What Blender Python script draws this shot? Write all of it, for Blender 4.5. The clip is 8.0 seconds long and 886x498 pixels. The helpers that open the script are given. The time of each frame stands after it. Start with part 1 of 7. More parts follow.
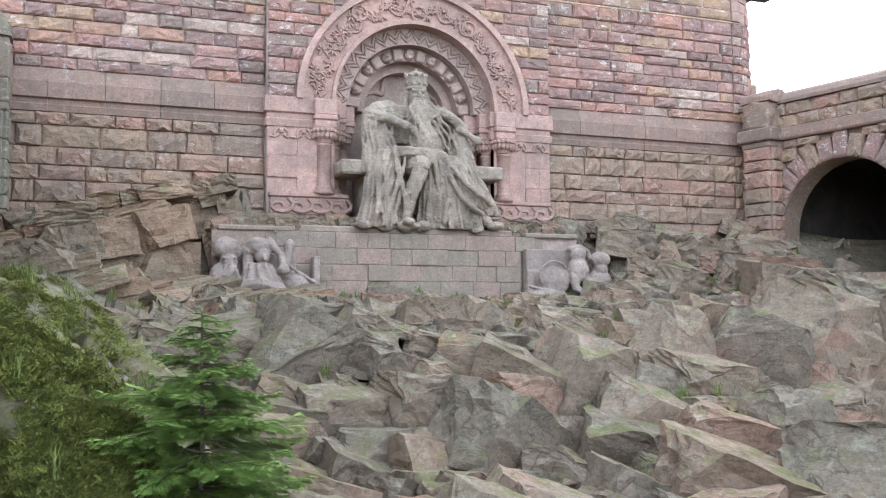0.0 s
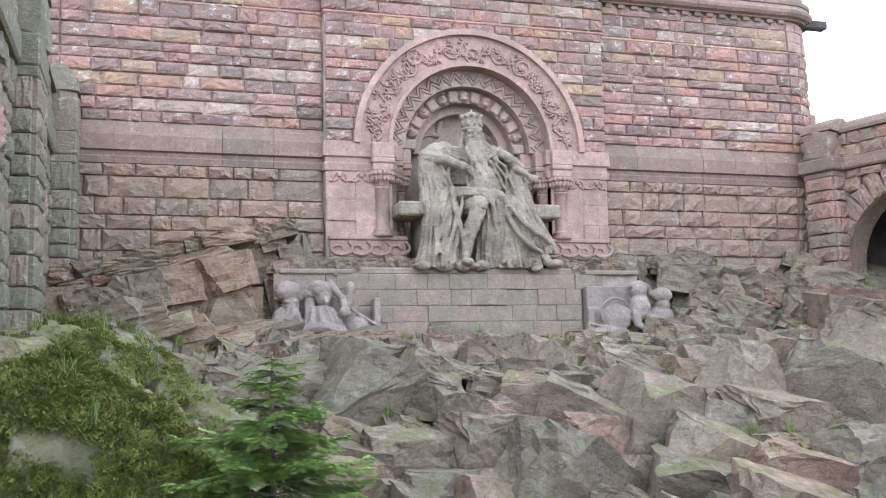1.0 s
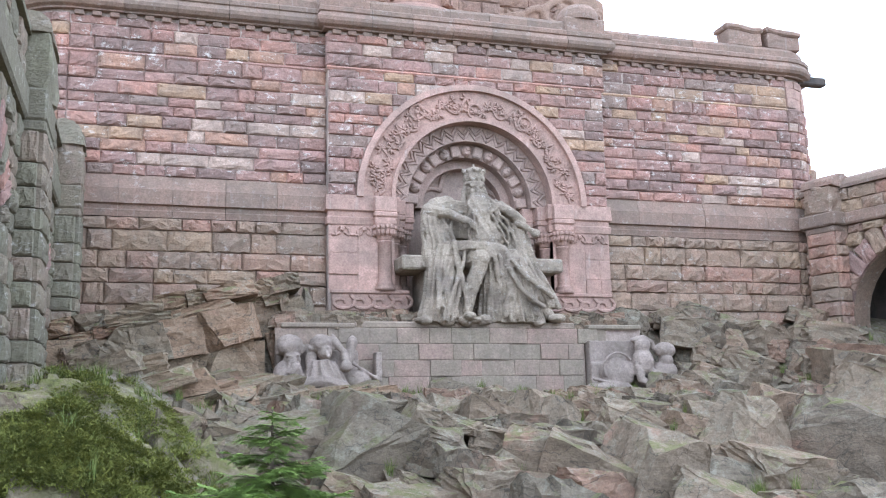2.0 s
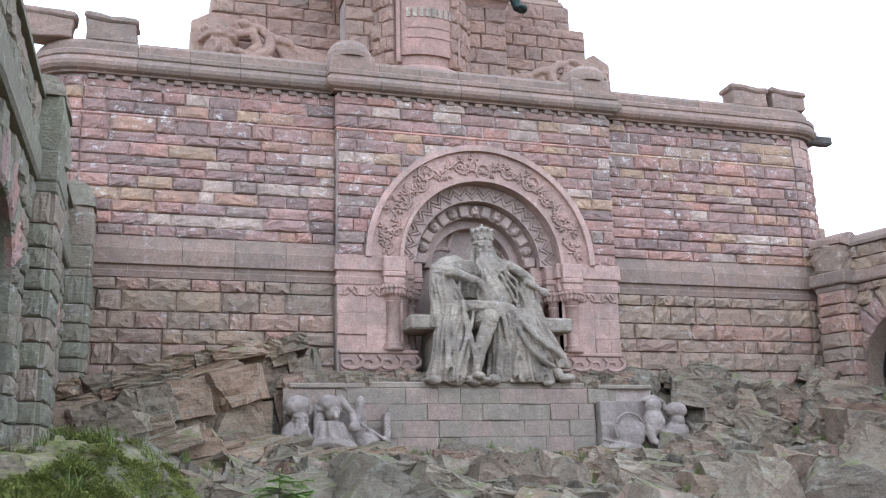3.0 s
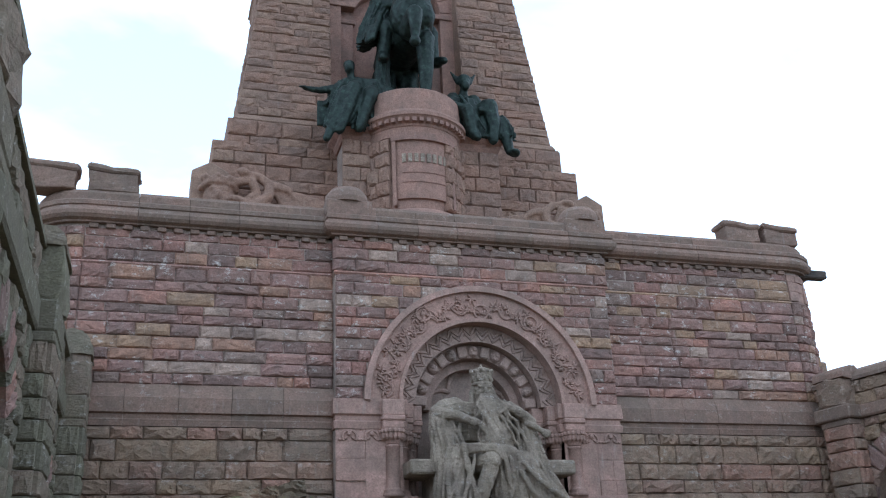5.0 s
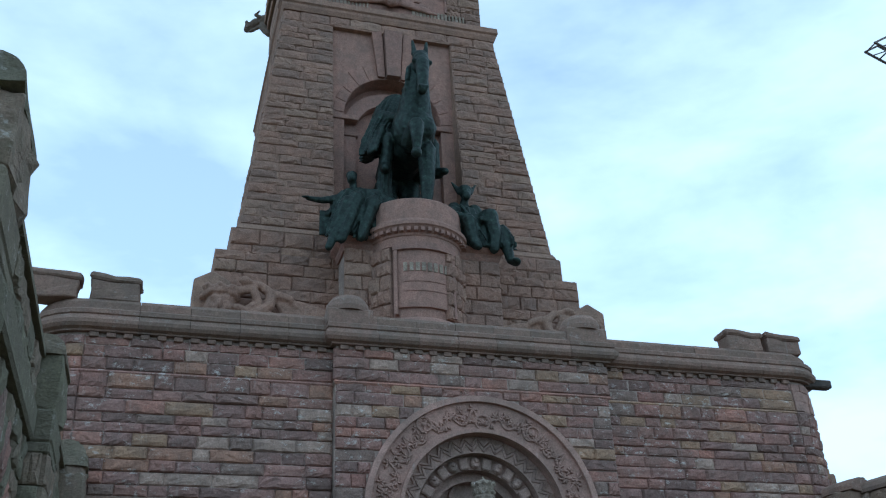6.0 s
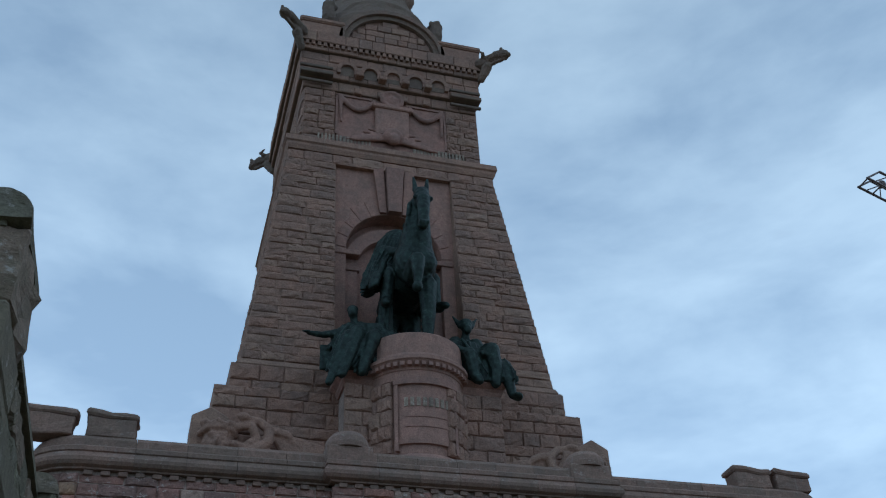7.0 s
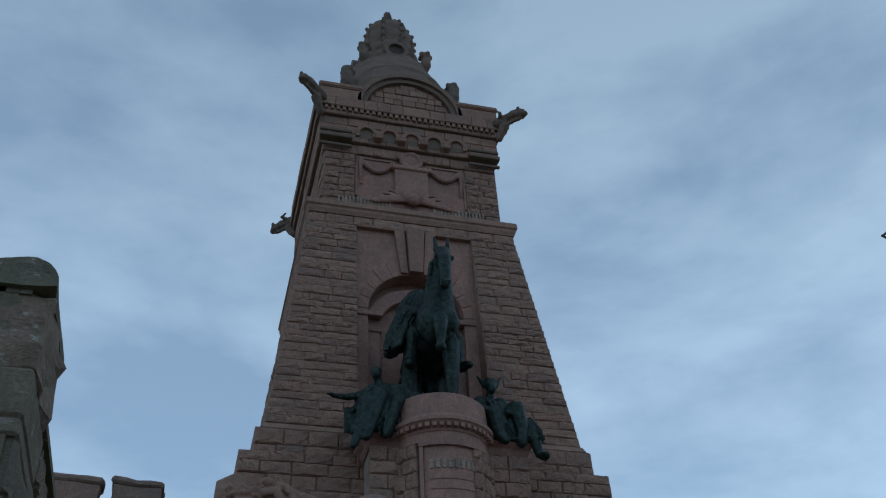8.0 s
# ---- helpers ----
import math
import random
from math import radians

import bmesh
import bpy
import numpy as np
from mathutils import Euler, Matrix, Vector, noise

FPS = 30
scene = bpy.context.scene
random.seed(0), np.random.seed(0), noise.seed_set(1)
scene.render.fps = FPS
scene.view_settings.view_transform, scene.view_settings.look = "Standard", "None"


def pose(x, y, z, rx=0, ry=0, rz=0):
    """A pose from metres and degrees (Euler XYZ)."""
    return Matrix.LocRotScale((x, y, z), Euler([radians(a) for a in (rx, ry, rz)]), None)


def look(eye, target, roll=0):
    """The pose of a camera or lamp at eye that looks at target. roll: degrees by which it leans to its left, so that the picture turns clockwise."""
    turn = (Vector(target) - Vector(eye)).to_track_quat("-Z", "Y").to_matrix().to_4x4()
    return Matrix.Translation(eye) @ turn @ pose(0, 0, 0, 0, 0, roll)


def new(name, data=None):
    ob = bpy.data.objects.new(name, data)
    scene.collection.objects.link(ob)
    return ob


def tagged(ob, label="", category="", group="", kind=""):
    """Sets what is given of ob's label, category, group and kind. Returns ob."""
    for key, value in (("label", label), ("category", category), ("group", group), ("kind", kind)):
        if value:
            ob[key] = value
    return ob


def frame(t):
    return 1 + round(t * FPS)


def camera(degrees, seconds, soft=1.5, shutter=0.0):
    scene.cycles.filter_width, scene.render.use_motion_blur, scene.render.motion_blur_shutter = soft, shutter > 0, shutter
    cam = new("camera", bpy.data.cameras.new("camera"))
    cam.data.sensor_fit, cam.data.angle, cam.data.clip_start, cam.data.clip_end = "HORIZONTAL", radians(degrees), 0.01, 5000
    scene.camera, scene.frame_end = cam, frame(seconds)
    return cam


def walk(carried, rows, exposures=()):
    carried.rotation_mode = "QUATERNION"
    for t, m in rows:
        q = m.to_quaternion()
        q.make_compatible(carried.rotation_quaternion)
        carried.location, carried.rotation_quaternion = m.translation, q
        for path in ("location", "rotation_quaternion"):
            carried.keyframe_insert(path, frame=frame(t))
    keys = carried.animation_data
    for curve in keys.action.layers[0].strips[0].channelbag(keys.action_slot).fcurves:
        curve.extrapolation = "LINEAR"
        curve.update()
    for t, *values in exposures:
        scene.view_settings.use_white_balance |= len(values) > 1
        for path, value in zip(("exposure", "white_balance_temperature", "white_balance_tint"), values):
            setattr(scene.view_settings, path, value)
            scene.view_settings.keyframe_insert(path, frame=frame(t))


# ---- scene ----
# ---------- camera ----------
cam = camera(48.96, 8.0, soft=1.1)


def aim(x, yaw, pitch, roll):
    eye = Vector((x, 0, 1.6))
    yw, pt = radians(yaw), radians(pitch)
    ahead = Vector((-math.sin(yw) * math.cos(pt), math.cos(yw) * math.cos(pt), math.sin(pt)))
    return look(eye, eye + ahead * 10, -roll)


ROWS = [
    (0, 0.11, -20.78, 3.96, 0.25),
    (0.5, 0.08, -20.12, 4.90, 0.78),
    (1, 0.0, -17.49, 6.35, 1.30),
    (2.5, 0.0, -17.40, 11.27, 1.18),
    (3, 0.0, -16.99, 13.04, 1.27),
    (3.5, 0.0, -16.98, 14.16, 1.53),
    (4, 0.0, -17.13, 15.41, 1.83),
    (4.5, 0.0, -17.30, 17.98, 2.33),
    (4.7, 0.0, -17.35, 19.38, 2.44),
    (6, 0.0, -17.64, 27.72, 2.64),
    (6.5, 0.0, -17.81, 31.94, 2.67),
    (7, 0.0, -18.03, 35.59, 3.02),
    (7.5, 0.0, -17.40, 37.96, 3.27),
    (8, 0.0, -16.69, 39.14, 3.58),
]
walk(cam, [(r[0], aim(*r[1:])) for r in ROWS],
     [(0.0, 1.15, 7050, 21), (1.2, 1.2, 6900, 21), (3.0, 0.92, 6700, 21), (4.5, 0.15, 6800, 20), (5.2, -0.3, 6500, 14), (5.8, -0.65, 6150, 5), (6.0, -0.82, 6050, 5), (6.5, -1.12, 6000, 9), (7.0, -1.5, 6000, 9), (8.0, -1.8, 6000, 9)])

# ---------- sky and sun ----------
world = bpy.data.worlds.new("sky")
scene.world = world
world.use_nodes = True
wn, wl = world.node_tree.nodes, world.node_tree.links
wn.clear()
SUN_EL, SUN_AZ = radians(58), radians(25)
sky_tex = wn.new("ShaderNodeTexSky")
sky_tex.sky_type = "NISHITA"
sky_tex.sun_disc = False
sky_tex.sun_elevation, sky_tex.sun_rotation = SUN_EL, SUN_AZ
sky_mul = wn.new("ShaderNodeVectorMath")
sky_mul.operation = "SCALE"
sky_mul.inputs[3].default_value = 0.14
wl.new(sky_tex.outputs[0], sky_mul.inputs[0])
w_co = wn.new("ShaderNodeTexCoord")
w_map = wn.new("ShaderNodeMapping")
w_map.inputs["Scale"].default_value = (1.0, 1.0, 2.4)
w_map.inputs["Rotation"].default_value = (0.1, 0.15, 0.4)
wl.new(w_co.outputs["Generated"], w_map.inputs[0])
w_n1 = wn.new("ShaderNodeTexNoise")
w_n1.inputs["Scale"].default_value = 2.2
w_n1.inputs["Detail"].default_value = 7
w_n1.inputs["Roughness"].default_value = 0.5
w_n1.inputs["Distortion"].default_value = 0.3
wl.new(w_map.outputs[0], w_n1.inputs["Vector"])
w_r1 = wn.new("ShaderNodeValToRGB")
w_r1.color_ramp.elements[0].position, w_r1.color_ramp.elements[1].position = 0.05, 0.30
wl.new(w_n1.outputs[0], w_r1.inputs[0])
w_n2 = wn.new("ShaderNodeTexNoise")
w_n2.inputs["Scale"].default_value = 3.6
w_n2.inputs["Detail"].default_value = 6
w_n2.inputs["Roughness"].default_value = 0.55
w_n2.inputs["Distortion"].default_value = 0.15
wl.new(w_map.outputs[0], w_n2.inputs["Vector"])
w_cc = wn.new("ShaderNodeValToRGB")
w_cc.color_ramp.elements[0].position, w_cc.color_ramp.elements[1].position = 0.34, 0.64
w_cc.color_ramp.elements[0].color = (0.86, 1.25, 1.72, 1)
w_cc.color_ramp.elements[1].color = (1.40, 1.86, 2.30, 1)
wl.new(w_n2.outputs[0], w_cc.inputs[0])
w_mix = wn.new("ShaderNodeMixRGB")
wl.new(w_r1.outputs[0], w_mix.inputs[0])
wl.new(sky_mul.outputs[0], w_mix.inputs[1])
wl.new(w_cc.outputs[0], w_mix.inputs[2])
w_bg = wn.new("ShaderNodeBackground")
w_bg.inputs[1].default_value = 1.0
w_sep = wn.new("ShaderNodeSeparateXYZ")
wl.new(w_co.outputs["Generated"], w_sep.inputs[0])
w_grad = wn.new("ShaderNodeMapRange")
w_grad.inputs[1].default_value, w_grad.inputs[2].default_value = 0.35, 0.85
w_grad.inputs[3].default_value, w_grad.inputs[4].default_value = 1.22, 0.76
wl.new(w_sep.outputs[2], w_grad.inputs[0])
w_pale = wn.new("ShaderNodeVectorMath")
w_pale.operation = "SCALE"
wl.new(w_mix.outputs[0], w_pale.inputs[0])
wl.new(w_grad.outputs[0], w_pale.inputs[3])
wl.new(w_pale.outputs[0], w_bg.inputs[0])
w_out = wn.new("ShaderNodeOutputWorld")
wl.new(w_bg.outputs[0], w_out.inputs[0])

sun = bpy.data.lights.new("sun", "SUN")
sun.energy, sun.angle, sun.color = 0.7, radians(20), (1.0, 0.96, 0.90)
sun_ob = new("sun", sun)
sun_ob.matrix_world = look((10 + 22, 36 + 48, 8 + 85), (10, 36, 8))


# ---------- materials ----------
class Nodes:
    """A small helper round one node material."""

    def __init__(self, name, rough=0.85, metal=0.0):
        self.mat = bpy.data.materials.new(name)
        self.mat.use_nodes = True
        self.n, self.l = self.mat.node_tree.nodes, self.mat.node_tree.links
        self.bsdf = self.n["Principled BSDF"]
        self.bsdf.inputs["Roughness"].default_value = rough
        self.bsdf.inputs["Metallic"].default_value = metal
        self.bsdf.inputs["Specular IOR Level"].default_value = 0.25
        geo = self.n.new("ShaderNodeNewGeometry")
        self.pos = geo.outputs["Position"]
        self.normal = geo.outputs["Normal"]
        self.island = geo.outputs["Random Per Island"]
        self.rand = self.n.new("ShaderNodeObjectInfo").outputs["Random"]

    def noise(self, scale, detail=4, rough=0.55, stretch=None, dist=0.0):
        t = self.n.new("ShaderNodeTexNoise")
        t.inputs["Scale"].default_value, t.inputs["Detail"].default_value = scale, detail
        t.inputs["Roughness"].default_value, t.inputs["Distortion"].default_value = rough, dist
        v = self.pos
        if stretch:
            m = self.n.new("ShaderNodeMapping")
            m.inputs["Scale"].default_value = stretch
            self.l.new(v, m.inputs[0])
            v = m.outputs[0]
        self.l.new(v, t.inputs["Vector"])
        return t.outputs[0]

    def ramp(self, fac, stops, const=False):
        r = self.n.new("ShaderNodeValToRGB")
        e = r.color_ramp.elements
        if const:
            r.color_ramp.interpolation = "CONSTANT"
        while len(e) < len(stops):
            e.new(0.5)
        for k, (p, c) in zip(e, stops):
            k.position = p
            k.color = (*c, 1) if len(c) == 3 else c
        self.l.new(fac, r.inputs[0])
        return r.outputs[0]

    def mix(self, fac, a, b, kind="MIX"):
        m = self.n.new("ShaderNodeMixRGB")
        m.blend_type = kind
        for k, v in enumerate((fac, a, b)):
            if isinstance(v, (int, float)):
                m.inputs[k].default_value = v
            elif isinstance(v, tuple):
                m.inputs[k].default_value = (*v, 1)
            else:
                self.l.new(v, m.inputs[k])
        return m.outputs[0]

    def up(self, lo, hi):
        s = self.n.new("ShaderNodeSeparateXYZ")
        self.l.new(self.normal, s.inputs[0])
        r = self.n.new("ShaderNodeMapRange")
        r.inputs[1].default_value, r.inputs[2].default_value = lo, hi
        self.l.new(s.outputs[2], r.inputs[0])
        return r.outputs[0]

    def mul(self, a, b):
        m = self.n.new("ShaderNodeMath")
        m.operation = "MULTIPLY"
        for k, v in enumerate((a, b)):
            if isinstance(v, (int, float)):
                m.inputs[k].default_value = v
            else:
                self.l.new(v, m.inputs[k])
        return m.outputs[0]

    def bump(self, height, strength=0.5, dist=0.03):
        b = self.n.new("ShaderNodeBump")
        b.inputs["Strength"].default_value, b.inputs["Distance"].default_value = strength, dist
        self.l.new(height, b.inputs["Height"])
        self.l.new(b.outputs[0], self.bsdf.inputs["Normal"])

    def done(self, color):
        self.l.new(color, self.bsdf.inputs["Base Color"])
        return self.mat


def G(v, r=1.0, b=1.0):
    return (v * r, v, v * b)


BW = [(0.35, (0, 0, 0)), (0.65, (1, 1, 1))]


def stone_material(name, palette, stain=0.5, pale=0.25, relief=0.5, lichen=0.0, lime=0.0):
    m = Nodes(name, 0.92)
    k = len(palette)
    base = m.ramp(m.rand, [(i / k, c) for i, c in enumerate(palette)], const=True)
    fine = m.noise(14, 6, 0.65)
    base = m.mix(0.65, base, m.ramp(fine, [(0.25, G(0.24)), (0.5, G(0.5)), (0.75, G(0.76))]), "OVERLAY")
    base = m.mix(0.5, base, m.ramp(m.noise(3.2, 5, 0.7), [(0.3, G(0.27)), (0.5, G(0.5)), (0.7, G(0.70))]), "OVERLAY")
    big = m.noise(0.9, 5, 0.6)
    base = m.mix(m.mul(m.ramp(big, BW), stain), base, (0.17, 0.13, 0.11), "MIX")
    streak = m.noise(1.6, 4, 0.6, (2.6, 2.6, 0.35))
    base = m.mix(m.mul(m.ramp(streak, [(0.62, (0, 0, 0)), (0.78, (1, 1, 1))]), pale), base, (0.62, 0.58, 0.54))
    if lichen:
        base = m.mix(m.mul(m.ramp(m.noise(2.3, 5, 0.7), BW), lichen), base, (0.20, 0.175, 0.12))
    if lime:
        crust = m.mul(m.ramp(m.noise(2.4, 8, 0.78, (1, 1, 1.7)), [(0.57, (0, 0, 0)), (0.62, (1, 1, 1))]), m.ramp(m.noise(0.35, 3), [(0.34, (0, 0, 0)), (0.54, (1, 1, 1))]))
        base = m.mix(m.mul(crust, lime), base, (0.70, 0.65, 0.59))
    rough = m.noise(6, 8, 0.72, (1, 1, 1.8))
    m.bump(rough, relief, 0.08)
    return m.done(base)


RED = [(0.405, 0.211, 0.165), (0.380, 0.215, 0.180), (0.319, 0.184, 0.151), (0.439, 0.238, 0.165), (0.302, 0.180, 0.151),
       (0.353, 0.199, 0.162), (0.439, 0.269, 0.173), (0.242, 0.149, 0.126), (0.414, 0.229, 0.187), (0.490, 0.338, 0.267),
       (0.362, 0.187, 0.151), (0.294, 0.199, 0.162), (0.465, 0.229, 0.173), (0.388, 0.206, 0.165), (0.337, 0.195, 0.165)]
GREYRED = [(0.358, 0.227, 0.160), (0.376, 0.232, 0.164), (0.339, 0.217, 0.157), (0.395, 0.227, 0.164), (0.321, 0.208, 0.153),
           (0.367, 0.232, 0.164), (0.395, 0.253, 0.168), (0.440, 0.227, 0.168), (0.349, 0.202, 0.153)]
M_RED = stone_material("red_sandstone_blocks", RED, 0.55, 0.3, 0.75, lime=0.65)
M_LOW = stone_material("brown_sandstone_blocks", GREYRED, 0.45, 0.2, 0.9, lichen=0.35, lime=0.35)
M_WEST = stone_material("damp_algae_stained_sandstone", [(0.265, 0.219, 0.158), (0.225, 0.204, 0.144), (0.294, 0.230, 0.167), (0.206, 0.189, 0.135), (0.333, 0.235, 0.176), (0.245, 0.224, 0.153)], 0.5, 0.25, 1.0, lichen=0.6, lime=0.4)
M_TOWER = stone_material("tower_sandstone_blocks", [(0.345, 0.201, 0.147), (0.368, 0.219, 0.160), (0.313, 0.189, 0.142), (0.386, 0.230, 0.168), (0.331, 0.202, 0.149), (0.354, 0.204, 0.149), (0.294, 0.184, 0.141), (0.377, 0.237, 0.173)], 0.4, 0.12, 1.0)
M_PINK = stone_material("dressed_pink_sandstone", [(0.48, 0.285, 0.232), (0.50, 0.30, 0.245), (0.45, 0.265, 0.215)], 0.5, 0.25, 0.35, lichen=0.2)
M_COPE = stone_material("weathered_coping_stone", [(0.290, 0.176, 0.136), (0.308, 0.189, 0.145), (0.246, 0.159, 0.123)], 0.5, 0.2, 0.45, lichen=0.2, lime=0.2)
M_MORTAR = stone_material("mortar", [(0.45, 0.345, 0.29), (0.45, 0.345, 0.29)], 0.55, 0.2, 0.3)
M_STATUE = stone_material("grey_carved_sandstone", [(0.48, 0.375, 0.29), (0.48, 0.375, 0.29)], 0.75, 0.35, 1.3, lichen=0.4, lime=0.4)
M_RELIEF = stone_material("carved_relief_sandstone", [(0.37, 0.285, 0.245), (0.37, 0.285, 0.245)], 0.7, 0.3, 0.55, lichen=0.25)
M_PLINTH = stone_material("grey_plinth_blocks", [(0.33, 0.245, 0.19), (0.35, 0.245, 0.195), (0.31, 0.235, 0.185), (0.37, 0.24, 0.195), (0.30, 0.235, 0.18)], 0.5, 0.2, 0.5, lichen=0.45)
M_NICHE = stone_material("brown_pink_niche_stone", [(0.42, 0.28, 0.235), (0.44, 0.295, 0.245), (0.38, 0.265, 0.22)], 0.5, 0.25, 0.35, lichen=0.2)
M_CROWN = stone_material("dark_weathered_sandstone", [(0.20, 0.135, 0.105), (0.23, 0.15, 0.115), (0.17, 0.12, 0.098), (0.26, 0.16, 0.125)], 0.6, 0.08, 0.8, lichen=0.35)
# Passage and window shade is put into this near-black base colour.
M_DARK = stone_material("dark_stone_and_baked_shade", [(0.055, 0.05, 0.045), (0.06, 0.052, 0.046)], 0.5, 0.0, 0.4)


def bronze():
    m = Nodes("patinated_bronze", 0.5, 0.55)
    c = m.ramp(m.noise(3.5, 6, 0.65), [(0.35, (0.016, 0.021, 0.019)), (0.6, (0.034, 0.052, 0.044)), (0.8, (0.085, 0.135, 0.112))])
    m.bump(m.noise(7, 5), 0.3, 0.05)
    return m.done(c)


def rock_material(name, tone=(1.0, 1.0, 1.0)):
    m = Nodes(name, 0.9)
    c = m.ramp(m.noise(0.45, 5, 0.6, dist=0.5), [(0.28, (0.165, 0.130, 0.098)), (0.42, (0.270, 0.209, 0.157)), (0.56, (0.330, 0.238, 0.171)), (0.70, (0.375, 0.223, 0.157)), (0.82, (0.255, 0.202, 0.154))])
    c = m.mix(0.6, c, m.ramp(m.rand, [(0, (0.180, 0.144, 0.112)), (0.22, (0.315, 0.238, 0.175)), (0.42, (0.375, 0.245, 0.175)), (0.55, (0.255, 0.216, 0.168)), (0.72, (0.360, 0.274, 0.203)), (0.9, (0.405, 0.223, 0.161))], True))
    c = m.mix(1.0, c, tone, "MULTIPLY")
    # veins and beds of the rock, then its grain
    bed = m.noise(1.4, 6, 0.65, (0.5, 0.8, 3.2), 0.4)
    c = m.mix(0.5, c, m.ramp(bed, [(0.3, G(0.30)), (0.5, G(0.5)), (0.7, G(0.68))]), "OVERLAY")
    c = m.mix(0.6, c, m.ramp(m.noise(11, 9, 0.75), [(0.28, G(0.2)), (0.5, G(0.5)), (0.72, G(0.8))]), "OVERLAY")
    c = m.mix(m.mul(m.ramp(m.noise(0.5, 6, 0.72), [(0.58, (0, 0, 0)), (0.67, (1, 1, 1))]), 0.5), c, (0.38, 0.20, 0.145))
    crack = m.noise(0.8, 4, 0.5, (1, 1, 1.6), 0.5)
    c = m.mix(m.mul(m.ramp(crack, [(0.488, (0, 0, 0)), (0.50, (1, 1, 1)), (0.512, (0, 0, 0))]), 0.7), c, (0.06, 0.052, 0.042))
    lich = m.mul(m.ramp(m.noise(3.0, 9, 0.8), [(0.50, (0, 0, 0)), (0.60, (1, 1, 1))]), m.up(-0.1, 0.6))
    c = m.mix(m.mul(lich, 0.4), c, (0.36, 0.345, 0.27))
    c = m.mix(m.mul(m.ramp(m.noise(7.5, 7, 0.8), [(0.66, (0, 0, 0)), (0.71, (1, 1, 1))]), 0.45), c, (0.42, 0.40, 0.35))
    moss = m.mul(m.ramp(m.noise(1.3, 8, 0.8), [(0.49, (0, 0, 0)), (0.57, (1, 1, 1))]), m.up(0.4, 0.8))
    c = m.mix(m.mul(moss, 0.75), c, m.mix(m.noise(5, 4), (0.07, 0.085, 0.025), (0.17, 0.165, 0.06)))
    # moss and turf on the damp bank under the west wall
    sep = m.n.new("ShaderNodeSeparateXYZ")
    m.l.new(m.pos, sep.inputs[0])
    r1 = m.n.new("ShaderNodeMapRange")
    r1.inputs[1].default_value, r1.inputs[2].default_value = 5.0, 2.0
    m.l.new(sep.outputs[0], r1.inputs[0])
    r2 = m.n.new("ShaderNodeMapRange")
    r2.inputs[1].default_value, r2.inputs[2].default_value = 26.0, 19.0
    m.l.new(sep.outputs[1], r2.inputs[0])
    bank = m.mul(m.mul(r1.outputs[0], r2.outputs[0]), m.mul(m.ramp(m.noise(1.1, 8, 0.75), [(0.42, (0, 0, 0)), (0.54, (1, 1, 1))]), m.up(-0.1, 0.4)))
    turf = m.ramp(m.noise(3.0, 6, 0.7), [(0.3, (0.05, 0.052, 0.022)), (0.45, (0.12, 0.13, 0.035)), (0.58, (0.17, 0.14, 0.075)), (0.7, (0.26, 0.25, 0.07))])
    c = m.mix(m.mul(bank, 0.9), c, turf)
    m.bump(m.noise(2.8, 12, 0.7, (1, 1, 1.5), 0.4), 0.9, 0.13)
    return m.done(c)


def plant_material(name, stops, rough=0.7):
    m = Nodes(name, rough)
    c = m.ramp(m.noise(9, 3), stops)
    c = m.mix(0.35, c, m.ramp(m.island, [(0, (0.6, 0.6, 0.6)), (1, (1.5, 1.5, 1.5))]), "MULTIPLY")
    m.bsdf.inputs["Subsurface Weight"].default_value = 0.0
    return m.done(c)


M_BRONZE = bronze()
M_ROCK = rock_material("grey_brown_porphyry", (0.66, 0.645, 0.62))
M_CLIFF = rock_material("bedded_brown_rock", (0.82, 0.77, 0.70))


# ---------- mesh helpers ----------
def finish(name, bm, mat, parent=None, label="", smooth=False):
    me = bpy.data.meshes.new(name)
    bm.normal_update()
    bm.to_mesh(me)
    bm.free()
    me.materials.append(mat)
    if smooth:
        for f in me.polygons:
            f.use_smooth = True
    ob = new(name, me)
    if parent:
        ob.parent = parent
    if label:
        ob["label"] = label
    return ob


def part(name, bm, mat, parent, label="", smooth=False):
    return finish(name, bm, mat, parent, label, smooth)


def empty(name, label, category, kind="", group="", at=(0, 0, 0)):
    ob = new(name)
    ob.location = at
    return tagged(ob, label, category, group, kind)


def box(bm, x0, x1, y0, y1, z0, z1, bevel=0.0, m=None):
    v = [bm.verts.new((x, y, z)) for z in (z0, z1) for y in (y0, y1) for x in (x0, x1)]
    fs = [bm.faces.new([v[i] for i in q]) for q in ((0, 2, 3, 1), (4, 5, 7, 6), (0, 1, 5, 4), (1, 3, 7, 5), (3, 2, 6, 7), (2, 0, 4, 6))]
    if bevel:
        es = {e for f in fs for e in f.edges}
        r = bmesh.ops.bevel(bm, geom=list(es), offset=bevel, segments=1, affect="EDGES", profile=0.5)
        v = list({q for f in r["faces"] for q in f.verts} | {q for q in v if q.is_valid})
    if m is not None:
        bmesh.ops.transform(bm, matrix=m, verts=[q for q in v if q.is_valid])


def sweep(bm, profile, path, closed_profile=True):
    """Profile points (out, z) carried along path points (x, y, outward x, outward y); mitred; ends capped."""
    rings = [[bm.verts.new((x + nx * o, y + ny * o, z)) for o, z in profile] for x, y, nx, ny in path]
    k = len(profile)
    for a, b in zip(rings, rings[1:]):
        for i in range(k if closed_profile else k - 1):
            j = (i + 1) % k
            bm.faces.new((a[i], b[i], b[j], a[j]))
    if closed_profile:
        bm.faces.new(rings[0])
        bm.faces.new(rings[-1][::-1])
    bmesh.ops.recalc_face_normals(bm, faces=bm.faces[:])


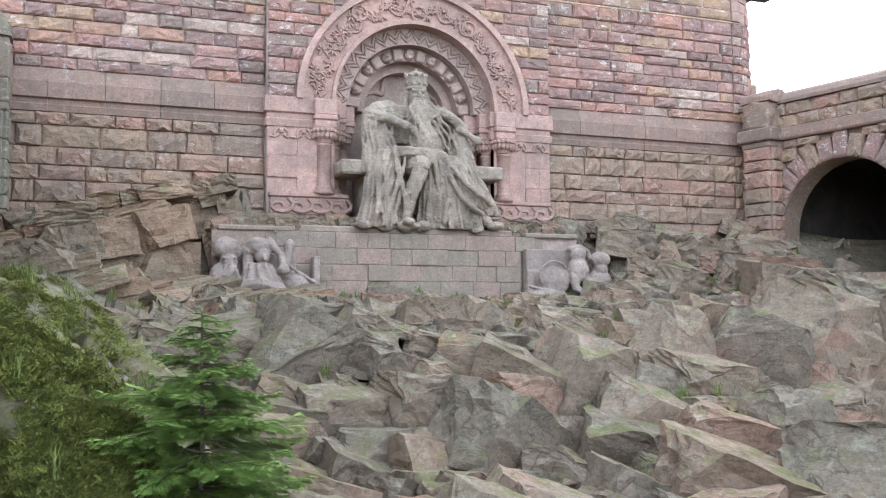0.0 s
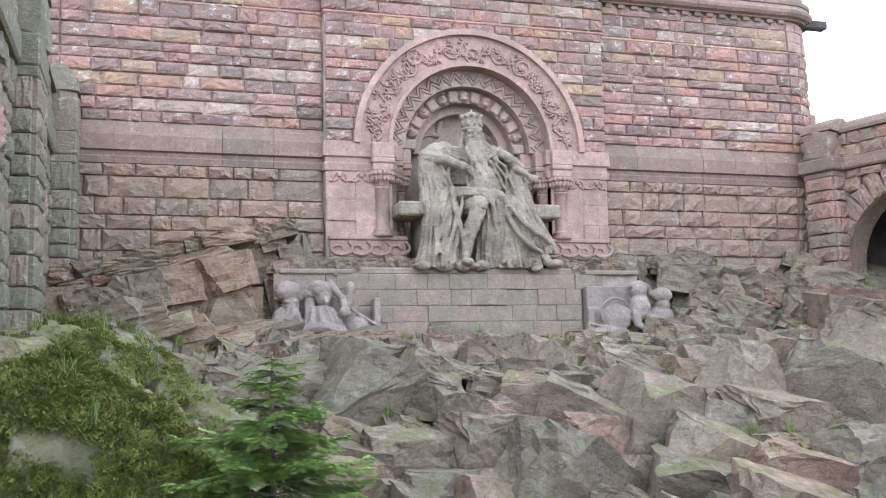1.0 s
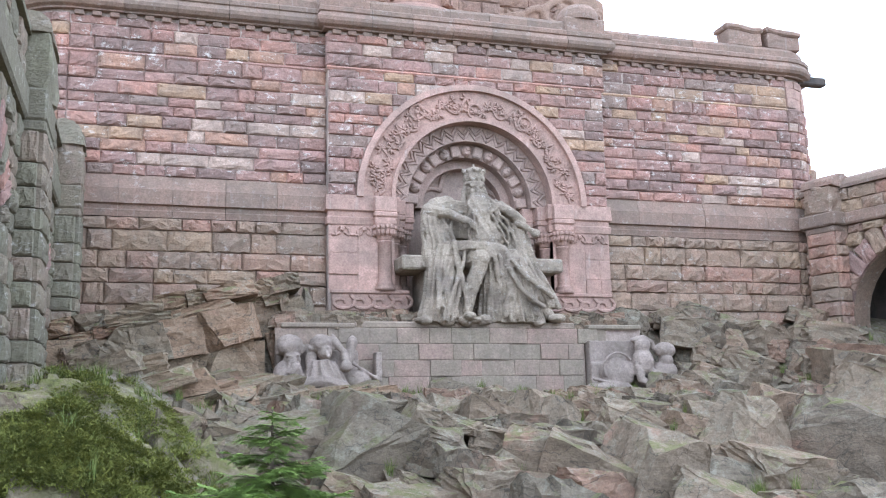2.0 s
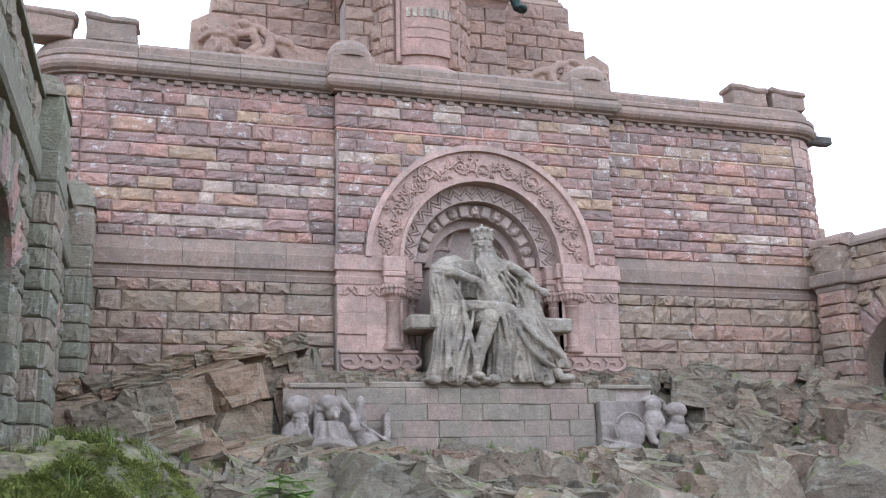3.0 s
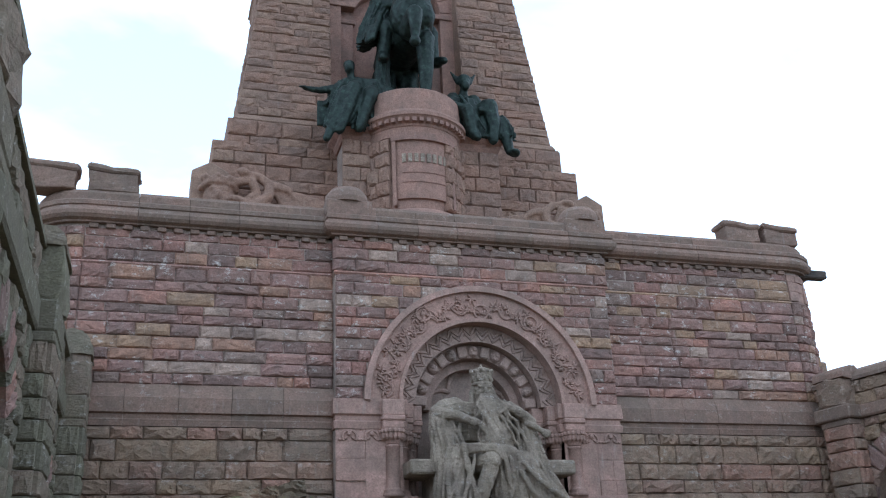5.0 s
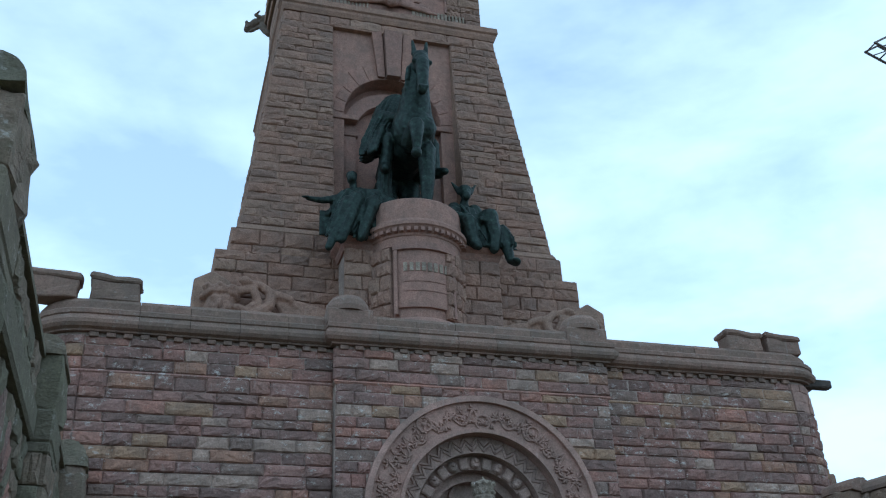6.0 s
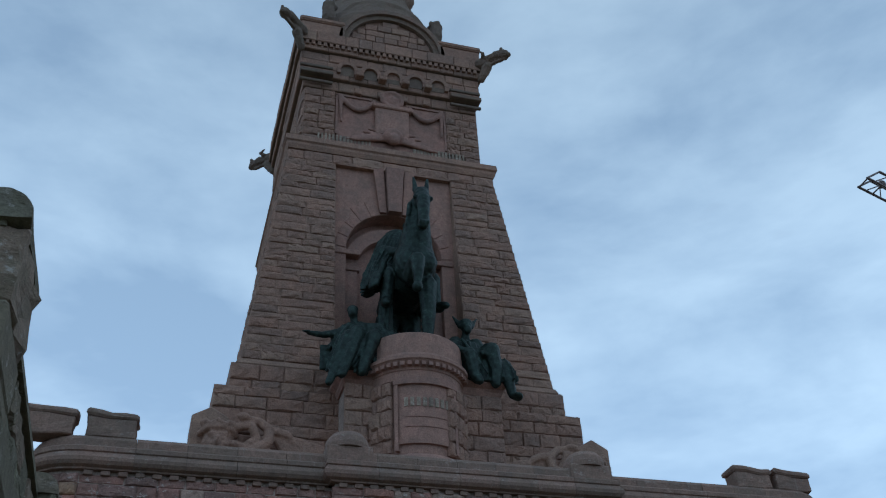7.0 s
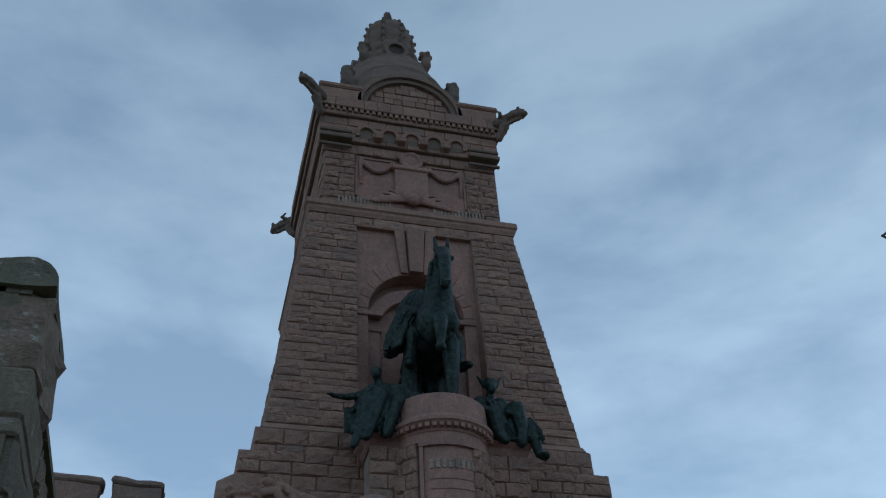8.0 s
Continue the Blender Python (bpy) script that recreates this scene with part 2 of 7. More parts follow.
def arch_ring(bm, cx, y0, y1, cz, r0, r1, a0=0.0, a1=180.0, n=40, squash=1.0, m=None):
    """A half ring in the xz plane between two radii, from y0 (front) to y1."""
    rows = []
    for i in range(n + 1):
        a = radians(a0 + (a1 - a0) * i / n)
        rows.append([bm.verts.new((cx + r * math.cos(a), y, cz + squash * r * math.sin(a))) for r, y in ((r0, y0), (r1, y0), (r1, y1), (r0, y1))])
    for a, b in zip(rows, rows[1:]):
        for i in range(4):
            j = (i + 1) % 4
            bm.faces.new((a[i], a[j], b[j], b[i]))
    bm.faces.new(rows[0][::-1])
    bm.faces.new(rows[-1])
    if m is not None:
        bmesh.ops.transform(bm, matrix=m, verts=[v for r in rows for v in r])


def lathe(bm, profile, cx, cy, n=32, a0=0.0, a1=360.0):
    """Profile (radius, z) turned round the upright axis through (cx, cy)."""
    full = abs(a1 - a0) >= 360
    k = n if full else n + 1
    rings = []
    for r, z in profile:
        rings.append([bm.verts.new((cx + r * math.cos(radians(a0 + (a1 - a0) * i / n)), cy + r * math.sin(radians(a0 + (a1 - a0) * i / n)), z)) for i in range(k)])
    for a, b in zip(rings, rings[1:]):
        for i in range(n):
            j = (i + 1) % k
            bm.faces.new((a[i], a[j], b[j], b[i]))
    if full:
        bm.faces.new(rings[0][::-1])
        bm.faces.new(rings[-1])
    bmesh.ops.recalc_face_normals(bm, faces=bm.faces[:])


def stone_mesh(name, seed, mat, bulge=0.35, edge=0.09, nx=6, nz=3):
    """A unit block, 1 wide and 1 high, its back at y = 0 and its quarry-faced front towards y = -1."""
    rng = random.Random(seed)
    bm = bmesh.new()
    xs = [-0.5, -0.5 + edge * 0.7] + [-0.5 + (i + 1) / (nx - 0.0) for i in range(nx - 1)] + [0.5 - edge * 0.7, 0.5]
    zs = [-0.5, -0.5 + edge] + [-0.5 + (i + 1) / nz for i in range(nz - 1)] + [0.5 - edge, 0.5]
    grid = []
    for i, x in enumerate(xs):
        col = []
        for j, z in enumerate(zs):
            rim = i in (0, len(xs) - 1) or j in (0, len(zs) - 1)
            jx = 0 if rim else rng.uniform(-0.03, 0.03)
            jz = 0 if rim else rng.uniform(-0.05, 0.05)
            pillow = 1 - max(abs(x) * 2, abs(z) * 2) ** 4
            y = (-0.74 if bulge > 0.2 else -0.8) + rng.uniform(-0.05, 0.05) if rim else -0.84 - bulge * (0.45 * pillow + rng.uniform(0, 0.55) + 0.12 * z)
            col.append(bm.verts.new((x + jx, y, z + jz)))
        grid.append(col)
    for i in range(len(xs) - 1):
        for j in range(len(zs) - 1):
            bm.faces.new((grid[i][j], grid[i + 1][j], grid[i + 1][j + 1], grid[i][j + 1]))
    c = [bm.verts.new((x, 0, z)) for x, z in ((-0.5, -0.5), (0.5, -0.5), (0.5, 0.5), (-0.5, 0.5))]
    bottom, top = [col[0] for col in grid], [col[-1] for col in grid]
    bm.faces.new([c[0], c[1]] + bottom[::-1])
    bm.faces.new([c[2], c[3]] + top)
    bm.faces.new([c[3], c[0]] + grid[0])
    bm.faces.new([c[1], c[2]] + grid[-1][::-1])
    me = bpy.data.meshes.new(name)
    bm.normal_update()
    bm.to_mesh(me)
    bm.free()
    me.materials.append(mat)
    return me


def stone_set(mat, seed, n=8, bulge=0.35, edge=0.09):
    return [stone_mesh("stone", seed + i, mat, bulge, edge) for i in range(n)]


def place(mesh, parent, m, name="stone"):
    ob = new(name, mesh)
    ob.parent = parent
    ob.matrix_basis = m
    return ob


def masonry(parent, meshes, frame_at, courses, spans, mean=1.0, depth=0.22, seed=0, gap=0.010, vary=0.35):
    """Lays courses of single blocks. frame_at(u, z) gives the pose of the wall's face at u (its -y outward); spans(z) the stretches of u to fill."""
    rng = random.Random(seed)
    n = 0
    for z0, z1 in courses:
        for u0, u1 in spans((z0 + z1) / 2):
            u = u0
            while u < u1 - 0.05:
                w = mean * rng.uniform(1 - vary, 1 + vary)
                if u1 - u - w < mean * 0.45:
                    w = u1 - u
                d = depth * rng.uniform(0.75, 1.2)
                m = frame_at(u + w / 2, (z0 + z1) / 2) @ Matrix.Diagonal((w - gap, d, z1 - z0 - 1.9 * gap, 1))
                place(meshes[rng.randrange(len(meshes))], parent, m)
                u += w
                n += 1
    return n


def course_list(z0, z1, mean, seed, vary=0.25):
    rng = random.Random(seed)
    out, z = [], z0
    while z < z1 - 0.02:
        h = mean * rng.uniform(1 - vary, 1 + vary)
        if z1 - z - h < mean * 0.6:
            h = z1 - z
        out.append((z, z + h))
        z += h
    return out


def facing_south(y, lean=0.0, z_ref=0.0):
    return lambda u, z: pose(u, y + (z - z_ref) * lean, z, -math.degrees(math.atan(lean)), 0, 0)

# ---------- ground: one sheet, rocky slope in the court ----------
def smooth(a, b, v):
    t = min(1.0, max(0.0, (v - a) / (b - a)))
    return t * t * (3 - 2 * t)


def slab(x, y, size, seed, amp, tilt):
    """Broken slabs: cells of ground, each with its own height and slope."""
    p = Vector((x / size, y / size * 1.25, seed * 7.3))
    q = noise.voronoi(p)[1][0]
    h = noise.cell_vector(q * 3.17)
    g = noise.cell_vector(q * 5.71 + Vector((3, 1, 7)))
    return amp * (h.x - 0.5) + tilt * ((p.x - q.x) * (g.x - 0.65) * 2 + (p.y - q.y) * (g.y - 0.25) * 2) * size


def ramp_z(y):
    """The court's long section: path under the eye, hollow, rock face, shelf before the plinth."""
    z = 0.0 - 2.1 * smooth(4.0, 8.0, y)
    z += 3.7 * (0.35 * smooth(15.0, 23.0, y) + 0.65 * smooth(19.0, 27.0, y))
    return z + 0.5 * smooth(26.0, 34.0, y)


def ground_base(x, y):
    base = ramp_z(y)
    # rock banks against both wings of the terrace
    base += 0.5 * smooth(28.5, 33.5, y) * (1 - smooth(2.9, 4.3, x)) * smooth(-3.5, 0.5, x)
    base += 3.7 * smooth(34.9, 35.6, y) * smooth(2.9, 4.3, x) * (1 - smooth(5.9, 6.9, x))
    base += 3.0 * smooth(32.0, 36.0, y) * smooth(19.9, 21.5, x) * (1 - 0.3 * smooth(23, 27, x))
    base += 2.9 * smooth(34.9, 35.8, y) * smooth(17.2, 19.0, x) * (1 - smooth(19.9, 21.5, x))
    base += 1.2 * smooth(25.0, 31.0, y) * smooth(23.5, 28.0, x)
    # mossy bank on the left
    base += 3.9 * (1 - smooth(-1.0, 3.6, x - 0.11 * (y - 12))) * smooth(8.2, 12.5, y) * (1 - smooth(16, 24, y))
    base += 1.2 * (1 - smooth(-1.0, 2.5, x)) * smooth(15, 24, y) * (1 - smooth(29, 33, y))
    # outcrops of the middle
    base += 0.8 * math.exp(-((y - 22 - 0.05 * x) / 2.2) ** 2) * smooth(4.5, 7.0, x) * (1 - smooth(9, 11.5, x))
    base += 0.9 * math.exp(-((y - 19.5) / 2.4) ** 2 - ((x - 14.5) / 2.6) ** 2)
    return base


def ground_z(x, y):
    if y < -15 or y > 70 or x < -25 or x > 50:
        return -0.6
    rough = smooth(5.0, 8.5, y) * (1 - smooth(36.5, 38.0, y))
    wx = x + 0.35 * noise.noise((x * 0.7, y * 0.7, 3.0))
    d = slab(wx, y, 2.7, 1, 0.40, 0.22) + slab(wx, y, 1.05, 2, 0.16, 0.2) - 0.2
    d -= 0.32 * smooth(14.0, 16.0, y) * (1 - smooth(31.5, 33.0, y)) * smooth(0.10, 0.14, x / max(y, 1.0))
    d += 0.04 * noise.fractal((x * 1.5, y * 1.5, 0.5), 1.0, 2.0, 4)
    return ground_base(x, y) + d * rough


def stops(lo, a, b, hi, fine):
    inner = list(np.arange(a, b + 1e-6, fine))
    left = [a - (a - lo) * (k / 7) ** 3 for k in range(7, 0, -1)]
    right = [b + (hi - b) * (k / 7) ** 3 for k in range(1, 8)]
    return left + inner + right


def build_ground():
    xs, ys = stops(-1800, -5.0, 31.0, 1800, 0.115), stops(-1800, 6.0, 36.8, 2200, 0.115)
    verts = [(x, y, ground_z(x, y)) for y in ys for x in xs]
    w = len(xs)
    faces = [(j * w + i, j * w + i + 1, (j + 1) * w + i + 1, (j + 1) * w + i) for j in range(len(ys) - 1) for i in range(w - 1)]
    me = bpy.data.meshes.new("ground")
    me.from_pydata(verts, [], faces)
    me.materials.append(M_ROCK)
    return tagged(new("ground", me), "fractured grey-brown rock slope with moss and lichen", "ground", kind="structure")


ground = build_ground()

# ---------- terrace wall ----------
CX = 12.72                      # the axis of the monument
WALL_Y, BAY_Y = 36.6, 36.15     # faces of the wings and of the middle bay
X_L, X_R, RAD = -4.6, 30.1, 1.8  # the terrace's rounded ends
BAY_L, BAY_R = 6.78, 18.62
Z_LOW, Z_BELT, Z_STRING, Z_CORN = 2.0, 9.9, 15.06, 16.45


def terrace_path(off=0.0, ends=True):
    """Path points of the terrace's outer face, from behind its left end round to behind its right end."""
    pts = [(X_L, 60.0, -1, 0)]
    for k in range(0, 7):
        a = radians(180 + 90 * k / 6)
        pts.append((X_L + RAD + RAD * math.cos(a), WALL_Y + RAD + RAD * math.sin(a), math.cos(a), math.sin(a)))
    pts += [(BAY_L, WALL_Y, -0.001, -1)]
    pts += [(BAY_R, WALL_Y, 0.001, -1)]
    for k in range(0, 7):
        a = radians(270 + 90 * k / 6)
        pts.append((X_R - RAD + RAD * math.cos(a), WALL_Y + RAD + RAD * math.sin(a), math.cos(a), math.sin(a)))
    pts.append((X_R, 60.0, 1, 0))
    return pts


terrace = empty("wall_terrace", "red rusticated sandstone terrace wall with a round-arched niche", "wall", "structure")
wing_w = empty("wall_west_wing", "rusticated red and brown sandstone wing of the terrace wall", "wall", "structure")
wing_e = empty("wall_east_wing", "rusticated red and brown sandstone wing with rounded corner", "wall", "structure")
path = terrace_path()
NICHE_L, NICHE_R, R_IN = CX - 3.35, CX + 3.35, 3.35


def build_terrace():
    # core of the wings, left and right of the niche, behind the blocks
    bm = bmesh.new()
    left = [p for p in path if p[0] <= BAY_L + 0.1]
    right = [p for p in path if p[0] >= BAY_R - 0.1]
    prof = [(-0.025, -1.0), (-0.025, 17.2), (-1.2, 17.2), (-1.2, -1.0)]
    sweep(bm, prof, left)
    sweep(bm, prof, right)
    part("core", bm, M_MORTAR, terrace)
    # core of the bay with the arched opening cut through it
    bm = bmesh.new()
    y0, y1 = BAY_Y + 0.025, BAY_Y + 0.75
    cz = Z_BELT
    box(bm, BAY_L, NICHE_L, y0, y1, 0, cz)
    box(bm, NICHE_R, BAY_R, y0, y1, 0, cz)
    n = 32
    rows = []
    for i in range(n + 1):
        a = math.pi * i / n
        x = CX + R_IN * math.cos(a)
        z = cz + R_IN * math.sin(a)
        rows.append([(x, z), (x, 17.2)])
    for (p, q), (r, s) in zip(rows, rows[1:]):
        for y in (y0, y1):
            v = [bm.verts.new((c[0], y, c[1])) for c in (p, q, s, r)]
            bm.faces.new(v)
        v = [bm.verts.new((c[0], y, c[1])) for c, y in ((p, y0), (r, y0), (r, y1), (p, y1))]
        bm.faces.new(v)
    box(bm, BAY_L, NICHE_L, y0, y1, cz, 17.2)
    box(bm, NICHE_R, BAY_R, y0, y1, cz, 17.2)
    bmesh.ops.recalc_face_normals(bm, faces=bm.faces[:])
    part("core", bm, M_MORTAR, terrace)
    # back of the niche
    bm = bmesh.new()
    box(bm, NICHE_L - 1.0, NICHE_R + 1.0, 38.2, 38.6, 0, 14.0)
    box(bm, NICHE_L - 0.25, NICHE_L, BAY_Y + 0.7, 38.2, 0, Z_BELT)
    box(bm, NICHE_R, NICHE_R + 0.25, BAY_Y + 0.7, 38.2, 0, Z_BELT)
    part("niche_wall", bm, M_PINK, terrace, "smooth grey-pink back wall of the niche")
    # terrace floor
    bm = bmesh.new()
    box(bm, X_L + 0.6, X_R - 0.6, WALL_Y + 1.0, 75, 16.6, 17.0)
    part("terrace_floor", bm, M_COPE, terrace)


build_terrace()

S_RED = stone_set(M_RED, 10, 12, 0.5, 0.09)
S_LOW = stone_set(M_LOW, 40, 12, 0.75, 0.06)
S_FLAT = stone_set(M_PINK, 70, 8, 0.08, 0.05)
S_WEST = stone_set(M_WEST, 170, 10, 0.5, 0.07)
S_TOWER = stone_set(M_TOWER, 90, 10, 0.75, 0.07)
S_PLINTH = stone_set(M_PLINTH, 120, 8, 0.12, 0.04)


def corner_frame(cx, cy, r, a0, y_in=0.0):
    """Blocks round a corner: u metres along the arc from the angle a0."""
    def at(u, z):
        a = radians(a0) + u / r
        return pose(cx + (r - 0.14) * math.cos(a), cy + (r - 0.14) * math.sin(a), z, 0, 0, math.degrees(a) + 90)
    return at


def lay_terrace():
    up = course_list(10.42, Z_STRING, 0.47, 3, 0.22)
    low = course_list(Z_LOW, 8.85, 0.66, 5, 0.2)
    fr = course_list(Z_STRING + 0.1, 16.5, 0.46, 6, 0.1)
    face = facing_south(WALL_Y + 0.16)
    for w, a, b, k in ((wing_w, X_L + RAD, BAY_L - 0.02, 1), (wing_e, BAY_R + 0.02, X_R - RAD, 2)):
        masonry(w, S_RED, face, up, lambda z: [(a, b)], 1.2, 0.23, k, vary=0.5)
        masonry(w, S_RED, face, fr, lambda z: [(a, b)], 1.2, 0.2, k + 20, vary=0.4)
        masonry(w, S_LOW, face, low, lambda z: [(a, b)], 1.3, 0.24, k + 30, gap=0.008, vary=0.5)
    for z_courses, st, k in ((up, S_RED, 7), (fr, S_FLAT, 8), (low, S_LOW, 9)):
        masonry(wing_e, st, corner_frame(X_R - RAD, WALL_Y + RAD, RAD, 270), z_courses, lambda z: [(0, RAD * 1.5)], 0.55, 0.21, k, vary=0.15)
    for z_courses, st, k in ((up, S_RED, 57), (fr, S_RED, 58), (low, S_LOW, 59)):
        masonry(wing_w, st, corner_frame(X_L + RAD, WALL_Y + RAD, RAD, 180), z_courses, lambda z: [(0, RAD * 1.57)], 0.55, 0.21, k, vary=0.15)
    bayf = facing_south(BAY_Y + 0.16)
    ro = 4.86

    def bay_span(z):
        h = z - Z_BELT
        w = math.sqrt(max(0.0, ro * ro - h * h)) + 0.02 if h < ro else 0
        return [(BAY_L, BAY_R)] if w == 0 else [(BAY_L, CX - w), (CX + w, BAY_R)]
    masonry(terrace, S_RED, bayf, course_list(9.95, Z_STRING, 0.46, 11), bay_span, 0.95, 0.21, 12)
    masonry(terrace, S_RED, bayf, fr, lambda z: [(BAY_L - 0.1, BAY_R + 0.1)], 1.1, 0.22, 13)
    masonry(terrace, S_FLAT, bayf, course_list(6.25, 8.75, 0.75, 14), lambda z: [(BAY_L, BAY_L + 1.15), (BAY_R - 1.15, BAY_R)], 0.9, 0.22, 15)
    masonry(terrace, S_LOW, bayf, course_list(2.6, 5.5, 0.6, 16), lambda z: [(BAY_L, NICHE_L), (NICHE_R, BAY_R)], 1.0, 0.22, 17)


# mouldings of the terrace
def cut_run(pts, step):
    """Splits the long straight stretch of a path into single stones; the rest stays whole."""
    k = max(range(len(pts) - 1), key=lambda i: abs(pts[i + 1][0] - pts[i][0]))
    (x0, y0, nx0, ny0), (x1, y1, nx1, ny1) = pts[k], pts[k + 1]
    n = max(1, round((x1 - x0) / step))
    runs = []
    for i in range(n):
        a, b = x0 + (x1 - x0) * i / n, x0 + (x1 - x0) * (i + 1) / n - (0.014 if i < n - 1 else 0)
        j = 0.006 * ((i * 7) % 3 - 1)
        runs.append([(a, y0 + j, nx0 if i == 0 else 0, -1), (b, y0 + j, nx1 if i == n - 1 else 0, -1)])
    rest = [r for r in (pts[:k + 1], pts[k + 1:]) if len(r) > 1]
    return runs, rest


def build_mouldings():
    wing_l = [p for p in path if p[0] <= BAY_L + 0.01]
    wing_r = [p for p in path if p[0] >= BAY_R - 0.01]
    bay = [(BAY_L, WALL_Y + 0.1, -1, 0), (BAY_L, BAY_Y, -1, -1), (BAY_R, BAY_Y, 1, -1), (BAY_R, WALL_Y + 0.1, 1, 0)]
    belt = [(-0.1, 10.42), (0.02, 10.42), (0.2, 9.92), (0.22, 9.90), (0.22, 9.34), (0.08, 9.30), (0.08, 9.14), (0.15, 9.08), (0.10, 8.86), (-0.1, 8.86)]
    belt_bay = [(-0.1, 9.95), (0.10, 9.95), (0.12, 9.36), (0.02, 9.30), (0.02, 9.12), (0.10, 9.06), (0.06, 8.80), (-0.1, 8.80)]
    cornice = [(-0.3, 17.55), (0.36, 17.50), (0.42, 17.44), (0.42, 17.28), (0.36, 17.24), (0.52, 17.0), (0.50, 16.86), (0.40, 16.74), (0.22, 16.68), (0.2, 16.62), (-0.3, 16.62)]
    coping = [(-0.7, 18.02), (0.02, 18.02), (0.14, 17.86), (0.14, 17.54), (-0.7, 17.54)]
    string = [(-0.1, 15.16), (0.05, 15.14), (0.09, 15.06), (0.02, 14.98), (-0.1, 14.98)]
    for pts, prof, nm, mt in ((wing_l, belt, "belt_course", M_COPE), (wing_r, belt, "belt_course", M_COPE),
                              (wing_l, cornice, "cornice", M_COPE), (wing_r, cornice, "cornice", M_COPE), (bay, cornice, "cornice", M_COPE),
                              (wing_l, coping, "coping", M_COPE), (wing_r, coping, "coping", M_COPE), (bay, coping, "coping", M_COPE),
                              (wing_l, string, "string_course", M_RED), (wing_r, string, "string_course", M_RED), (bay, string, "string_course", M_RED)):
        owner = terrace if pts is bay else wing_w if pts is wing_l else wing_e
        runs, rest = cut_run(pts, 1.75 if nm != "string_course" else 60.0)
        for run in runs + rest:
            bm = bmesh.new()
            sweep(bm, prof, run)
            part(nm, bm, mt, owner)
    for a, b in ((BAY_L, NICHE_L + 0.1), (NICHE_R - 0.1, BAY_R)):
        bm = bmesh.new()
        sweep(bm, belt_bay, [(a, BAY_Y + 0.6, -1, 0), (a, BAY_Y, -1, -1), (b, BAY_Y, 1, -1), (b, BAY_Y + 1.6, 1, 0)])
        part("belt_course", bm, M_PINK, terrace, "pink sandstone impost band")
    # dentils
    d = bmesh.new()
    box(d, -0.17, 0.17, -0.16, 0.12, -0.09, 0.09, 0.02)
    me = bpy.data.meshes.new("dentil")
    d.to_mesh(me)
    d.free()
    me.materials.append(M_COPE)
    for a, b, y in ((X_L + RAD, BAY_L - 0.2, WALL_Y), (BAY_L, BAY_R, BAY_Y), (BAY_R + 0.3, X_R - RAD, WALL_Y)):
        n = int((b - a) / 0.62)
        for i in range(n):
            place(me, terrace, pose(a + (i + 0.5) * (b - a) / n, y, 16.52), "dentil")


build_mouldings()


def build_merlon(name, x0, x1, z1):
    bm = bmesh.new()
    box(bm, x0, x1, WALL_Y - 0.05, WALL_Y + 0.9, 18.0, z1 - 0.28, 0.04)
    box(bm, x0 - 0.08, x1 + 0.08, WALL_Y - 0.13, WALL_Y + 1.0, z1 - 0.28, z1, 0.08)
    bmesh.ops.subdivide_edges(bm, edges=bm.edges[:], cuts=3, use_grid_fill=True)
    mid = (x0 + x1) / 2
    for v in bm.verts:
        if v.co.z > z1 - 0.4:
            v.co.z += 0.12 - 0.06 * (v.co.x - mid)
        v.co += 0.09 * noise.noise_vector(v.co * 1.5) + 0.03 * noise.noise_vector(v.co * 5)
    return part(name, bm, M_COPE, terrace)


for x0, x1 in ((-5.1, -3.3), (-2.85, -1.0), (25.4, 27.2), (27.5, 29.3)):
    build_merlon("merlon", x0, x1, 19.0 if x0 < 0 else 18.85)


def build_bay_caps():
    for x in (BAY_L + 0.55, BAY_R - 0.75):
        bm = bmesh.new()
        box(bm, x - 0.95, x + 0.95, BAY_Y - 0.25, BAY_Y + 1.3, 17.5, 18.2, 0.06)
        lathe(bm, [(0.9, 18.15), (0.92, 18.35), (0.86, 18.6), (0.66, 18.85), (0.36, 18.98), (0.01, 19.02)], x, BAY_Y + 0.5, 20)
        part("pier_cap", bm, M_COPE, terrace, "weathered domed parapet capstone")


build_bay_caps()


# ---------- the arch and niche ----------
def build_arch():
    cz = Z_BELT
    bm = bmesh.new()
    arch_ring(bm, CX, BAY_Y - 0.22, BAY_Y + 0.3, cz, 4.62, 4.86, n=48)
    part("archivolt", bm, M_PINK, terrace, "plain pink outer arch moulding")
    bm = bmesh.new()
    arch_ring(bm, CX, BAY_Y - 0.03, BAY_Y + 0.3, cz, 3.45, 4.64, n=48)
    part("archivolt", bm, M_PINK, terrace, "carved pink arch band with vine ornament")
    bm = bmesh.new()
    arch_ring(bm, CX, BAY_Y - 0.17, BAY_Y + 0.5, cz, 3.33, 3.48, n=48)
    part("archivolt", bm, M_PINK, terrace)
    bm = bmesh.new()
    arch_ring(bm, CX, BAY_Y + 0.45, BAY_Y + 1.0, cz, 2.66, 3.4, n=48)
    part("archivolt", bm, M_NICHE, terrace, "brown-pink zigzag arch ring")
    bm = bmesh.new()
    arch_ring(bm, CX, BAY_Y + 0.95, BAY_Y + 1.5, cz, 2.1, 2.7, n=48)
    part("archivolt", bm, M_NICHE, terrace)
    bm = bmesh.new()
    arch_ring(bm, CX, BAY_Y + 1.45, BAY_Y + 2.2, cz, 1.75, 2.15, n=48)
    part("archivolt", bm, M_NICHE, terrace)


build_arch()


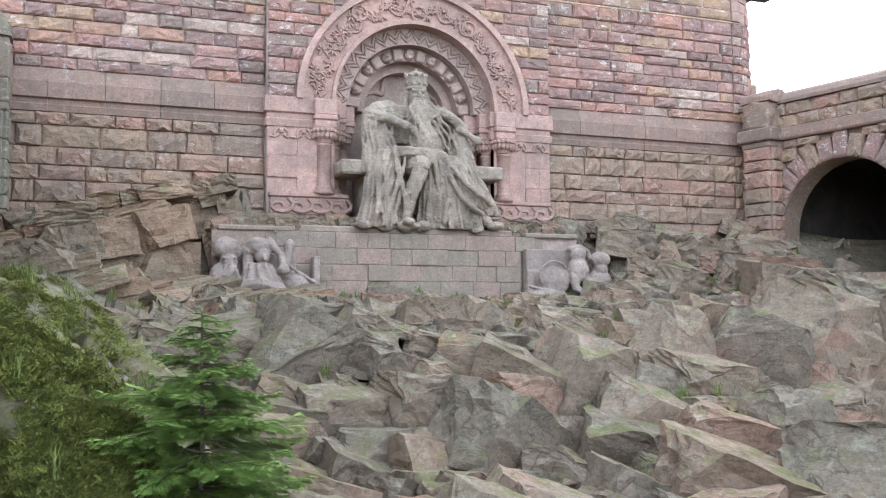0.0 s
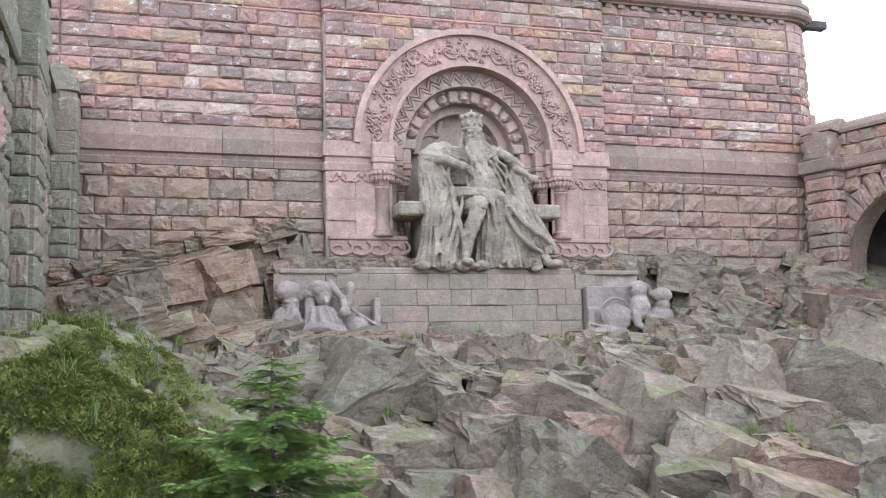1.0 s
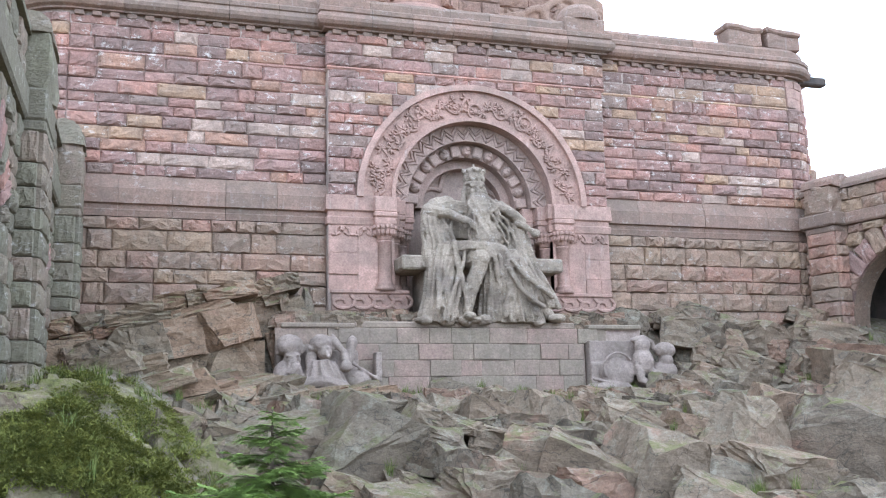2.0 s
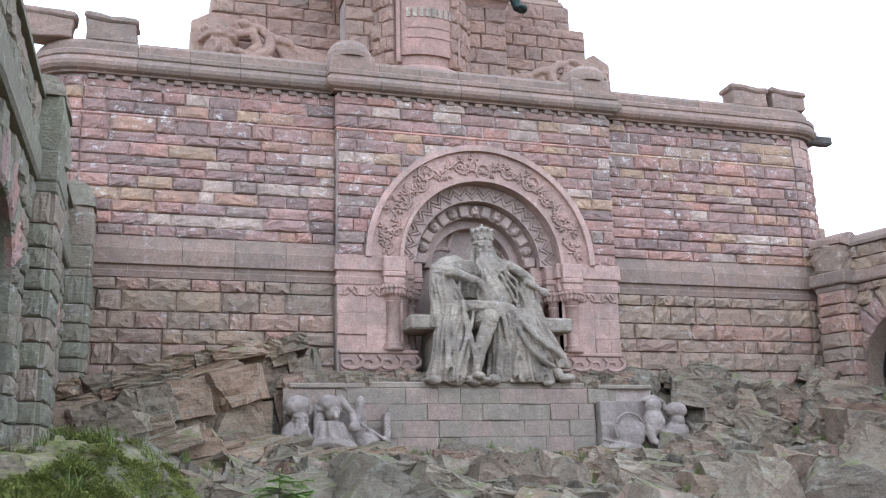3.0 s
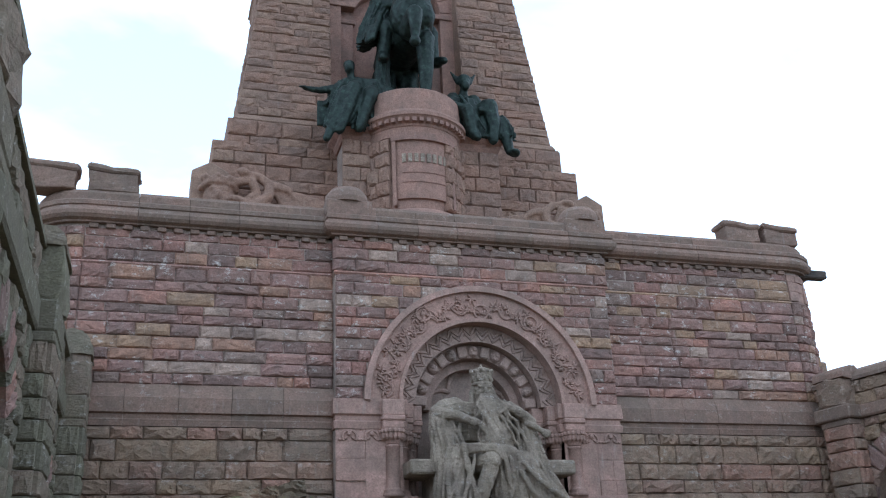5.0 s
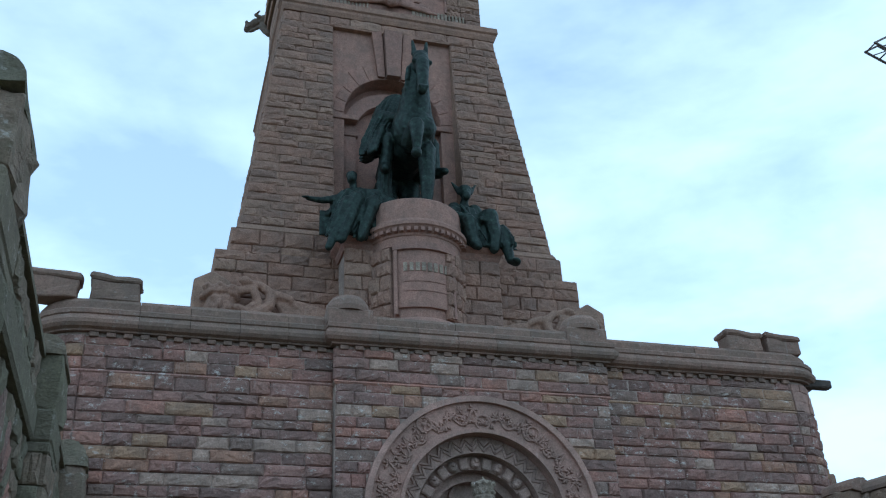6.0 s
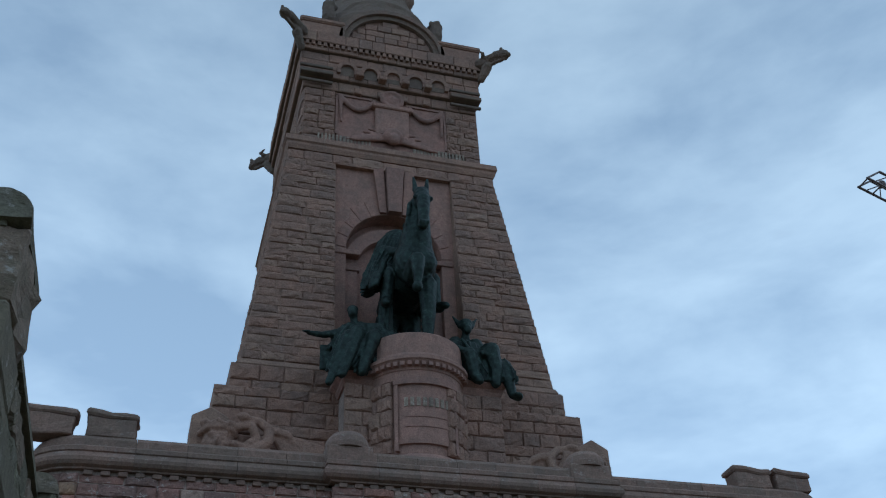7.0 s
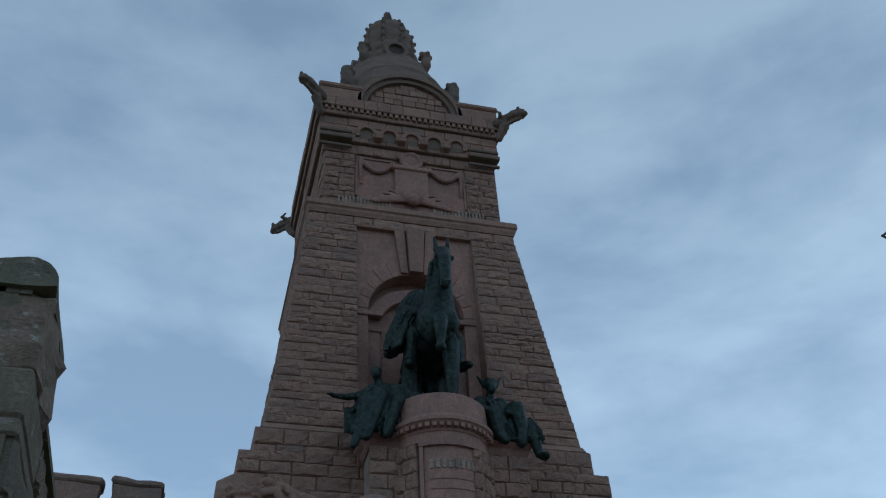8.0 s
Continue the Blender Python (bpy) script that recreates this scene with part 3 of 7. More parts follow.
# ---------- carved ornament of the arch and niche ----------
def blob(bm, c, r, rot=(0, 0, 0), sub=2):
    m = pose(*c, *rot) @ Matrix.Diagonal((r[0], r[1], r[2], 1))
    bmesh.ops.create_icosphere(bm, subdivisions=sub, radius=1, matrix=m)


def limb(bm, p, q, r0, r1, seg=10):
    p, q = Vector(p), Vector(q)
    d = q - p
    m = Matrix.Translation((p + q) / 2) @ d.to_track_quat("Z", "Y").to_matrix().to_4x4()
    bmesh.ops.create_cone(bm, cap_ends=True, segments=seg, radius1=r0, radius2=r1, depth=d.length, matrix=m)
    for c, r in ((p, r0), (q, r1)):
        bmesh.ops.create_icosphere(bm, subdivisions=1, radius=r, matrix=Matrix.Translation(c))


def chain(bm, pts, r0, r1, seg=8):
    for i, (p, q) in enumerate(zip(pts, pts[1:])):
        n = len(pts) - 1
        limb(bm, p, q, r0 + (r1 - r0) * i / n, r0 + (r1 - r0) * (i + 1) / n, seg)


def drape(bm, rings, folds, amp, seed=0, n=150, gap=None):
    """A closed hanging cloth: rings of (centre, rx, ry), top to bottom; folds run down it and deepen."""
    rng = random.Random(seed)
    ph = [rng.uniform(0, 6.28) for _ in range(4)]
    rows = []
    for i, (c, rx, ry) in enumerate(rings):
        t = i / (len(rings) - 1)
        row = []
        for j in range(n):
            a = 6.28318 * j / n
            w = math.sin(folds * a + ph[0] + 0.9 * math.sin(2 * a + ph[1]) + 0.8 * t * math.sin(3 * a + ph[2]))
            w2 = math.sin(1.9 * folds * a + ph[3] + 1.5 * t)
            f = amp * (0.35 + 0.65 * t) * ((1 - abs(w)) * 1.6 - 0.5 + 0.35 * w2)
            if gap:
                f -= gap[1] * t * math.exp(-((a - gap[0]) / 0.16) ** 2)
            row.append(bm.verts.new((c[0] + (rx + f) * math.cos(a), c[1] + (ry + f) * math.sin(a), c[2])))
        rows.append(row)
    for p, q in zip(rows, rows[1:]):
        for j in range(n):
            k = (j + 1) % n
            bm.faces.new((p[j], q[j], q[k], p[k]))
    bm.faces.new(rows[0])
    bm.faces.new(rows[-1][::-1])


def lerp_rings(keys, n):
    """Rings between key rings ((x, y, z), rx, ry)."""
    out = []
    for i in range(n + 1):
        u = i / n * (len(keys) - 1)
        k = min(len(keys) - 2, int(u))
        t = u - k
        (a, ax, ay), (b, bx, by) = keys[k], keys[k + 1]
        out.append((tuple(p + (q - p) * t for p, q in zip(a, b)), ax + (bx - ax) * t, ay + (by - ay) * t))
    return out


CLOUDS = bpy.data.textures.new("worn_surface", "CLOUDS")
CLOUDS.noise_scale = 0.28
CLOUDS.noise_depth = 3


def carve(name, bm, mat, voxel, wear, parent=None, label="", soft=1):
    """Melts overlapping volumes into one carved or cast form."""
    ob = finish(name, bm, mat, parent, label, smooth=True)
    r = ob.modifiers.new("melt", "REMESH")
    r.mode, r.voxel_size, r.use_smooth_shade = "VOXEL", voxel, True
    s = ob.modifiers.new("soften", "SMOOTH")
    s.factor, s.iterations = 0.4, soft
    d = ob.modifiers.new("wear", "DISPLACE")
    d.texture, d.strength, d.texture_coords = CLOUDS, wear, "GLOBAL"
    return ob


def arch_ornament():
    rng = random.Random(5)
    cz = Z_BELT
    y = BAY_Y - 0.06

    def at(r, a):
        return (CX + r * math.cos(a), y, cz + r * math.sin(a))
    # vine scroll in the carved band
    bm = bmesh.new()
    n = 150
    pts = [at(4.05 + 0.34 * math.sin(i * 0.5), math.pi * (0.02 + 0.96 * i / n) + 0.03 * math.cos(i * 0.5)) for i in range(n + 1)]
    chain(bm, pts, 0.06, 0.06, 6)
    for i in range(64):
        a = math.pi * (0.03 + 0.94 * i / 63)
        r = 4.05 + rng.uniform(-0.3, 0.3)
        c = Vector(at(r, a))
        if i in (19, 44, 31):
            ring = [c + Vector((0.3 * math.cos(k * 0.5236), -0.02, 0.3 * math.sin(k * 0.5236))) for k in range(13)]
            chain(bm, ring, 0.055, 0.055, 6)
            blob(bm, c, (0.13, 0.09, 0.13), sub=1)
            continue
        t0 = rng.uniform(0, 6.28)
        for k in range(5):
            t = t0 + k * 1.0 + rng.uniform(-0.3, 0.3)
            w = rng.uniform(0.16, 0.32)
            e = c + Vector((w * math.cos(t), 0, w * math.sin(t)))
            blob(bm, (c + e) / 2, (0.13 * w / 0.25, 0.10, 0.055), (0, -math.degrees(t), 0), sub=1)
    part("vine_scroll", bm, M_PINK, terrace, "carved vine and rosette scroll")
    # zigzag ring
    bm = bmesh.new()
    y2 = BAY_Y + 0.44
    m = 36
    for i in range(m):
        a0, a1 = math.pi * i / m, math.pi * (i + 1) / m
        r0, r1 = (2.86, 3.2) if i % 2 else (3.2, 2.86)
        for e in (-0.1, 0.1):
            limb(bm, (CX + (r0 + e) * math.cos(a0), y2, cz + (r0 + e) * math.sin(a0)), (CX + (r1 + e) * math.cos(a1), y2, cz + (r1 + e) * math.sin(a1)), 0.062, 0.062, 6)
    part("zigzag", bm, M_NICHE, terrace)
    # inner ring of rolled billets and leaf knops
    for i in range(15):
        a = math.pi * (0.03 + 0.94 * i / 14)
        bm = bmesh.new()
        if i % 2:
            blob(bm, (0, 0.0, 0), (0.22, 0.24, 0.26), sub=2)
            blob(bm, (0.02, -0.18, 0.06), (0.12, 0.12, 0.13), sub=1)
            blob(bm, (0.0, -0.14, -0.12), (0.15, 0.1, 0.09), sub=1)
        else:
            box(bm, -0.2, 0.2, -0.16, 0.2, -0.25, 0.25, 0.05)
        bmesh.ops.transform(bm, matrix=pose(CX + 2.36 * math.cos(a), BAY_Y + 0.95, cz + 2.36 * math.sin(a), 0, -math.degrees(a) + 90, 0), verts=bm.verts[:])
        part("billet", bm, M_NICHE, terrace)
    # trefoil frame on the back wall
    bm = bmesh.new()
    yb = BAY_Y + 1.98
    tre = []
    for cx, cz2, r, a0, a1 in ((-1.15, 0.35, 0.62, 200, 60), (0, 1.15, 0.78, 165, 15), (1.15, 0.35, 0.62, 120, -20)):
        for k in range(9):
            a = radians(a0 + (a1 - a0) * k / 8)
            tre.append((CX + cx + r * math.cos(a), yb, Z_BELT + cz2 + r * math.sin(a)))
    chain(bm, tre, 0.11, 0.11, 8)
    part("trefoil_frame", bm, M_NICHE, terrace)
    bm = bmesh.new()
    box(bm, CX - 2.2, CX + 2.2, BAY_Y + 2.02, BAY_Y + 2.2, 5, 12.4)
    part("tympanum", bm, M_NICHE, terrace, "grey stone tympanum behind the throne")


arch_ornament()


def column_mesh(z0, z1, r):
    bm = bmesh.new()
    lathe(bm, [(r * 1.5, z0), (r * 1.5, z0 + 0.12), (r * 1.25, z0 + 0.16), (r * 1.4, z0 + 0.24), (r * 1.1, z0 + 0.3), (r, z0 + 0.36), (r, z1 - 0.72), (r * 1.12, z1 - 0.70), (r * 1.12, z1 - 0.66), (r, z1 - 0.62)], 0, 0, 20)
    return bm


def capital_mesh(z0, z1, r, seed):
    rng = random.Random(seed)
    bm = bmesh.new()
    lathe(bm, [(r * 1.0, z0), (r * 1.15, z0 + 0.1), (r * 1.7, z1 - 0.12), (r * 1.8, z1)], 0, 0, 16)
    for k in range(9):
        a = radians(180 + 180 * k / 8)
        w = r * 1.45
        blob(bm, (w * math.cos(a), w * math.sin(a), z0 + 0.3), (0.12, 0.1, 0.19), (0, 0, math.degrees(a)), 1)
        blob(bm, (w * 1.2 * math.cos(a), w * 1.2 * math.sin(a), z1 - 0.14), (0.1, 0.1, 0.1), (0, 0, 0), 1)
    return bm


def build_columns():
    cap = 0
    for side in (-1, 1):
        for k, (dx, y, r) in enumerate(((3.75, BAY_Y - 0.02, 0.27), (3.25, BAY_Y + 0.55, 0.24), (2.78, BAY_Y + 1.05, 0.2))):
            x = CX + side * dx
            bm = column_mesh(6.25, 8.82, r)
            bmesh.ops.translate(bm, verts=bm.verts[:], vec=(x, y, 0))
            part("column", bm, M_PINK if k < 2 else M_NICHE, terrace, smooth=True)
            bm = capital_mesh(8.22, 8.82, r, cap)
            bmesh.ops.translate(bm, verts=bm.verts[:], vec=(x, y, 0))
            part("capital", bm, M_PINK if k < 2 else M_NICHE, terrace, "carved leaf capital")
            cap += 1
            # stepped impost over each order
            bm = bmesh.new()
            box(bm, x - 0.42, x + 0.42, y - 0.3, y + 0.6, 8.82, 9.1, 0.03)
            box(bm, x - 0.46, x + 0.46, y - 0.36, y + 0.6, 9.1, 9.3, 0.04)
            box(bm, x - 0.44, x + 0.44, y - 0.33, y + 0.6, 9.3, 9.9, 0.03)
            part("impost", bm, M_PINK, terrace)
        # carved frieze band under the impost, beyond the columns
        for k in range(2):
            x = CX + side * (4.55 + 0.86 * k)
            bm = bmesh.new()
            box(bm, x - 0.43, x + 0.43, BAY_Y + 0.0, BAY_Y + 0.2, 8.3, 8.82, 0.02)
            ring = [(x + 0.27 * math.cos(a * 0.524), BAY_Y - 0.03, 8.5 + 0.24 * math.sin(a * 0.524)) for a in range(-1, 8)]
            chain(bm, ring, 0.05, 0.05, 6)
            blob(bm, (x, BAY_Y - 0.04, 8.62), (0.12, 0.1, 0.12), sub=1)
            for s in (-1, 1):
                blob(bm, (x + s * 0.14, BAY_Y - 0.03, 8.44), (0.12, 0.08, 0.06), (0, s * 40, 0), 1)
                blob(bm, (x + s * 0.36, BAY_Y - 0.03, 8.4), (0.09, 0.07, 0.06), sub=1)
            part("frieze_stone", bm, M_PINK, terrace, "carved palmette frieze stone")
        # scrolled base frieze
        bm = bmesh.new()
        x0, x1 = (BAY_L + 0.1, NICHE_L + 0.5) if side < 0 else (NICHE_R - 0.5, BAY_R - 0.1)
        box(bm, x0, x1, BAY_Y - 0.12, BAY_Y + 0.5, 5.45, 6.12, 0.03)
        box(bm, x0 - 0.05, x1 + 0.05, BAY_Y - 0.2, BAY_Y + 0.5, 6.12, 6.27, 0.03)
        n = 4
        for k in range(n):
            cx = x0 + (k + 0.5) * (x1 - x0) / n
            sp = [(cx + (0.08 + 0.03 * a) * math.cos(a * 0.6) * 1.3, BAY_Y - 0.15, 5.78 + (0.06 + 0.022 * a) * math.sin(a * 0.6)) for a in range(13)]
            chain(bm, sp, 0.055, 0.075, 6)
        part("base_frieze", bm, M_PINK, terrace, "scroll-carved pink base frieze")
        bm = bmesh.new()
        box(bm, x0, x1, BAY_Y - 0.05, BAY_Y + 0.5, 2.0, 5.45)
        part("base", bm, M_PLINTH, terrace)
        # smooth pier behind the columns
        bm = bmesh.new()
        xa, xb = (BAY_L + 1.15, NICHE_L) if side < 0 else (NICHE_R, BAY_R - 1.15)
        box(bm, xa, xb, BAY_Y - 0.02, BAY_Y + 0.4, 6.25, 8.85)
        part("pier_face", bm, M_PINK, terrace)


build_columns()


# ---------- the seated stone emperor ----------
def build_seated_statue():
    rng = random.Random(8)
    bm = bmesh.new()
    X0, Y0, Z0 = 12.42, 35.35, 4.9

    def P(x, y, z):
        return (X0 + x, Y0 + y, Z0 + z)

    def L(p, q, a, b):
        limb(bm, P(*p), P(*q), a, b)

    def B(c, r, rot=(0, 0, 0)):
        blob(bm, P(*c), r, rot)

    def C(pts, a, b, seg=8):
        chain(bm, [P(*p) for p in pts], a, b, seg)

    def folds(top, bottom, n, r0, r1, bow=0.12, wave=0.1, seed=0):
        """Hanging folds: ridges from a line of cloth to its hem, each with its own sway."""
        g = random.Random(seed)
        (ta, tb), (ba, bb) = top, bottom
        for i in range(n):
            t = (i + g.uniform(-0.25, 0.25)) / max(1, n - 1)
            p, q = Vector(ta).lerp(Vector(tb), t), Vector(ba).lerp(Vector(bb), t)
            q.z += g.uniform(-0.05, 0.3) * (p.z - q.z) * 0.3
            ph, am = g.uniform(0, 6.28), wave * g.uniform(0.4, 1.3)
            pts = []
            for j in range(8):
                u = j / 7
                c = p.lerp(q, u)
                c.x += am * math.sin(ph + 3.6 * u)
                c.y -= 0.45 * bow * math.sin(3.14 * u) + 0.04 * g.random() - 0.05
                pts.append(c[:])
            C(pts, r0 * g.uniform(0.7, 1.2), r1 * g.uniform(0.7, 1.3), 6)
    # trunk, hips and the covered seat, all set back
    B((0.0, 0.45, 3.3), (1.05, 0.6, 1.5))
    B((0.0, 0.4, 4.35), (1.2, 0.5, 0.6))
    B((0.1, 0.45, 1.9), (1.6, 0.6, 0.9))
    B((0.2, 0.45, 0.8), (1.9, 0.5, 0.9))
    # neck, head, brow, nose, cheeks, hair
    L((0, 0.1, 4.6), (0.0, -0.05, 5.2), 0.34, 0.3)
    B((0.0, -0.05, 5.3), (0.33, 0.38, 0.42))
    L((0.0, -0.42, 5.32), (0.0, -0.54, 5.12), 0.055, 0.085)
    L((-0.22, -0.38, 5.4), (0.22, -0.38, 5.4), 0.07, 0.07)
    for k in (-1, 1):
        B((k * 0.2, -0.35, 5.16), (0.12, 0.1, 0.1))
        C([(k * 0.3, 0, 5.5), (k * 0.44, -0.05, 5.15), (k * 0.5, -0.12, 4.8), (k * 0.4, -0.25, 4.5)], 0.12, 0.14)
        C([(k * 0.05, -0.5, 5.06), (k * 0.25, -0.48, 4.92), (k * 0.34, -0.45, 4.7)], 0.07, 0.05, 6)
    # tall closed crown with a jewelled band
    bmesh.ops.create_cone(bm, cap_ends=True, segments=18, radius1=0.36, radius2=0.43, depth=0.55, matrix=Matrix.Translation(P(0, -0.02, 5.75)))
    for k in range(10):
        a = k * math.pi / 5
        B((0.42 * math.cos(a), -0.02 + 0.42 * math.sin(a), 6.04), (0.08, 0.08, 0.09))
        B((0.40 * math.cos(a + 0.3), -0.02 + 0.40 * math.sin(a + 0.3), 5.72), (0.07, 0.07, 0.1))
    C([(0.38 * math.cos(k * 0.3), -0.02 + 0.38 * math.sin(k * 0.3), 5.52) for k in range(22)], 0.055, 0.055, 6)
    B((0, -0.02, 6.05), (0.37, 0.37, 0.18))
    L((0, -0.02, 6.15), (0, -0.02, 6.33), 0.09, 0.05)
    # broad beard that falls to the lap in wavy locks
    B((0.08, -0.45, 4.15), (0.58, 0.36, 0.95))
    B((0.2, -0.62, 3.3), (0.74, 0.36, 0.8))
    B((0.35, -0.75, 2.75), (0.75, 0.5, 0.35))
    for k in range(17):
        t = k / 16
        xe = -0.62 + 1.75 * t + rng.uniform(-0.08, 0.08)
        ze = 2.65 + rng.uniform(-0.25, 0.3) + 0.9 * (2 * t - 1) ** 2
        xs = -0.26 + 0.52 * t
        ph = rng.uniform(0, 6)
        C([(xs + (xe - xs) * (j / 9) ** 0.75 + 0.085 * math.sin(1.25 * j + ph), -0.46 - 0.38 * math.sin(j / 9 * 2.3) + 0.08 * math.sin(j + ph), 5.0 + (ze - 5.0) * j / 9) for j in range(10)], 0.085, 0.04, 6)
    # bare arm across the body to the lap
    C([(-1.0, 0.15, 4.72), (-1.6, 0.0, 4.62), (-2.0, -0.2, 4.35)], 0.36, 0.27, 10)
    C([(-2.0, -0.2, 4.35), (-1.4, -0.62, 4.2), (-0.85, -0.85, 3.98)], 0.27, 0.15, 10)
    B((-0.72, -0.92, 3.9), (0.2, 0.13, 0.17))
    for k in range(4):
        C([(-0.68 + 0.05 * k, -0.98, 3.98 - 0.09 * k), (-0.45 + 0.04 * k, -1.04, 3.84 - 0.1 * k), (-0.34 + 0.02 * k, -1.02, 3.66 - 0.09 * k)], 0.06, 0.04, 6)
    # the other hand in the beard
    C([(0.95, 0.15, 4.68), (1.5, 0.0, 4.35), (1.85, -0.2, 4.0)], 0.36, 0.28, 10)
    C([(1.85, -0.25, 4.0), (1.3, -0.6, 4.3), (0.8, -0.75, 4.5)], 0.26, 0.14, 10)
    B((0.68, -0.78, 4.54), (0.17, 0.13, 0.16))
    for k in range(4):
        C([(0.62, -0.84, 4.64 - 0.09 * k), (0.42, -0.9, 4.58 - 0.09 * k), (0.34, -0.86, 4.46 - 0.09 * k)], 0.055, 0.04, 6)
    # shoulders: the mantle's collar and its folds
    for k in range(4):
        C([(-0.45, -0.3, 4.7 - 0.13 * k), (-1.0, -0.35, 4.72 - 0.1 * k), (-1.55 - 0.1 * k, -0.28, 4.62 - 0.12 * k)], 0.08, 0.06, 6)
        C([(0.45, -0.3, 4.7 - 0.13 * k), (1.0, -0.35, 4.66 - 0.1 * k), (1.5 + 0.08 * k, -0.28, 4.4 - 0.1 * k)], 0.08, 0.06, 6)
    drape(bm, lerp_rings([(P(0, 0.15, 4.85), 0.6, 0.38), (P(0, 0.15, 4.6), 1.25, 0.48), (P(0, 0.12, 4.1), 1.5, 0.55), (P(0, 0.15, 3.3), 1.45, 0.55)], 14), 8, 0.12, 1)
    drape(bm, lerp_rings([(P(-1.75, -0.05, 4.35), 0.4, 0.36), (P(-1.75, -0.15, 3.7), 0.42, 0.42), (P(-1.6, -0.25, 3.0), 0.5, 0.48), (P(-1.55, -0.4, 2.1), 0.58, 0.52)], 16), 6, 0.14, 2)
    drape(bm, lerp_rings([(P(1.55, -0.05, 4.2), 0.4, 0.36), (P(1.65, -0.15, 3.5), 0.42, 0.42), (P(1.7, -0.25, 2.8), 0.52, 0.48), (P(1.75, -0.4, 1.8), 0.68, 0.55)], 16), 6, 0.14, 4)
    drape(bm, lerp_rings([(P(-1.35, -0.4, 2.95), 0.55, 0.55), (P(-1.55, -0.5, 2.0), 0.58, 0.55), (P(-1.65, -0.6, 1.0), 0.62, 0.55), (P(-1.75, -0.65, 0.0), 0.78, 0.6)], 20), 7, 0.17, 5)
    drape(bm, lerp_rings([(P(0.95, -0.5, 2.8), 0.75, 0.6), (P(1.15, -0.6, 2.0), 0.85, 0.62), (P(1.3, -0.55, 1.1), 0.9, 0.62), (P(1.4, -0.55, 0.0), 1.0, 0.7)], 20), 9, 0.17, 6)
    drape(bm, lerp_rings([(P(0.35, -0.65, 2.7), 0.35, 0.45), (P(0.35, -0.7, 1.9), 0.34, 0.42), (P(0.35, -0.6, 0.9), 0.36, 0.4), (P(0.35, -0.55, 0.05), 0.42, 0.4)], 14), 4, 0.14, 7)
    drape(bm, lerp_rings([(P(1.9, -0.35, 2.2), 0.42, 0.42), (P(2.2, -0.45, 1.6), 0.5, 0.48), (P(2.5, -0.45, 1.1), 0.5, 0.45), (P(2.75, -0.5, 0.6), 0.42, 0.4)], 12), 5, 0.15, 8)
    # wide sleeve hanging from the raised elbow, sleeve and sword hilt on the other side
    folds(((-2.15, -0.25, 4.25), (-1.2, -0.55, 4.05)), ((-2.0, -0.3, 2.6), (-0.95, -0.75, 2.9)), 9, 0.075, 0.065, 0.12, 0.14, 3)
    B((-1.6, 0.1, 3.5), (0.5, 0.35, 0.9))
    folds(((1.2, -0.5, 4.05), (2.0, -0.2, 3.9)), ((1.2, -0.75, 2.4), (2.1, -0.35, 2.3)), 8, 0.075, 0.065, 0.12, 0.14, 4)
    B((1.6, 0.1, 3.3), (0.5, 0.35, 0.9))
    C([(1.55, -0.55, 3.95), (1.95, -0.65, 3.75), (2.2, -0.7, 3.55)], 0.12, 0.12)
    B((2.25, -0.72, 3.52), (0.2, 0.18, 0.18))
    # thighs and the bared knee with its shin
    L((-0.5, 0.1, 2.5), (-0.22, -1.1, 2.4), 0.55, 0.42)
    B((-0.22, -1.25, 2.42), (0.38, 0.32, 0.36))
    L((-0.24, -1.2, 2.2), (-0.6, -1.05, 1.2), 0.31, 0.3)
    L((-0.6, -1.05, 1.2), (-0.75, -1.0, 0.35), 0.28, 0.18)
    B((-0.78, -1.3, 0.18), (0.24, 0.5, 0.18))
    L((0.7, 0.1, 2.4), (1.15, -1.0, 2.25), 0.55, 0.44)
    # robe drawn round the knee
    for k in range(3):
        C([(-1.15, -0.7, 3.05 - 0.16 * k), (-0.7, -1.2, 2.98 - 0.1 * k), (-0.15, -1.45, 2.9 - 0.06 * k), (0.3, -1.3, 2.6 - 0.1 * k), (0.5, -1.1, 1.9 - 0.2 * k)], 0.09, 0.07, 6)
    # great fall of cloth beside the shin
    B((-1.65, -0.2, 1.5), (0.5, 0.5, 1.6))
    folds(((-1.95, -0.45, 3.1), (-0.95, -1.0, 3.0)), ((-2.35, -0.75, 0.05), (-1.1, -1.25, 0.2)), 9, 0.08, 0.11, 0.2, 0.2, 5)
    folds(((-1.6, -0.75, 2.9), (-1.05, -1.05, 2.9)), ((-1.9, -1.25, 0.4), (-1.35, -1.4, 0.05)), 5, 0.07, 0.10, 0.14, 0.24, 6)
    # cloth between the legs and over the far knee, sweeping out to the hem
    folds(((0.25, -0.9, 2.6), (0.75, -1.2, 2.5)), ((0.0, -0.7, 0.05), (0.75, -0.95, 0.05)), 5, 0.08, 0.10, 0.16, 0.16, 7)
    B((1.2, -0.3, 1.3), (0.75, 0.5, 1.3))
    folds(((0.75, -1.25, 2.6), (1.6, -0.95, 2.5)), ((0.95, -1.15, 0.05), (2.1, -1.2, 0.2)), 10, 0.08, 0.11, 0.2, 0.22, 8)
    folds(((1.5, -0.9, 2.6), (2.05, -0.4, 2.5)), ((2.2, -1.1, 0.95), (3.0, -0.7, 0.55)), 8, 0.08, 0.11, 0.14, 0.2, 9)
    B((2.1, -0.3, 1.5), (0.5, 0.4, 0.7), (0, 35, 0))
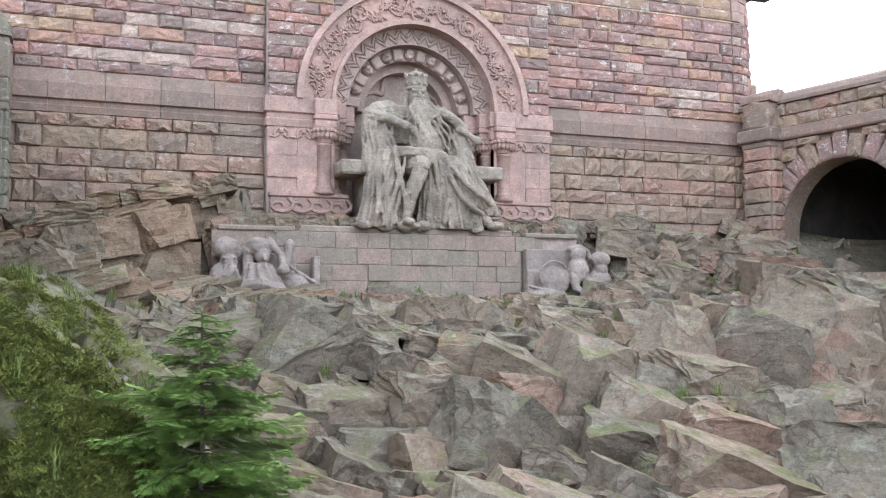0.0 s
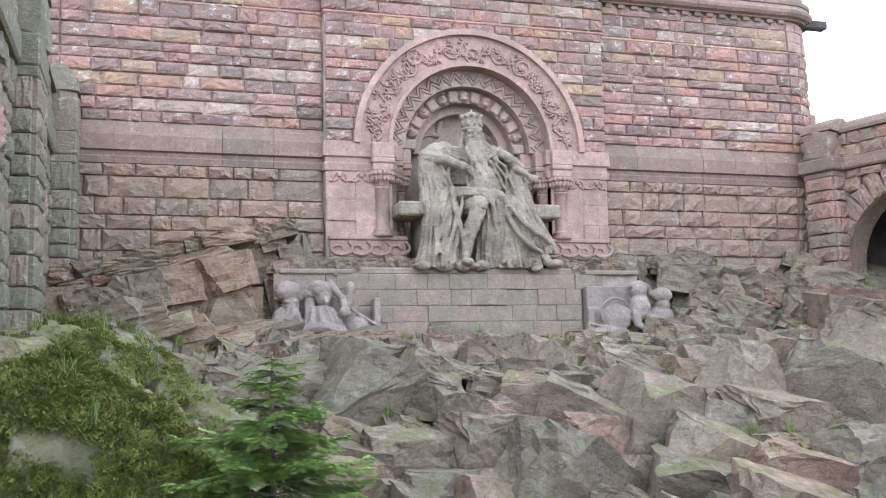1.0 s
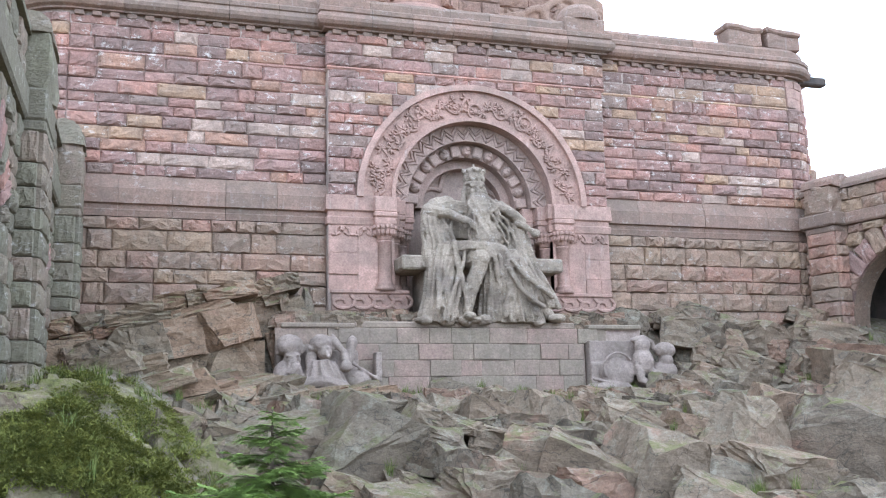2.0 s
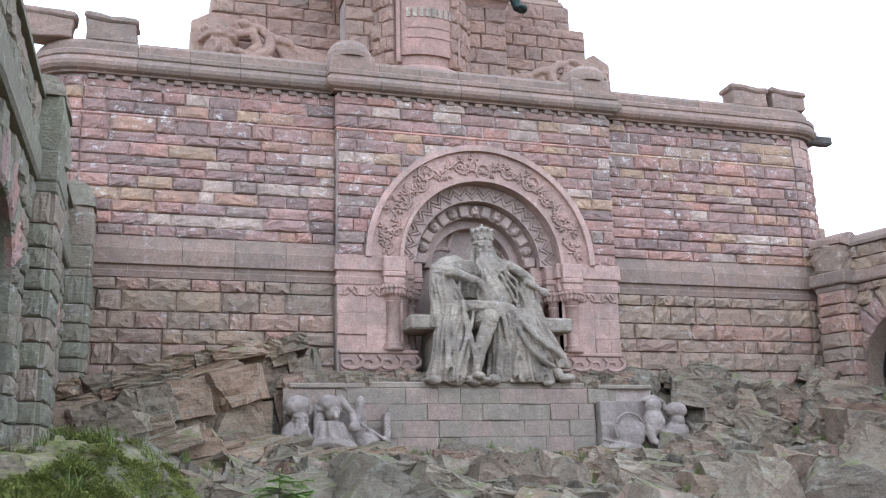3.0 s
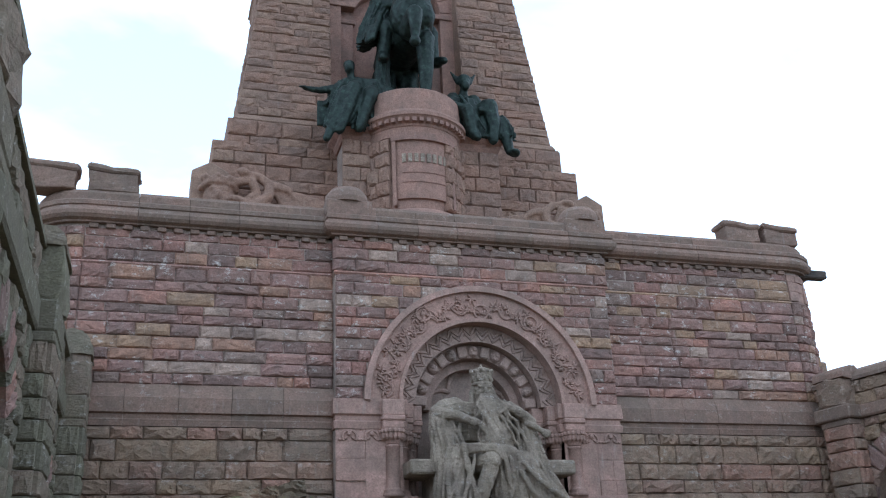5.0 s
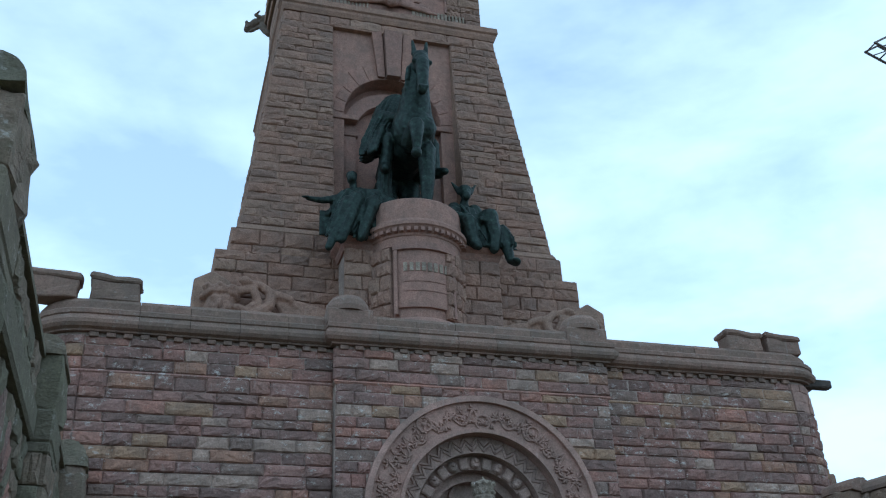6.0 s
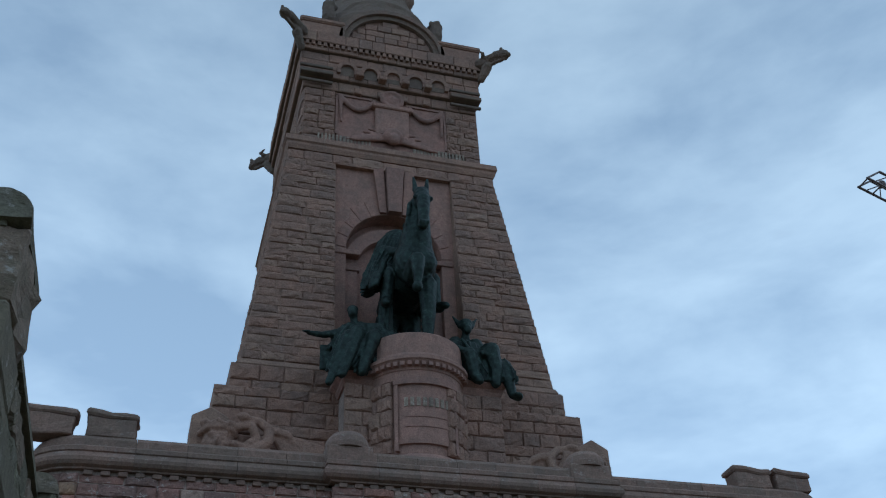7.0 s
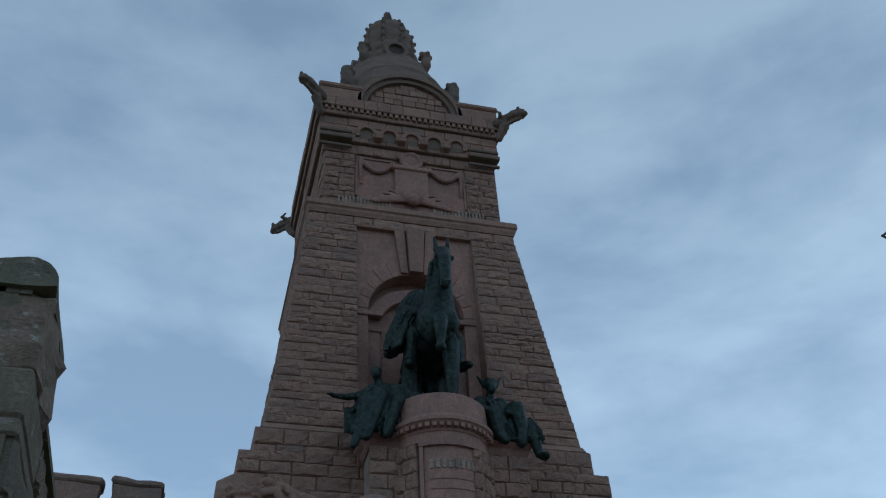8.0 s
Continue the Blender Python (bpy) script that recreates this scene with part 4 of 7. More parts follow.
    C([(1.0, -1.35, 2.3), (1.5, -1.45, 1.7), (2.1, -1.4, 1.3), (2.7, -1.1, 1.0)], 0.1, 0.12, 6)
    C([(0.85, -1.4, 2.0), (1.2, -1.5, 1.3), (1.75, -1.5, 0.8), (2.2, -1.35, 0.6)], 0.1, 0.12, 6)
    # far foot, rubble at the hem
    L((2.5, -0.6, 0.6), (2.7, -0.85, 0.25), 0.24, 0.2)
    B((2.85, -1.1, 0.17), (0.36, 0.34, 0.18))
    B((0.2, -0.1, 0.1), (2.4, 0.75, 0.2))
    for k in range(14):
        B((rng.uniform(-2.5, 2.2), rng.uniform(-1.3, -0.7), rng.uniform(0.0, 0.12)), (rng.uniform(0.15, 0.4), 0.25, rng.uniform(0.1, 0.22)), (0, rng.uniform(-20, 20), rng.uniform(0, 90)))
    ob = carve("emperor_statue", bm, M_STATUE, 0.028, 0.09, soft=1)
    return tagged(ob, "weathered grey sandstone statue of a seated bearded emperor in flowing robes", "statue")


build_seated_statue()


def build_throne():
    th = empty("stone_throne", "massive grey stone throne bench behind the seated statue", "throne")
    bm = bmesh.new()
    box(bm, 9.35, 15.95, 34.95, 36.9, 6.95, 7.5, 0.07)
    part("seat_slab", bm, M_STATUE, th, "thick green-stained seat slab")
    for x0, x1 in ((10.3, 11.3), (13.8, 14.9)):
        bm = bmesh.new()
        box(bm, x0, x1, 35.3, 37.0, 4.6, 6.97, 0.06)
        part("support", bm, M_STATUE, th)
    bm = bmesh.new()
    box(bm, 11.2, 13.9, 36.6, 37.2, 7.3, 9.6, 0.1)
    part("backrest", bm, M_STATUE, th)


build_throne()


# ---------- plinth with carved ends ----------
def build_plinth():
    pl = empty("plinth", "long low plinth of weathered grey-red sandstone ashlar blocks", "plinth")
    x0, x1, y0 = 4.55, 19.05, 34.35
    bm = bmesh.new()
    box(bm, x0 + 0.1, x1 - 0.1, y0 + 0.18, 36.6, 0.8, 4.66)
    part("core", bm, M_MORTAR, pl)
    for (a, b) in ((8.05, 15.9),):
        bm = bmesh.new()
        box(bm, a - 0.9, b + 0.2, y0 + 0.12, 36.7, 4.66, 4.92, 0.05)
        part("top_step", bm, M_PLINTH, pl)
    masonry(pl, S_PLINTH, facing_south(y0 + 0.18), [(1.6, 2.25), (2.25, 2.9), (2.9, 3.5), (3.5, 4.1), (4.1, 4.68)], lambda z: [(7.3, 16.4)] if z < 3.9 else [(6.8, 17.0)], 1.15, 0.2, 31, gap=0.005)
    masonry(pl, S_PLINTH, facing_south(y0 + 0.18), [(2.2, 3.3), (3.3, 4.66)], lambda z: [(x0, 7.2), (16.5, 17.4)], 1.4, 0.16, 33)
    for a, b in ((4.75, 7.4), (16.6, 18.9)):
        bm = bmesh.new()
        box(bm, a, b, y0 - 0.05, 36.0, 4.66, 4.84, 0.04)
        part("cap_slab", bm, M_PLINTH, pl)
    return pl


build_plinth()


def build_reliefs():
    # two helmeted sleepers with a shield on one end
    bm = bmesh.new()
    X0, Y0, Z0 = 4.45, 34.1, 2.25

    def P(x, y, z):
        return (X0 + x, Y0 + y, Z0 + z)
    box(bm, X0 + 0.1, X0 + 3.0, Y0 - 0.05, Y0 + 0.3, Z0 - 0.1, Z0 + 1.6)
    blob(bm, P(0.5, -0.35, 1.72), (0.5, 0.48, 0.42))
    limb(bm, P(0.1, -0.4, 1.5), P(0.9, -0.45, 1.5), 0.1, 0.1)
    blob(bm, P(0.58, -0.55, 1.25), (0.32, 0.3, 0.32))
    limb(bm, P(0.62, -0.8, 1.28), P(0.6, -0.85, 1.1), 0.07, 0.09)
    blob(bm, P(0.4, -0.45, 0.65), (0.5, 0.45, 0.62))
    chain(bm, [P(0.2, -0.5, 0.9), P(0.5, -0.85, 0.75), P(0.65, -0.9, 1.0)], 0.17, 0.13)
    blob(bm, P(1.62, -0.35, 1.78), (0.44, 0.44, 0.36))
    blob(bm, P(1.72, -0.55, 1.5), (0.28, 0.27, 0.3))
    limb(bm, P(1.72, -0.78, 1.5), P(1.78, -0.85, 1.32), 0.06, 0.08)
    chain(bm, [P(1.25, -0.35, 1.4), P(1.2, -0.6, 0.7), P(1.6, -0.85, 0.35)], 0.2, 0.17)
    blob(bm, P(1.7, -0.4, 0.55), (0.7, 0.5, 0.55))
    chain(bm, [P(0.9, -0.6, 0.35), P(1.6, -0.85, 0.5), P(2.4, -0.8, 0.25)], 0.28, 0.2)
    drape(bm, lerp_rings([(P(1.6, -0.45, 1.2), 0.45, 0.35), (P(1.7, -0.55, 0.7), 0.65, 0.4), (P(1.8, -0.5, 0.0), 0.85, 0.42)], 12), 7, 0.10, 31)
    drape(bm, lerp_rings([(P(0.5, -0.45, 1.0), 0.4, 0.35), (P(0.45, -0.5, 0.5), 0.52, 0.4), (P(0.45, -0.45, 0.0), 0.55, 0.4)], 12), 6, 0.09, 32)
    for k in range(5):
        limb(bm, P(0.42 + 0.09 * k, -0.82, 1.1), P(0.4 + 0.1 * k, -0.85, 0.7), 0.05, 0.03)
    for q in (0.45, 0.72):
        limb(bm, P(q - 0.1, -0.8, 1.36), P(q + 0.06, -0.82, 1.36), 0.035, 0.035)
    limb(bm, P(1.2, -0.5, 1.62), P(2.05, -0.5, 1.62), 0.07, 0.07)
    chain(bm, [P(0.9, -0.45, 1.5), P(1.1, -0.5, 1.75), P(1.15, -0.4, 1.3)], 0.07, 0.05)
    chain(bm, [P(2.0, -0.4, 2.1), P(2.25, -0.5, 1.8), P(2.2, -0.6, 1.6)], 0.06, 0.05)
    chain(bm, [P(2.0, -0.5, 1.9), P(2.35, -0.6, 1.5), P(2.42, -0.75, 1.05)], 0.13, 0.12)
    blob(bm, P(2.42, -0.8, 0.98), (0.22, 0.2, 0.2))
    chain(bm, [P(2.7, -0.45, 1.9), P(2.6, -0.5, 1.3), P(2.5, -0.6, 1.1)], 0.2, 0.12)
    limb(bm, P(2.65, -0.45, 1.15), P(3.6, -0.45, 0.55), 0.06, 0.05)
    blob(bm, P(2.9, -0.25, 0.5), (0.55, 0.35, 0.45))
    box(bm, X0 + 3.55, X0 + 3.78, Y0 - 0.45, Y0 + 0.1, Z0 + 0.45, Z0 + 1.5)
    box(bm, X0 - 0.05, X0 + 3.8, Y0 - 0.75, Y0 + 0.3, Z0 - 0.5, Z0 + 0.12)
    ob = carve("sleeping_warriors_relief", bm, M_RELIEF, 0.036, 0.07, soft=0)
    tagged(ob, "weathered grey sandstone relief of two sleeping helmeted figures and a shield", "relief")
    # warrior with a round shield beside a helmeted head on the other end
    bm = bmesh.new()
    X0, Z0 = 16.6, 2.35
    blob(bm, P(0.9, -0.3, 0.7), (0.75, 0.3, 0.75))
    ring = [P(0.85 + 0.62 * math.cos(k * 0.3), -0.5, 0.9 + 0.72 * math.sin(k * 0.3)) for k in range(2, 13)]
    chain(bm, ring, 0.06, 0.06, 6)
    blob(bm, P(1.95, -0.4, 1.95), (0.34, 0.32, 0.36))
    chain(bm, [P(1.6, -0.35, 2.2), P(2.0, -0.4, 2.32), P(2.4, -0.3, 2.1), P(2.5, -0.3, 1.8)], 0.14, 0.12)
    blob(bm, P(1.95, -0.4, 1.2), (0.45, 0.4, 0.7))
    chain(bm, [P(1.7, -0.5, 1.0), P(1.75, -0.6, 0.4), P(2.2, -0.65, 0.1)], 0.2, 0.15)
    chain(bm, [P(2.1, -0.5, 0.9), P(2.5, -0.65, 0.55), P(2.3, -0.7, 0.2)], 0.18, 0.13)
    blob(bm, P(2.95, -0.35, 1.75), (0.45, 0.4, 0.38))
    blob(bm, P(2.95, -0.4, 1.3), (0.3, 0.3, 0.3))
    blob(bm, P(2.9, -0.3, 0.7), (0.6, 0.45, 0.6))
    limb(bm, P(-0.2, -0.55, 0.45), P(1.3, -0.6, 0.05), 0.08, 0.06)
    blob(bm, P(0.5, -0.35, 0.1), (1.0, 0.4, 0.25))
    box(bm, X0 - 0.1, X0 + 3.1, Y0 - 0.1, Y0 + 0.4, Z0 - 0.6, Z0 + 1.2)
    box(bm, X0 - 0.1, X0 + 2.1, Y0 - 0.02, Y0 + 0.4, Z0 + 1.0, Z0 + 2.2)
    for v in bm.verts:
        v.co.z = Z0 + (v.co.z - Z0) * 0.84
    ob = carve("armed_guard_relief", bm, M_RELIEF, 0.036, 0.07, soft=0)
    tagged(ob, "weathered grey sandstone relief of an armed figure with a round shield", "relief")


build_reliefs()


# ---------- tower ----------
tower = empty("tower", "tall battered red sandstone monument tower with a crowned dome", "tower")
TX = 12.95
T0, T1 = 28.4, 46.0          # foot and top of the battered shaft
LEAN = 0.085


def half(z):
    return 9.42 - (z - T0) * 0.124


def front(z):
    return 48.4 + (z - T0) * LEAN


def frustum(bm, z0, z1, inset=0.0, rec=None):
    """Battered block; rec: half width of a recess open at the front, its top and depth."""
    rings = []
    for z in (z0, z1):
        h, y = half(z) - inset, front(z) + inset
        b = 48.4 + 18.5 - (z - T0) * LEAN - inset
        if rec:
            w, d = rec
            rings.append([bm.verts.new(c) for c in ((TX - h, y, z), (TX - w, y, z), (TX - w, y + d, z), (TX + w, y + d, z), (TX + w, y, z), (TX + h, y, z), (TX + h, b, z), (TX - h, b, z))])
        else:
            rings.append([bm.verts.new(c) for c in ((TX - h, y, z), (TX + h, y, z), (TX + h, b, z), (TX - h, b, z))])
    n = len(rings[0])
    for i in range(n):
        bm.faces.new((rings[0][i], rings[0][(i + 1) % n], rings[1][(i + 1) % n], rings[1][i]))
    bm.faces.new(rings[0][::-1])
    bm.faces.new(rings[1])
    bmesh.ops.recalc_face_normals(bm, faces=bm.faces[:])


REC_W, REC_TOP = 4.05, 45.15


def build_shaft():
    bm = bmesh.new()
    frustum(bm, T0, REC_TOP, 0.03, (REC_W, 3.2))
    frustum(bm, REC_TOP, T1, 0.10)
    part("shaft", bm, M_TOWER, tower)
    # stepped foot of the tower
    for x0, x1, y, z0, z1 in ((3.1, 22.75, 48.15, 25.5, 28.3), (2.3, 23.5, 47.8, 24.0, 26.6), (1.5, 24.6, 47.5, 16.9, 24.4)):
        bm = bmesh.new()
        box(bm, x0, x1, y + 0.15, 68, z0, z1, 0.03)
        part("foot", bm, M_TOWER, tower)
    bm = bmesh.new()
    sweep(bm, [(-0.3, 28.15), (0.06, 28.15), (0.16, 28.3), (0.02, 28.62), (-0.3, 28.62)], [(TX - 9.42, 66, -1, 0), (TX - 9.42, 48.4, -1, -1), (TX + 9.42, 48.4, 1, -1), (TX + 9.42, 66, 1, 0)])
    part("foot_moulding", bm, M_TOWER, tower)
    # ledge below the attic
    h, y = half(T1), front(T1)
    pth = lambda hh, yy: [(TX - hh, yy + 2 * hh + 1, -1, 0), (TX - hh, yy, -1, -1), (TX + hh, yy, 1, -1), (TX + hh, yy + 2 * hh + 1, 1, 0)]
    bm = bmesh.new()
    sweep(bm, [(-0.3, T1 - 0.1), (0.1, T1 - 0.1), (0.22, T1 + 0.2), (0.22, T1 + 0.4), (0.34, T1 + 0.5), (0.3, T1 + 0.95), (-0.3, T1 + 1.35)], pth(h, y))
    part("ledge", bm, M_TOWER, tower)
    # attic
    bm = bmesh.new()
    box(bm, TX - 6.35, TX + 6.6, 50.35, 63.5, 46.9, 53.6)
    part("attic", bm, M_TOWER, tower)
    # cornice in three steps
    for k, (o, z0, z1) in enumerate(((0.2, 52.3, 53.2), (0.5, 53.2, 55.6), (0.75, 55.6, 56.3), (1.0, 56.3, 57.3))):
        bm = bmesh.new()
        box(bm, TX - 6.27 - o, TX + 6.27 + o, 50.43 - o, 63.42 + o, z0, z1 - 0.02)
        core = part("cornice", bm, M_CROWN, tower)
        rng = random.Random(60 + k)
        for side in (0, 1):
            lo, hi = (TX - 6.35 - o, TX + 6.35 + o) if side == 0 else (50.35 - o + 1.0, 63.5 + o)
            rows = 3 if z1 - z0 > 2 else 1
            for r in range(rows):
                za, zb = z0 + (z1 - z0) * r / rows, z0 + (z1 - z0) * (r + 1) / rows
                u = lo
                while u < hi - 0.01:
                    w = min(rng.uniform(0.9, 2.3), hi - u)
                    if hi - u - w < 0.6:
                        w = hi - u
                    e = rng.uniform(-0.035, 0.035)
                    bm = bmesh.new()
                    if side == 0:
                        box(bm, u + 0.012, u + w - 0.012, 50.35 - o + e, 51.3 - o, za + 0.012, zb - 0.012, 0.05)
                    else:
                        box(bm, TX - 6.35 - o + e, TX - 5.4 - o, u + 0.012, u + w - 0.012, za + 0.012, zb - 0.012, 0.05)
                    part("cornice_block", bm, M_TOWER, core)
                    u += w
    # stepped bands beside the small arches
    for sx in (-1, 1):
        for z0, z1, d in ((53.2, 53.55, 0.34), (53.95, 54.2, 0.16), (52.55, 52.8, 0.1)):
            bm = bmesh.new()
            a, b = sorted((TX + sx * 4.45, TX + sx * 6.86))
            box(bm, a, b, 49.86 - d, 50.0, z0, z1, 0.05)
            part("band", bm, M_CROWN, tower)
    for i in range(30):
        bm = bmesh.new()
        x = TX - 6.7 + 13.4 * (i + 0.5) / 30
        box(bm, x - 0.13, x + 0.13, 49.42, 49.9, 55.95, 56.3)
        part("dentil", bm, M_TOWER, tower)
    # parapet corners
    for sx in (-1, 1):
        bm = bmesh.new()
        a, b = sorted((TX + sx * 7.0, TX + sx * 3.75))
        box(bm, a, b, 49.5, 51.0, 57.3, 58.45, 0.1)
        box(bm, a - 0.1, b + 0.1, 49.4, 51.1, 58.47, 58.95, 0.12)
        part("parapet", bm, M_TOWER, tower)
        for y in (49.4, 63.8):
            bm = bmesh.new()
            d = 0.71
            p = Vector((TX + sx * 6.9, y, 56.9))
            out = Vector((sx * d, -d if y < 55 else d, 0.0)) * 0.8
            chain(bm, [p, p + out * 1.0 + Vector((0, 0, 0.1)), p + out * 1.9 + Vector((0, 0, 0.25)), p + out * 2.6 + Vector((0, 0, 0.05))], 0.5, 0.34)
            e = p + out * 2.6
            blob(bm, e, (0.45, 0.45, 0.4))
            blob(bm, e + out * 0.35 + Vector((0, 0, -0.1)), (0.28, 0.28, 0.22))
            blob(bm, e + Vector((0, 0, 0.4)), (0.16, 0.16, 0.25))
            chain(bm, [p + Vector((0, 0, -1.6)), p + out * 0.8 + Vector((0, 0, -0.5))], 0.3, 0.4)
            for k in range(7):
                w = p + out * (0.5 + 0.32 * k)
                blob(bm, w + Vector((0, 0, 0.45 - 0.02 * k)), (0.14, 0.14, 0.2))
                blob(bm, w + Vector((0, 0, -0.42)), (0.16, 0.16, 0.16))
            for q in (-1, 1):
                blob(bm, e + Vector((q * 0.28, q * 0.2, 0.3)), (0.14, 0.14, 0.3))
                chain(bm, [p + out * 0.3, p + out * 1.0 + Vector((q * 0.6, q * 0.4, 0.3)), p + out * 0.6 + Vector((q * 0.5, q * 0.4, 0.7))], 0.22, 0.08, 6)
            carve("gargoyle", bm, M_CROWN, 0.075, 0.12, tower, "dark weathered stone gargoyle")
    # frieze of small round arches under the cornice
    for k in range(5):
        x = TX - 3.4 + 1.73 * k
        bm = bmesh.new()
        arch_ring(bm, x, 49.6, 50.0, 54.1, 0.5, 0.78, n=14)
        box(bm, x - 0.78, x - 0.5, 49.62, 50.0, 53.7, 54.1)
        box(bm, x + 0.5, x + 0.78, 49.62, 50.0, 53.7, 54.1)
        part("small_arch", bm, M_TOWER, tower)
        # shallow panel in darker stone, its colour standing in for a recess's shade
        bm = bmesh.new()
        box(bm, x - 0.5, x + 0.5, 49.83, 49.88, 53.6, 54.1)
        arch_ring(bm, x, 49.83, 49.88, 54.1, 0.02, 0.5, n=12)
        part("blind_panel", bm, M_CROWN, tower)
        if k < 4:
            bm = bmesh.new()
            box(bm, x + 0.58, x + 1.15, 49.3, 49.9, 53.42, 53.82, 0.06)
            part("corbel", bm, M_TOWER, tower)
            bm = bmesh.new()
            box(bm, x + 0.58, x + 1.15, 49.95, 50.4, 52.2, 52.75, 0.06)
            part("corbel", bm, M_TOWER, tower)


build_shaft()


def build_recess():
    y = lambda z: front(z) + 1.18
    # back panel with the arched niche in it
    W, CZ, R = REC_W, 38.3, 3.2
    bm = bmesh.new()
    z0, z1 = T0, REC_TOP
    rows = []
    n = 28
    for i in range(n + 1):
        a = math.pi * i / n
        x, z = TX + R * math.cos(a), CZ + R * math.sin(a)
        rows.append(((x, z), (x, z1)))
    yb = front(37) + 0.95
    for (p, q), (r, s) in zip(rows, rows[1:]):
        bm.faces.new([bm.verts.new((c[0], yb, c[1])) for c in (p, q, s, r)])
        bm.faces.new([bm.verts.new((c[0], yy, c[1])) for c, yy in ((p, yb), (r, yb), (r, yb + 1.2), (p, yb + 1.2))])
    for s in (-1, 1):
        bm.faces.new([bm.verts.new(c) for c in ((TX + s * R, yb, z0), (TX + s * W, yb, z0), (TX + s * W, yb, CZ), (TX + s * R, yb, CZ))])
        bm.faces.new([bm.verts.new(c) for c in ((TX + s * R, yb, z0), (TX + s * R, yb + 1.2, z0), (TX + s * R, yb + 1.2, CZ), (TX + s * R, yb, CZ))])
        bm.faces.new([bm.verts.new(c) for c in ((TX + s * W, yb, CZ), (TX + s * W, yb, z1), (TX + s * R, yb, z1), (TX + s * R, yb, CZ))][:4])
    part("niche_surround", bm, M_PINKT, tower, "smooth pink sandstone niche surround")
    bm = bmesh.new()
    arch_ring(bm, TX, yb + 0.5, yb + 1.2, CZ - 0.9, 2.35, 3.25, n=28)
    for s in (-1, 1):
        a, b = sorted((TX + s * 2.35, TX + s * 3.25))
        box(bm, a, b, yb + 0.5, yb + 1.2, z0, CZ - 0.9)
    part("inner_arch", bm, M_PINKT, tower)
    bm = bmesh.new()
    box(bm, TX - 3.3, TX + 3.3, yb + 1.15, yb + 1.4, z0, 42)
    part("niche_back", bm, M_PINKT, tower)
    for s in (-1, 1):
        bm = bmesh.new()
        a, b = sorted((TX + s * 2.3, TX + s * 3.95))
        box(bm, a, b, yb - 0.12, yb + 0.5, CZ - 0.45, CZ - 0.1, 0.04)
        part("impost", bm, M_PINKT, tower)
        bm = bmesh.new()
        a, b = sorted((TX + s * 2.2, TX + s * 3.25))
        box(bm, a, b, yb + 0.4, yb + 0.8, CZ - 1.35, CZ - 1.05, 0.04)
        part("impost", bm, M_PINKT, tower)
        # recessed panels at the head, beside the keystone
        bm = bmesh.new()
        a, b = sorted((TX + s * 0.75, TX + s * 3.95))
        box(bm, a, b, yb - 0.35, yb + 0.1, REC_TOP - 0.18, REC_TOP + 0.05)
        part("panel_head", bm, M_TOWER, tower)
    # keystone, tapered
    for x0, x1, xt0, xt1, d in ((-0.45, 0.45, -0.62, 0.62, 0.5), (-1.0, -0.55, -1.45, -0.75, 0.22), (0.55, 1.0, 0.75, 1.45, 0.22)):
        bm = bmesh.new()
        v = [bm.verts.new(c) for c in ((TX + x0, yb - d, CZ + R), (TX + x1, yb - d, CZ + R), (TX + xt1, yb - d - 0.15, REC_TOP), (TX + xt0, yb - d - 0.15, REC_TOP),
                                       (TX + x0, yb + 0.1, CZ + R), (TX + x1, yb + 0.1, CZ + R), (TX + xt1, yb + 0.1, REC_TOP), (TX + xt0, yb + 0.1, REC_TOP))]
        for q in ((0, 1, 2, 3), (0, 4, 5, 1), (1, 5, 6, 2), (2, 6, 7, 3), (3, 7, 4, 0)):
            bm.faces.new([v[i] for i in q])
        part("keystone", bm, M_PINKT, tower)
    # radiating voussoirs round the arch
    for k in range(12):
        if k in (5, 6):
            continue
        a = math.pi * (k + 0.5) / 12
        bm = bmesh.new()
        box(bm, -0.36, 0.36, -0.05, 0.1, 0, 1.25 if 2 < k < 9 else 0.72, 0.03)
        bmesh.ops.transform(bm, matrix=pose(TX + R * math.cos(a), yb, CZ + R * math.sin(a), 0, 90 - math.degrees(a), 0), verts=bm.verts[:])
        part("voussoir", bm, M_PINKT, tower)


M_PINKT = stone_material("tower_dressed_sandstone", [(0.375, 0.205, 0.16), (0.39, 0.22, 0.17), (0.34, 0.19, 0.15)], 0.5, 0.1, 0.4)
build_recess()


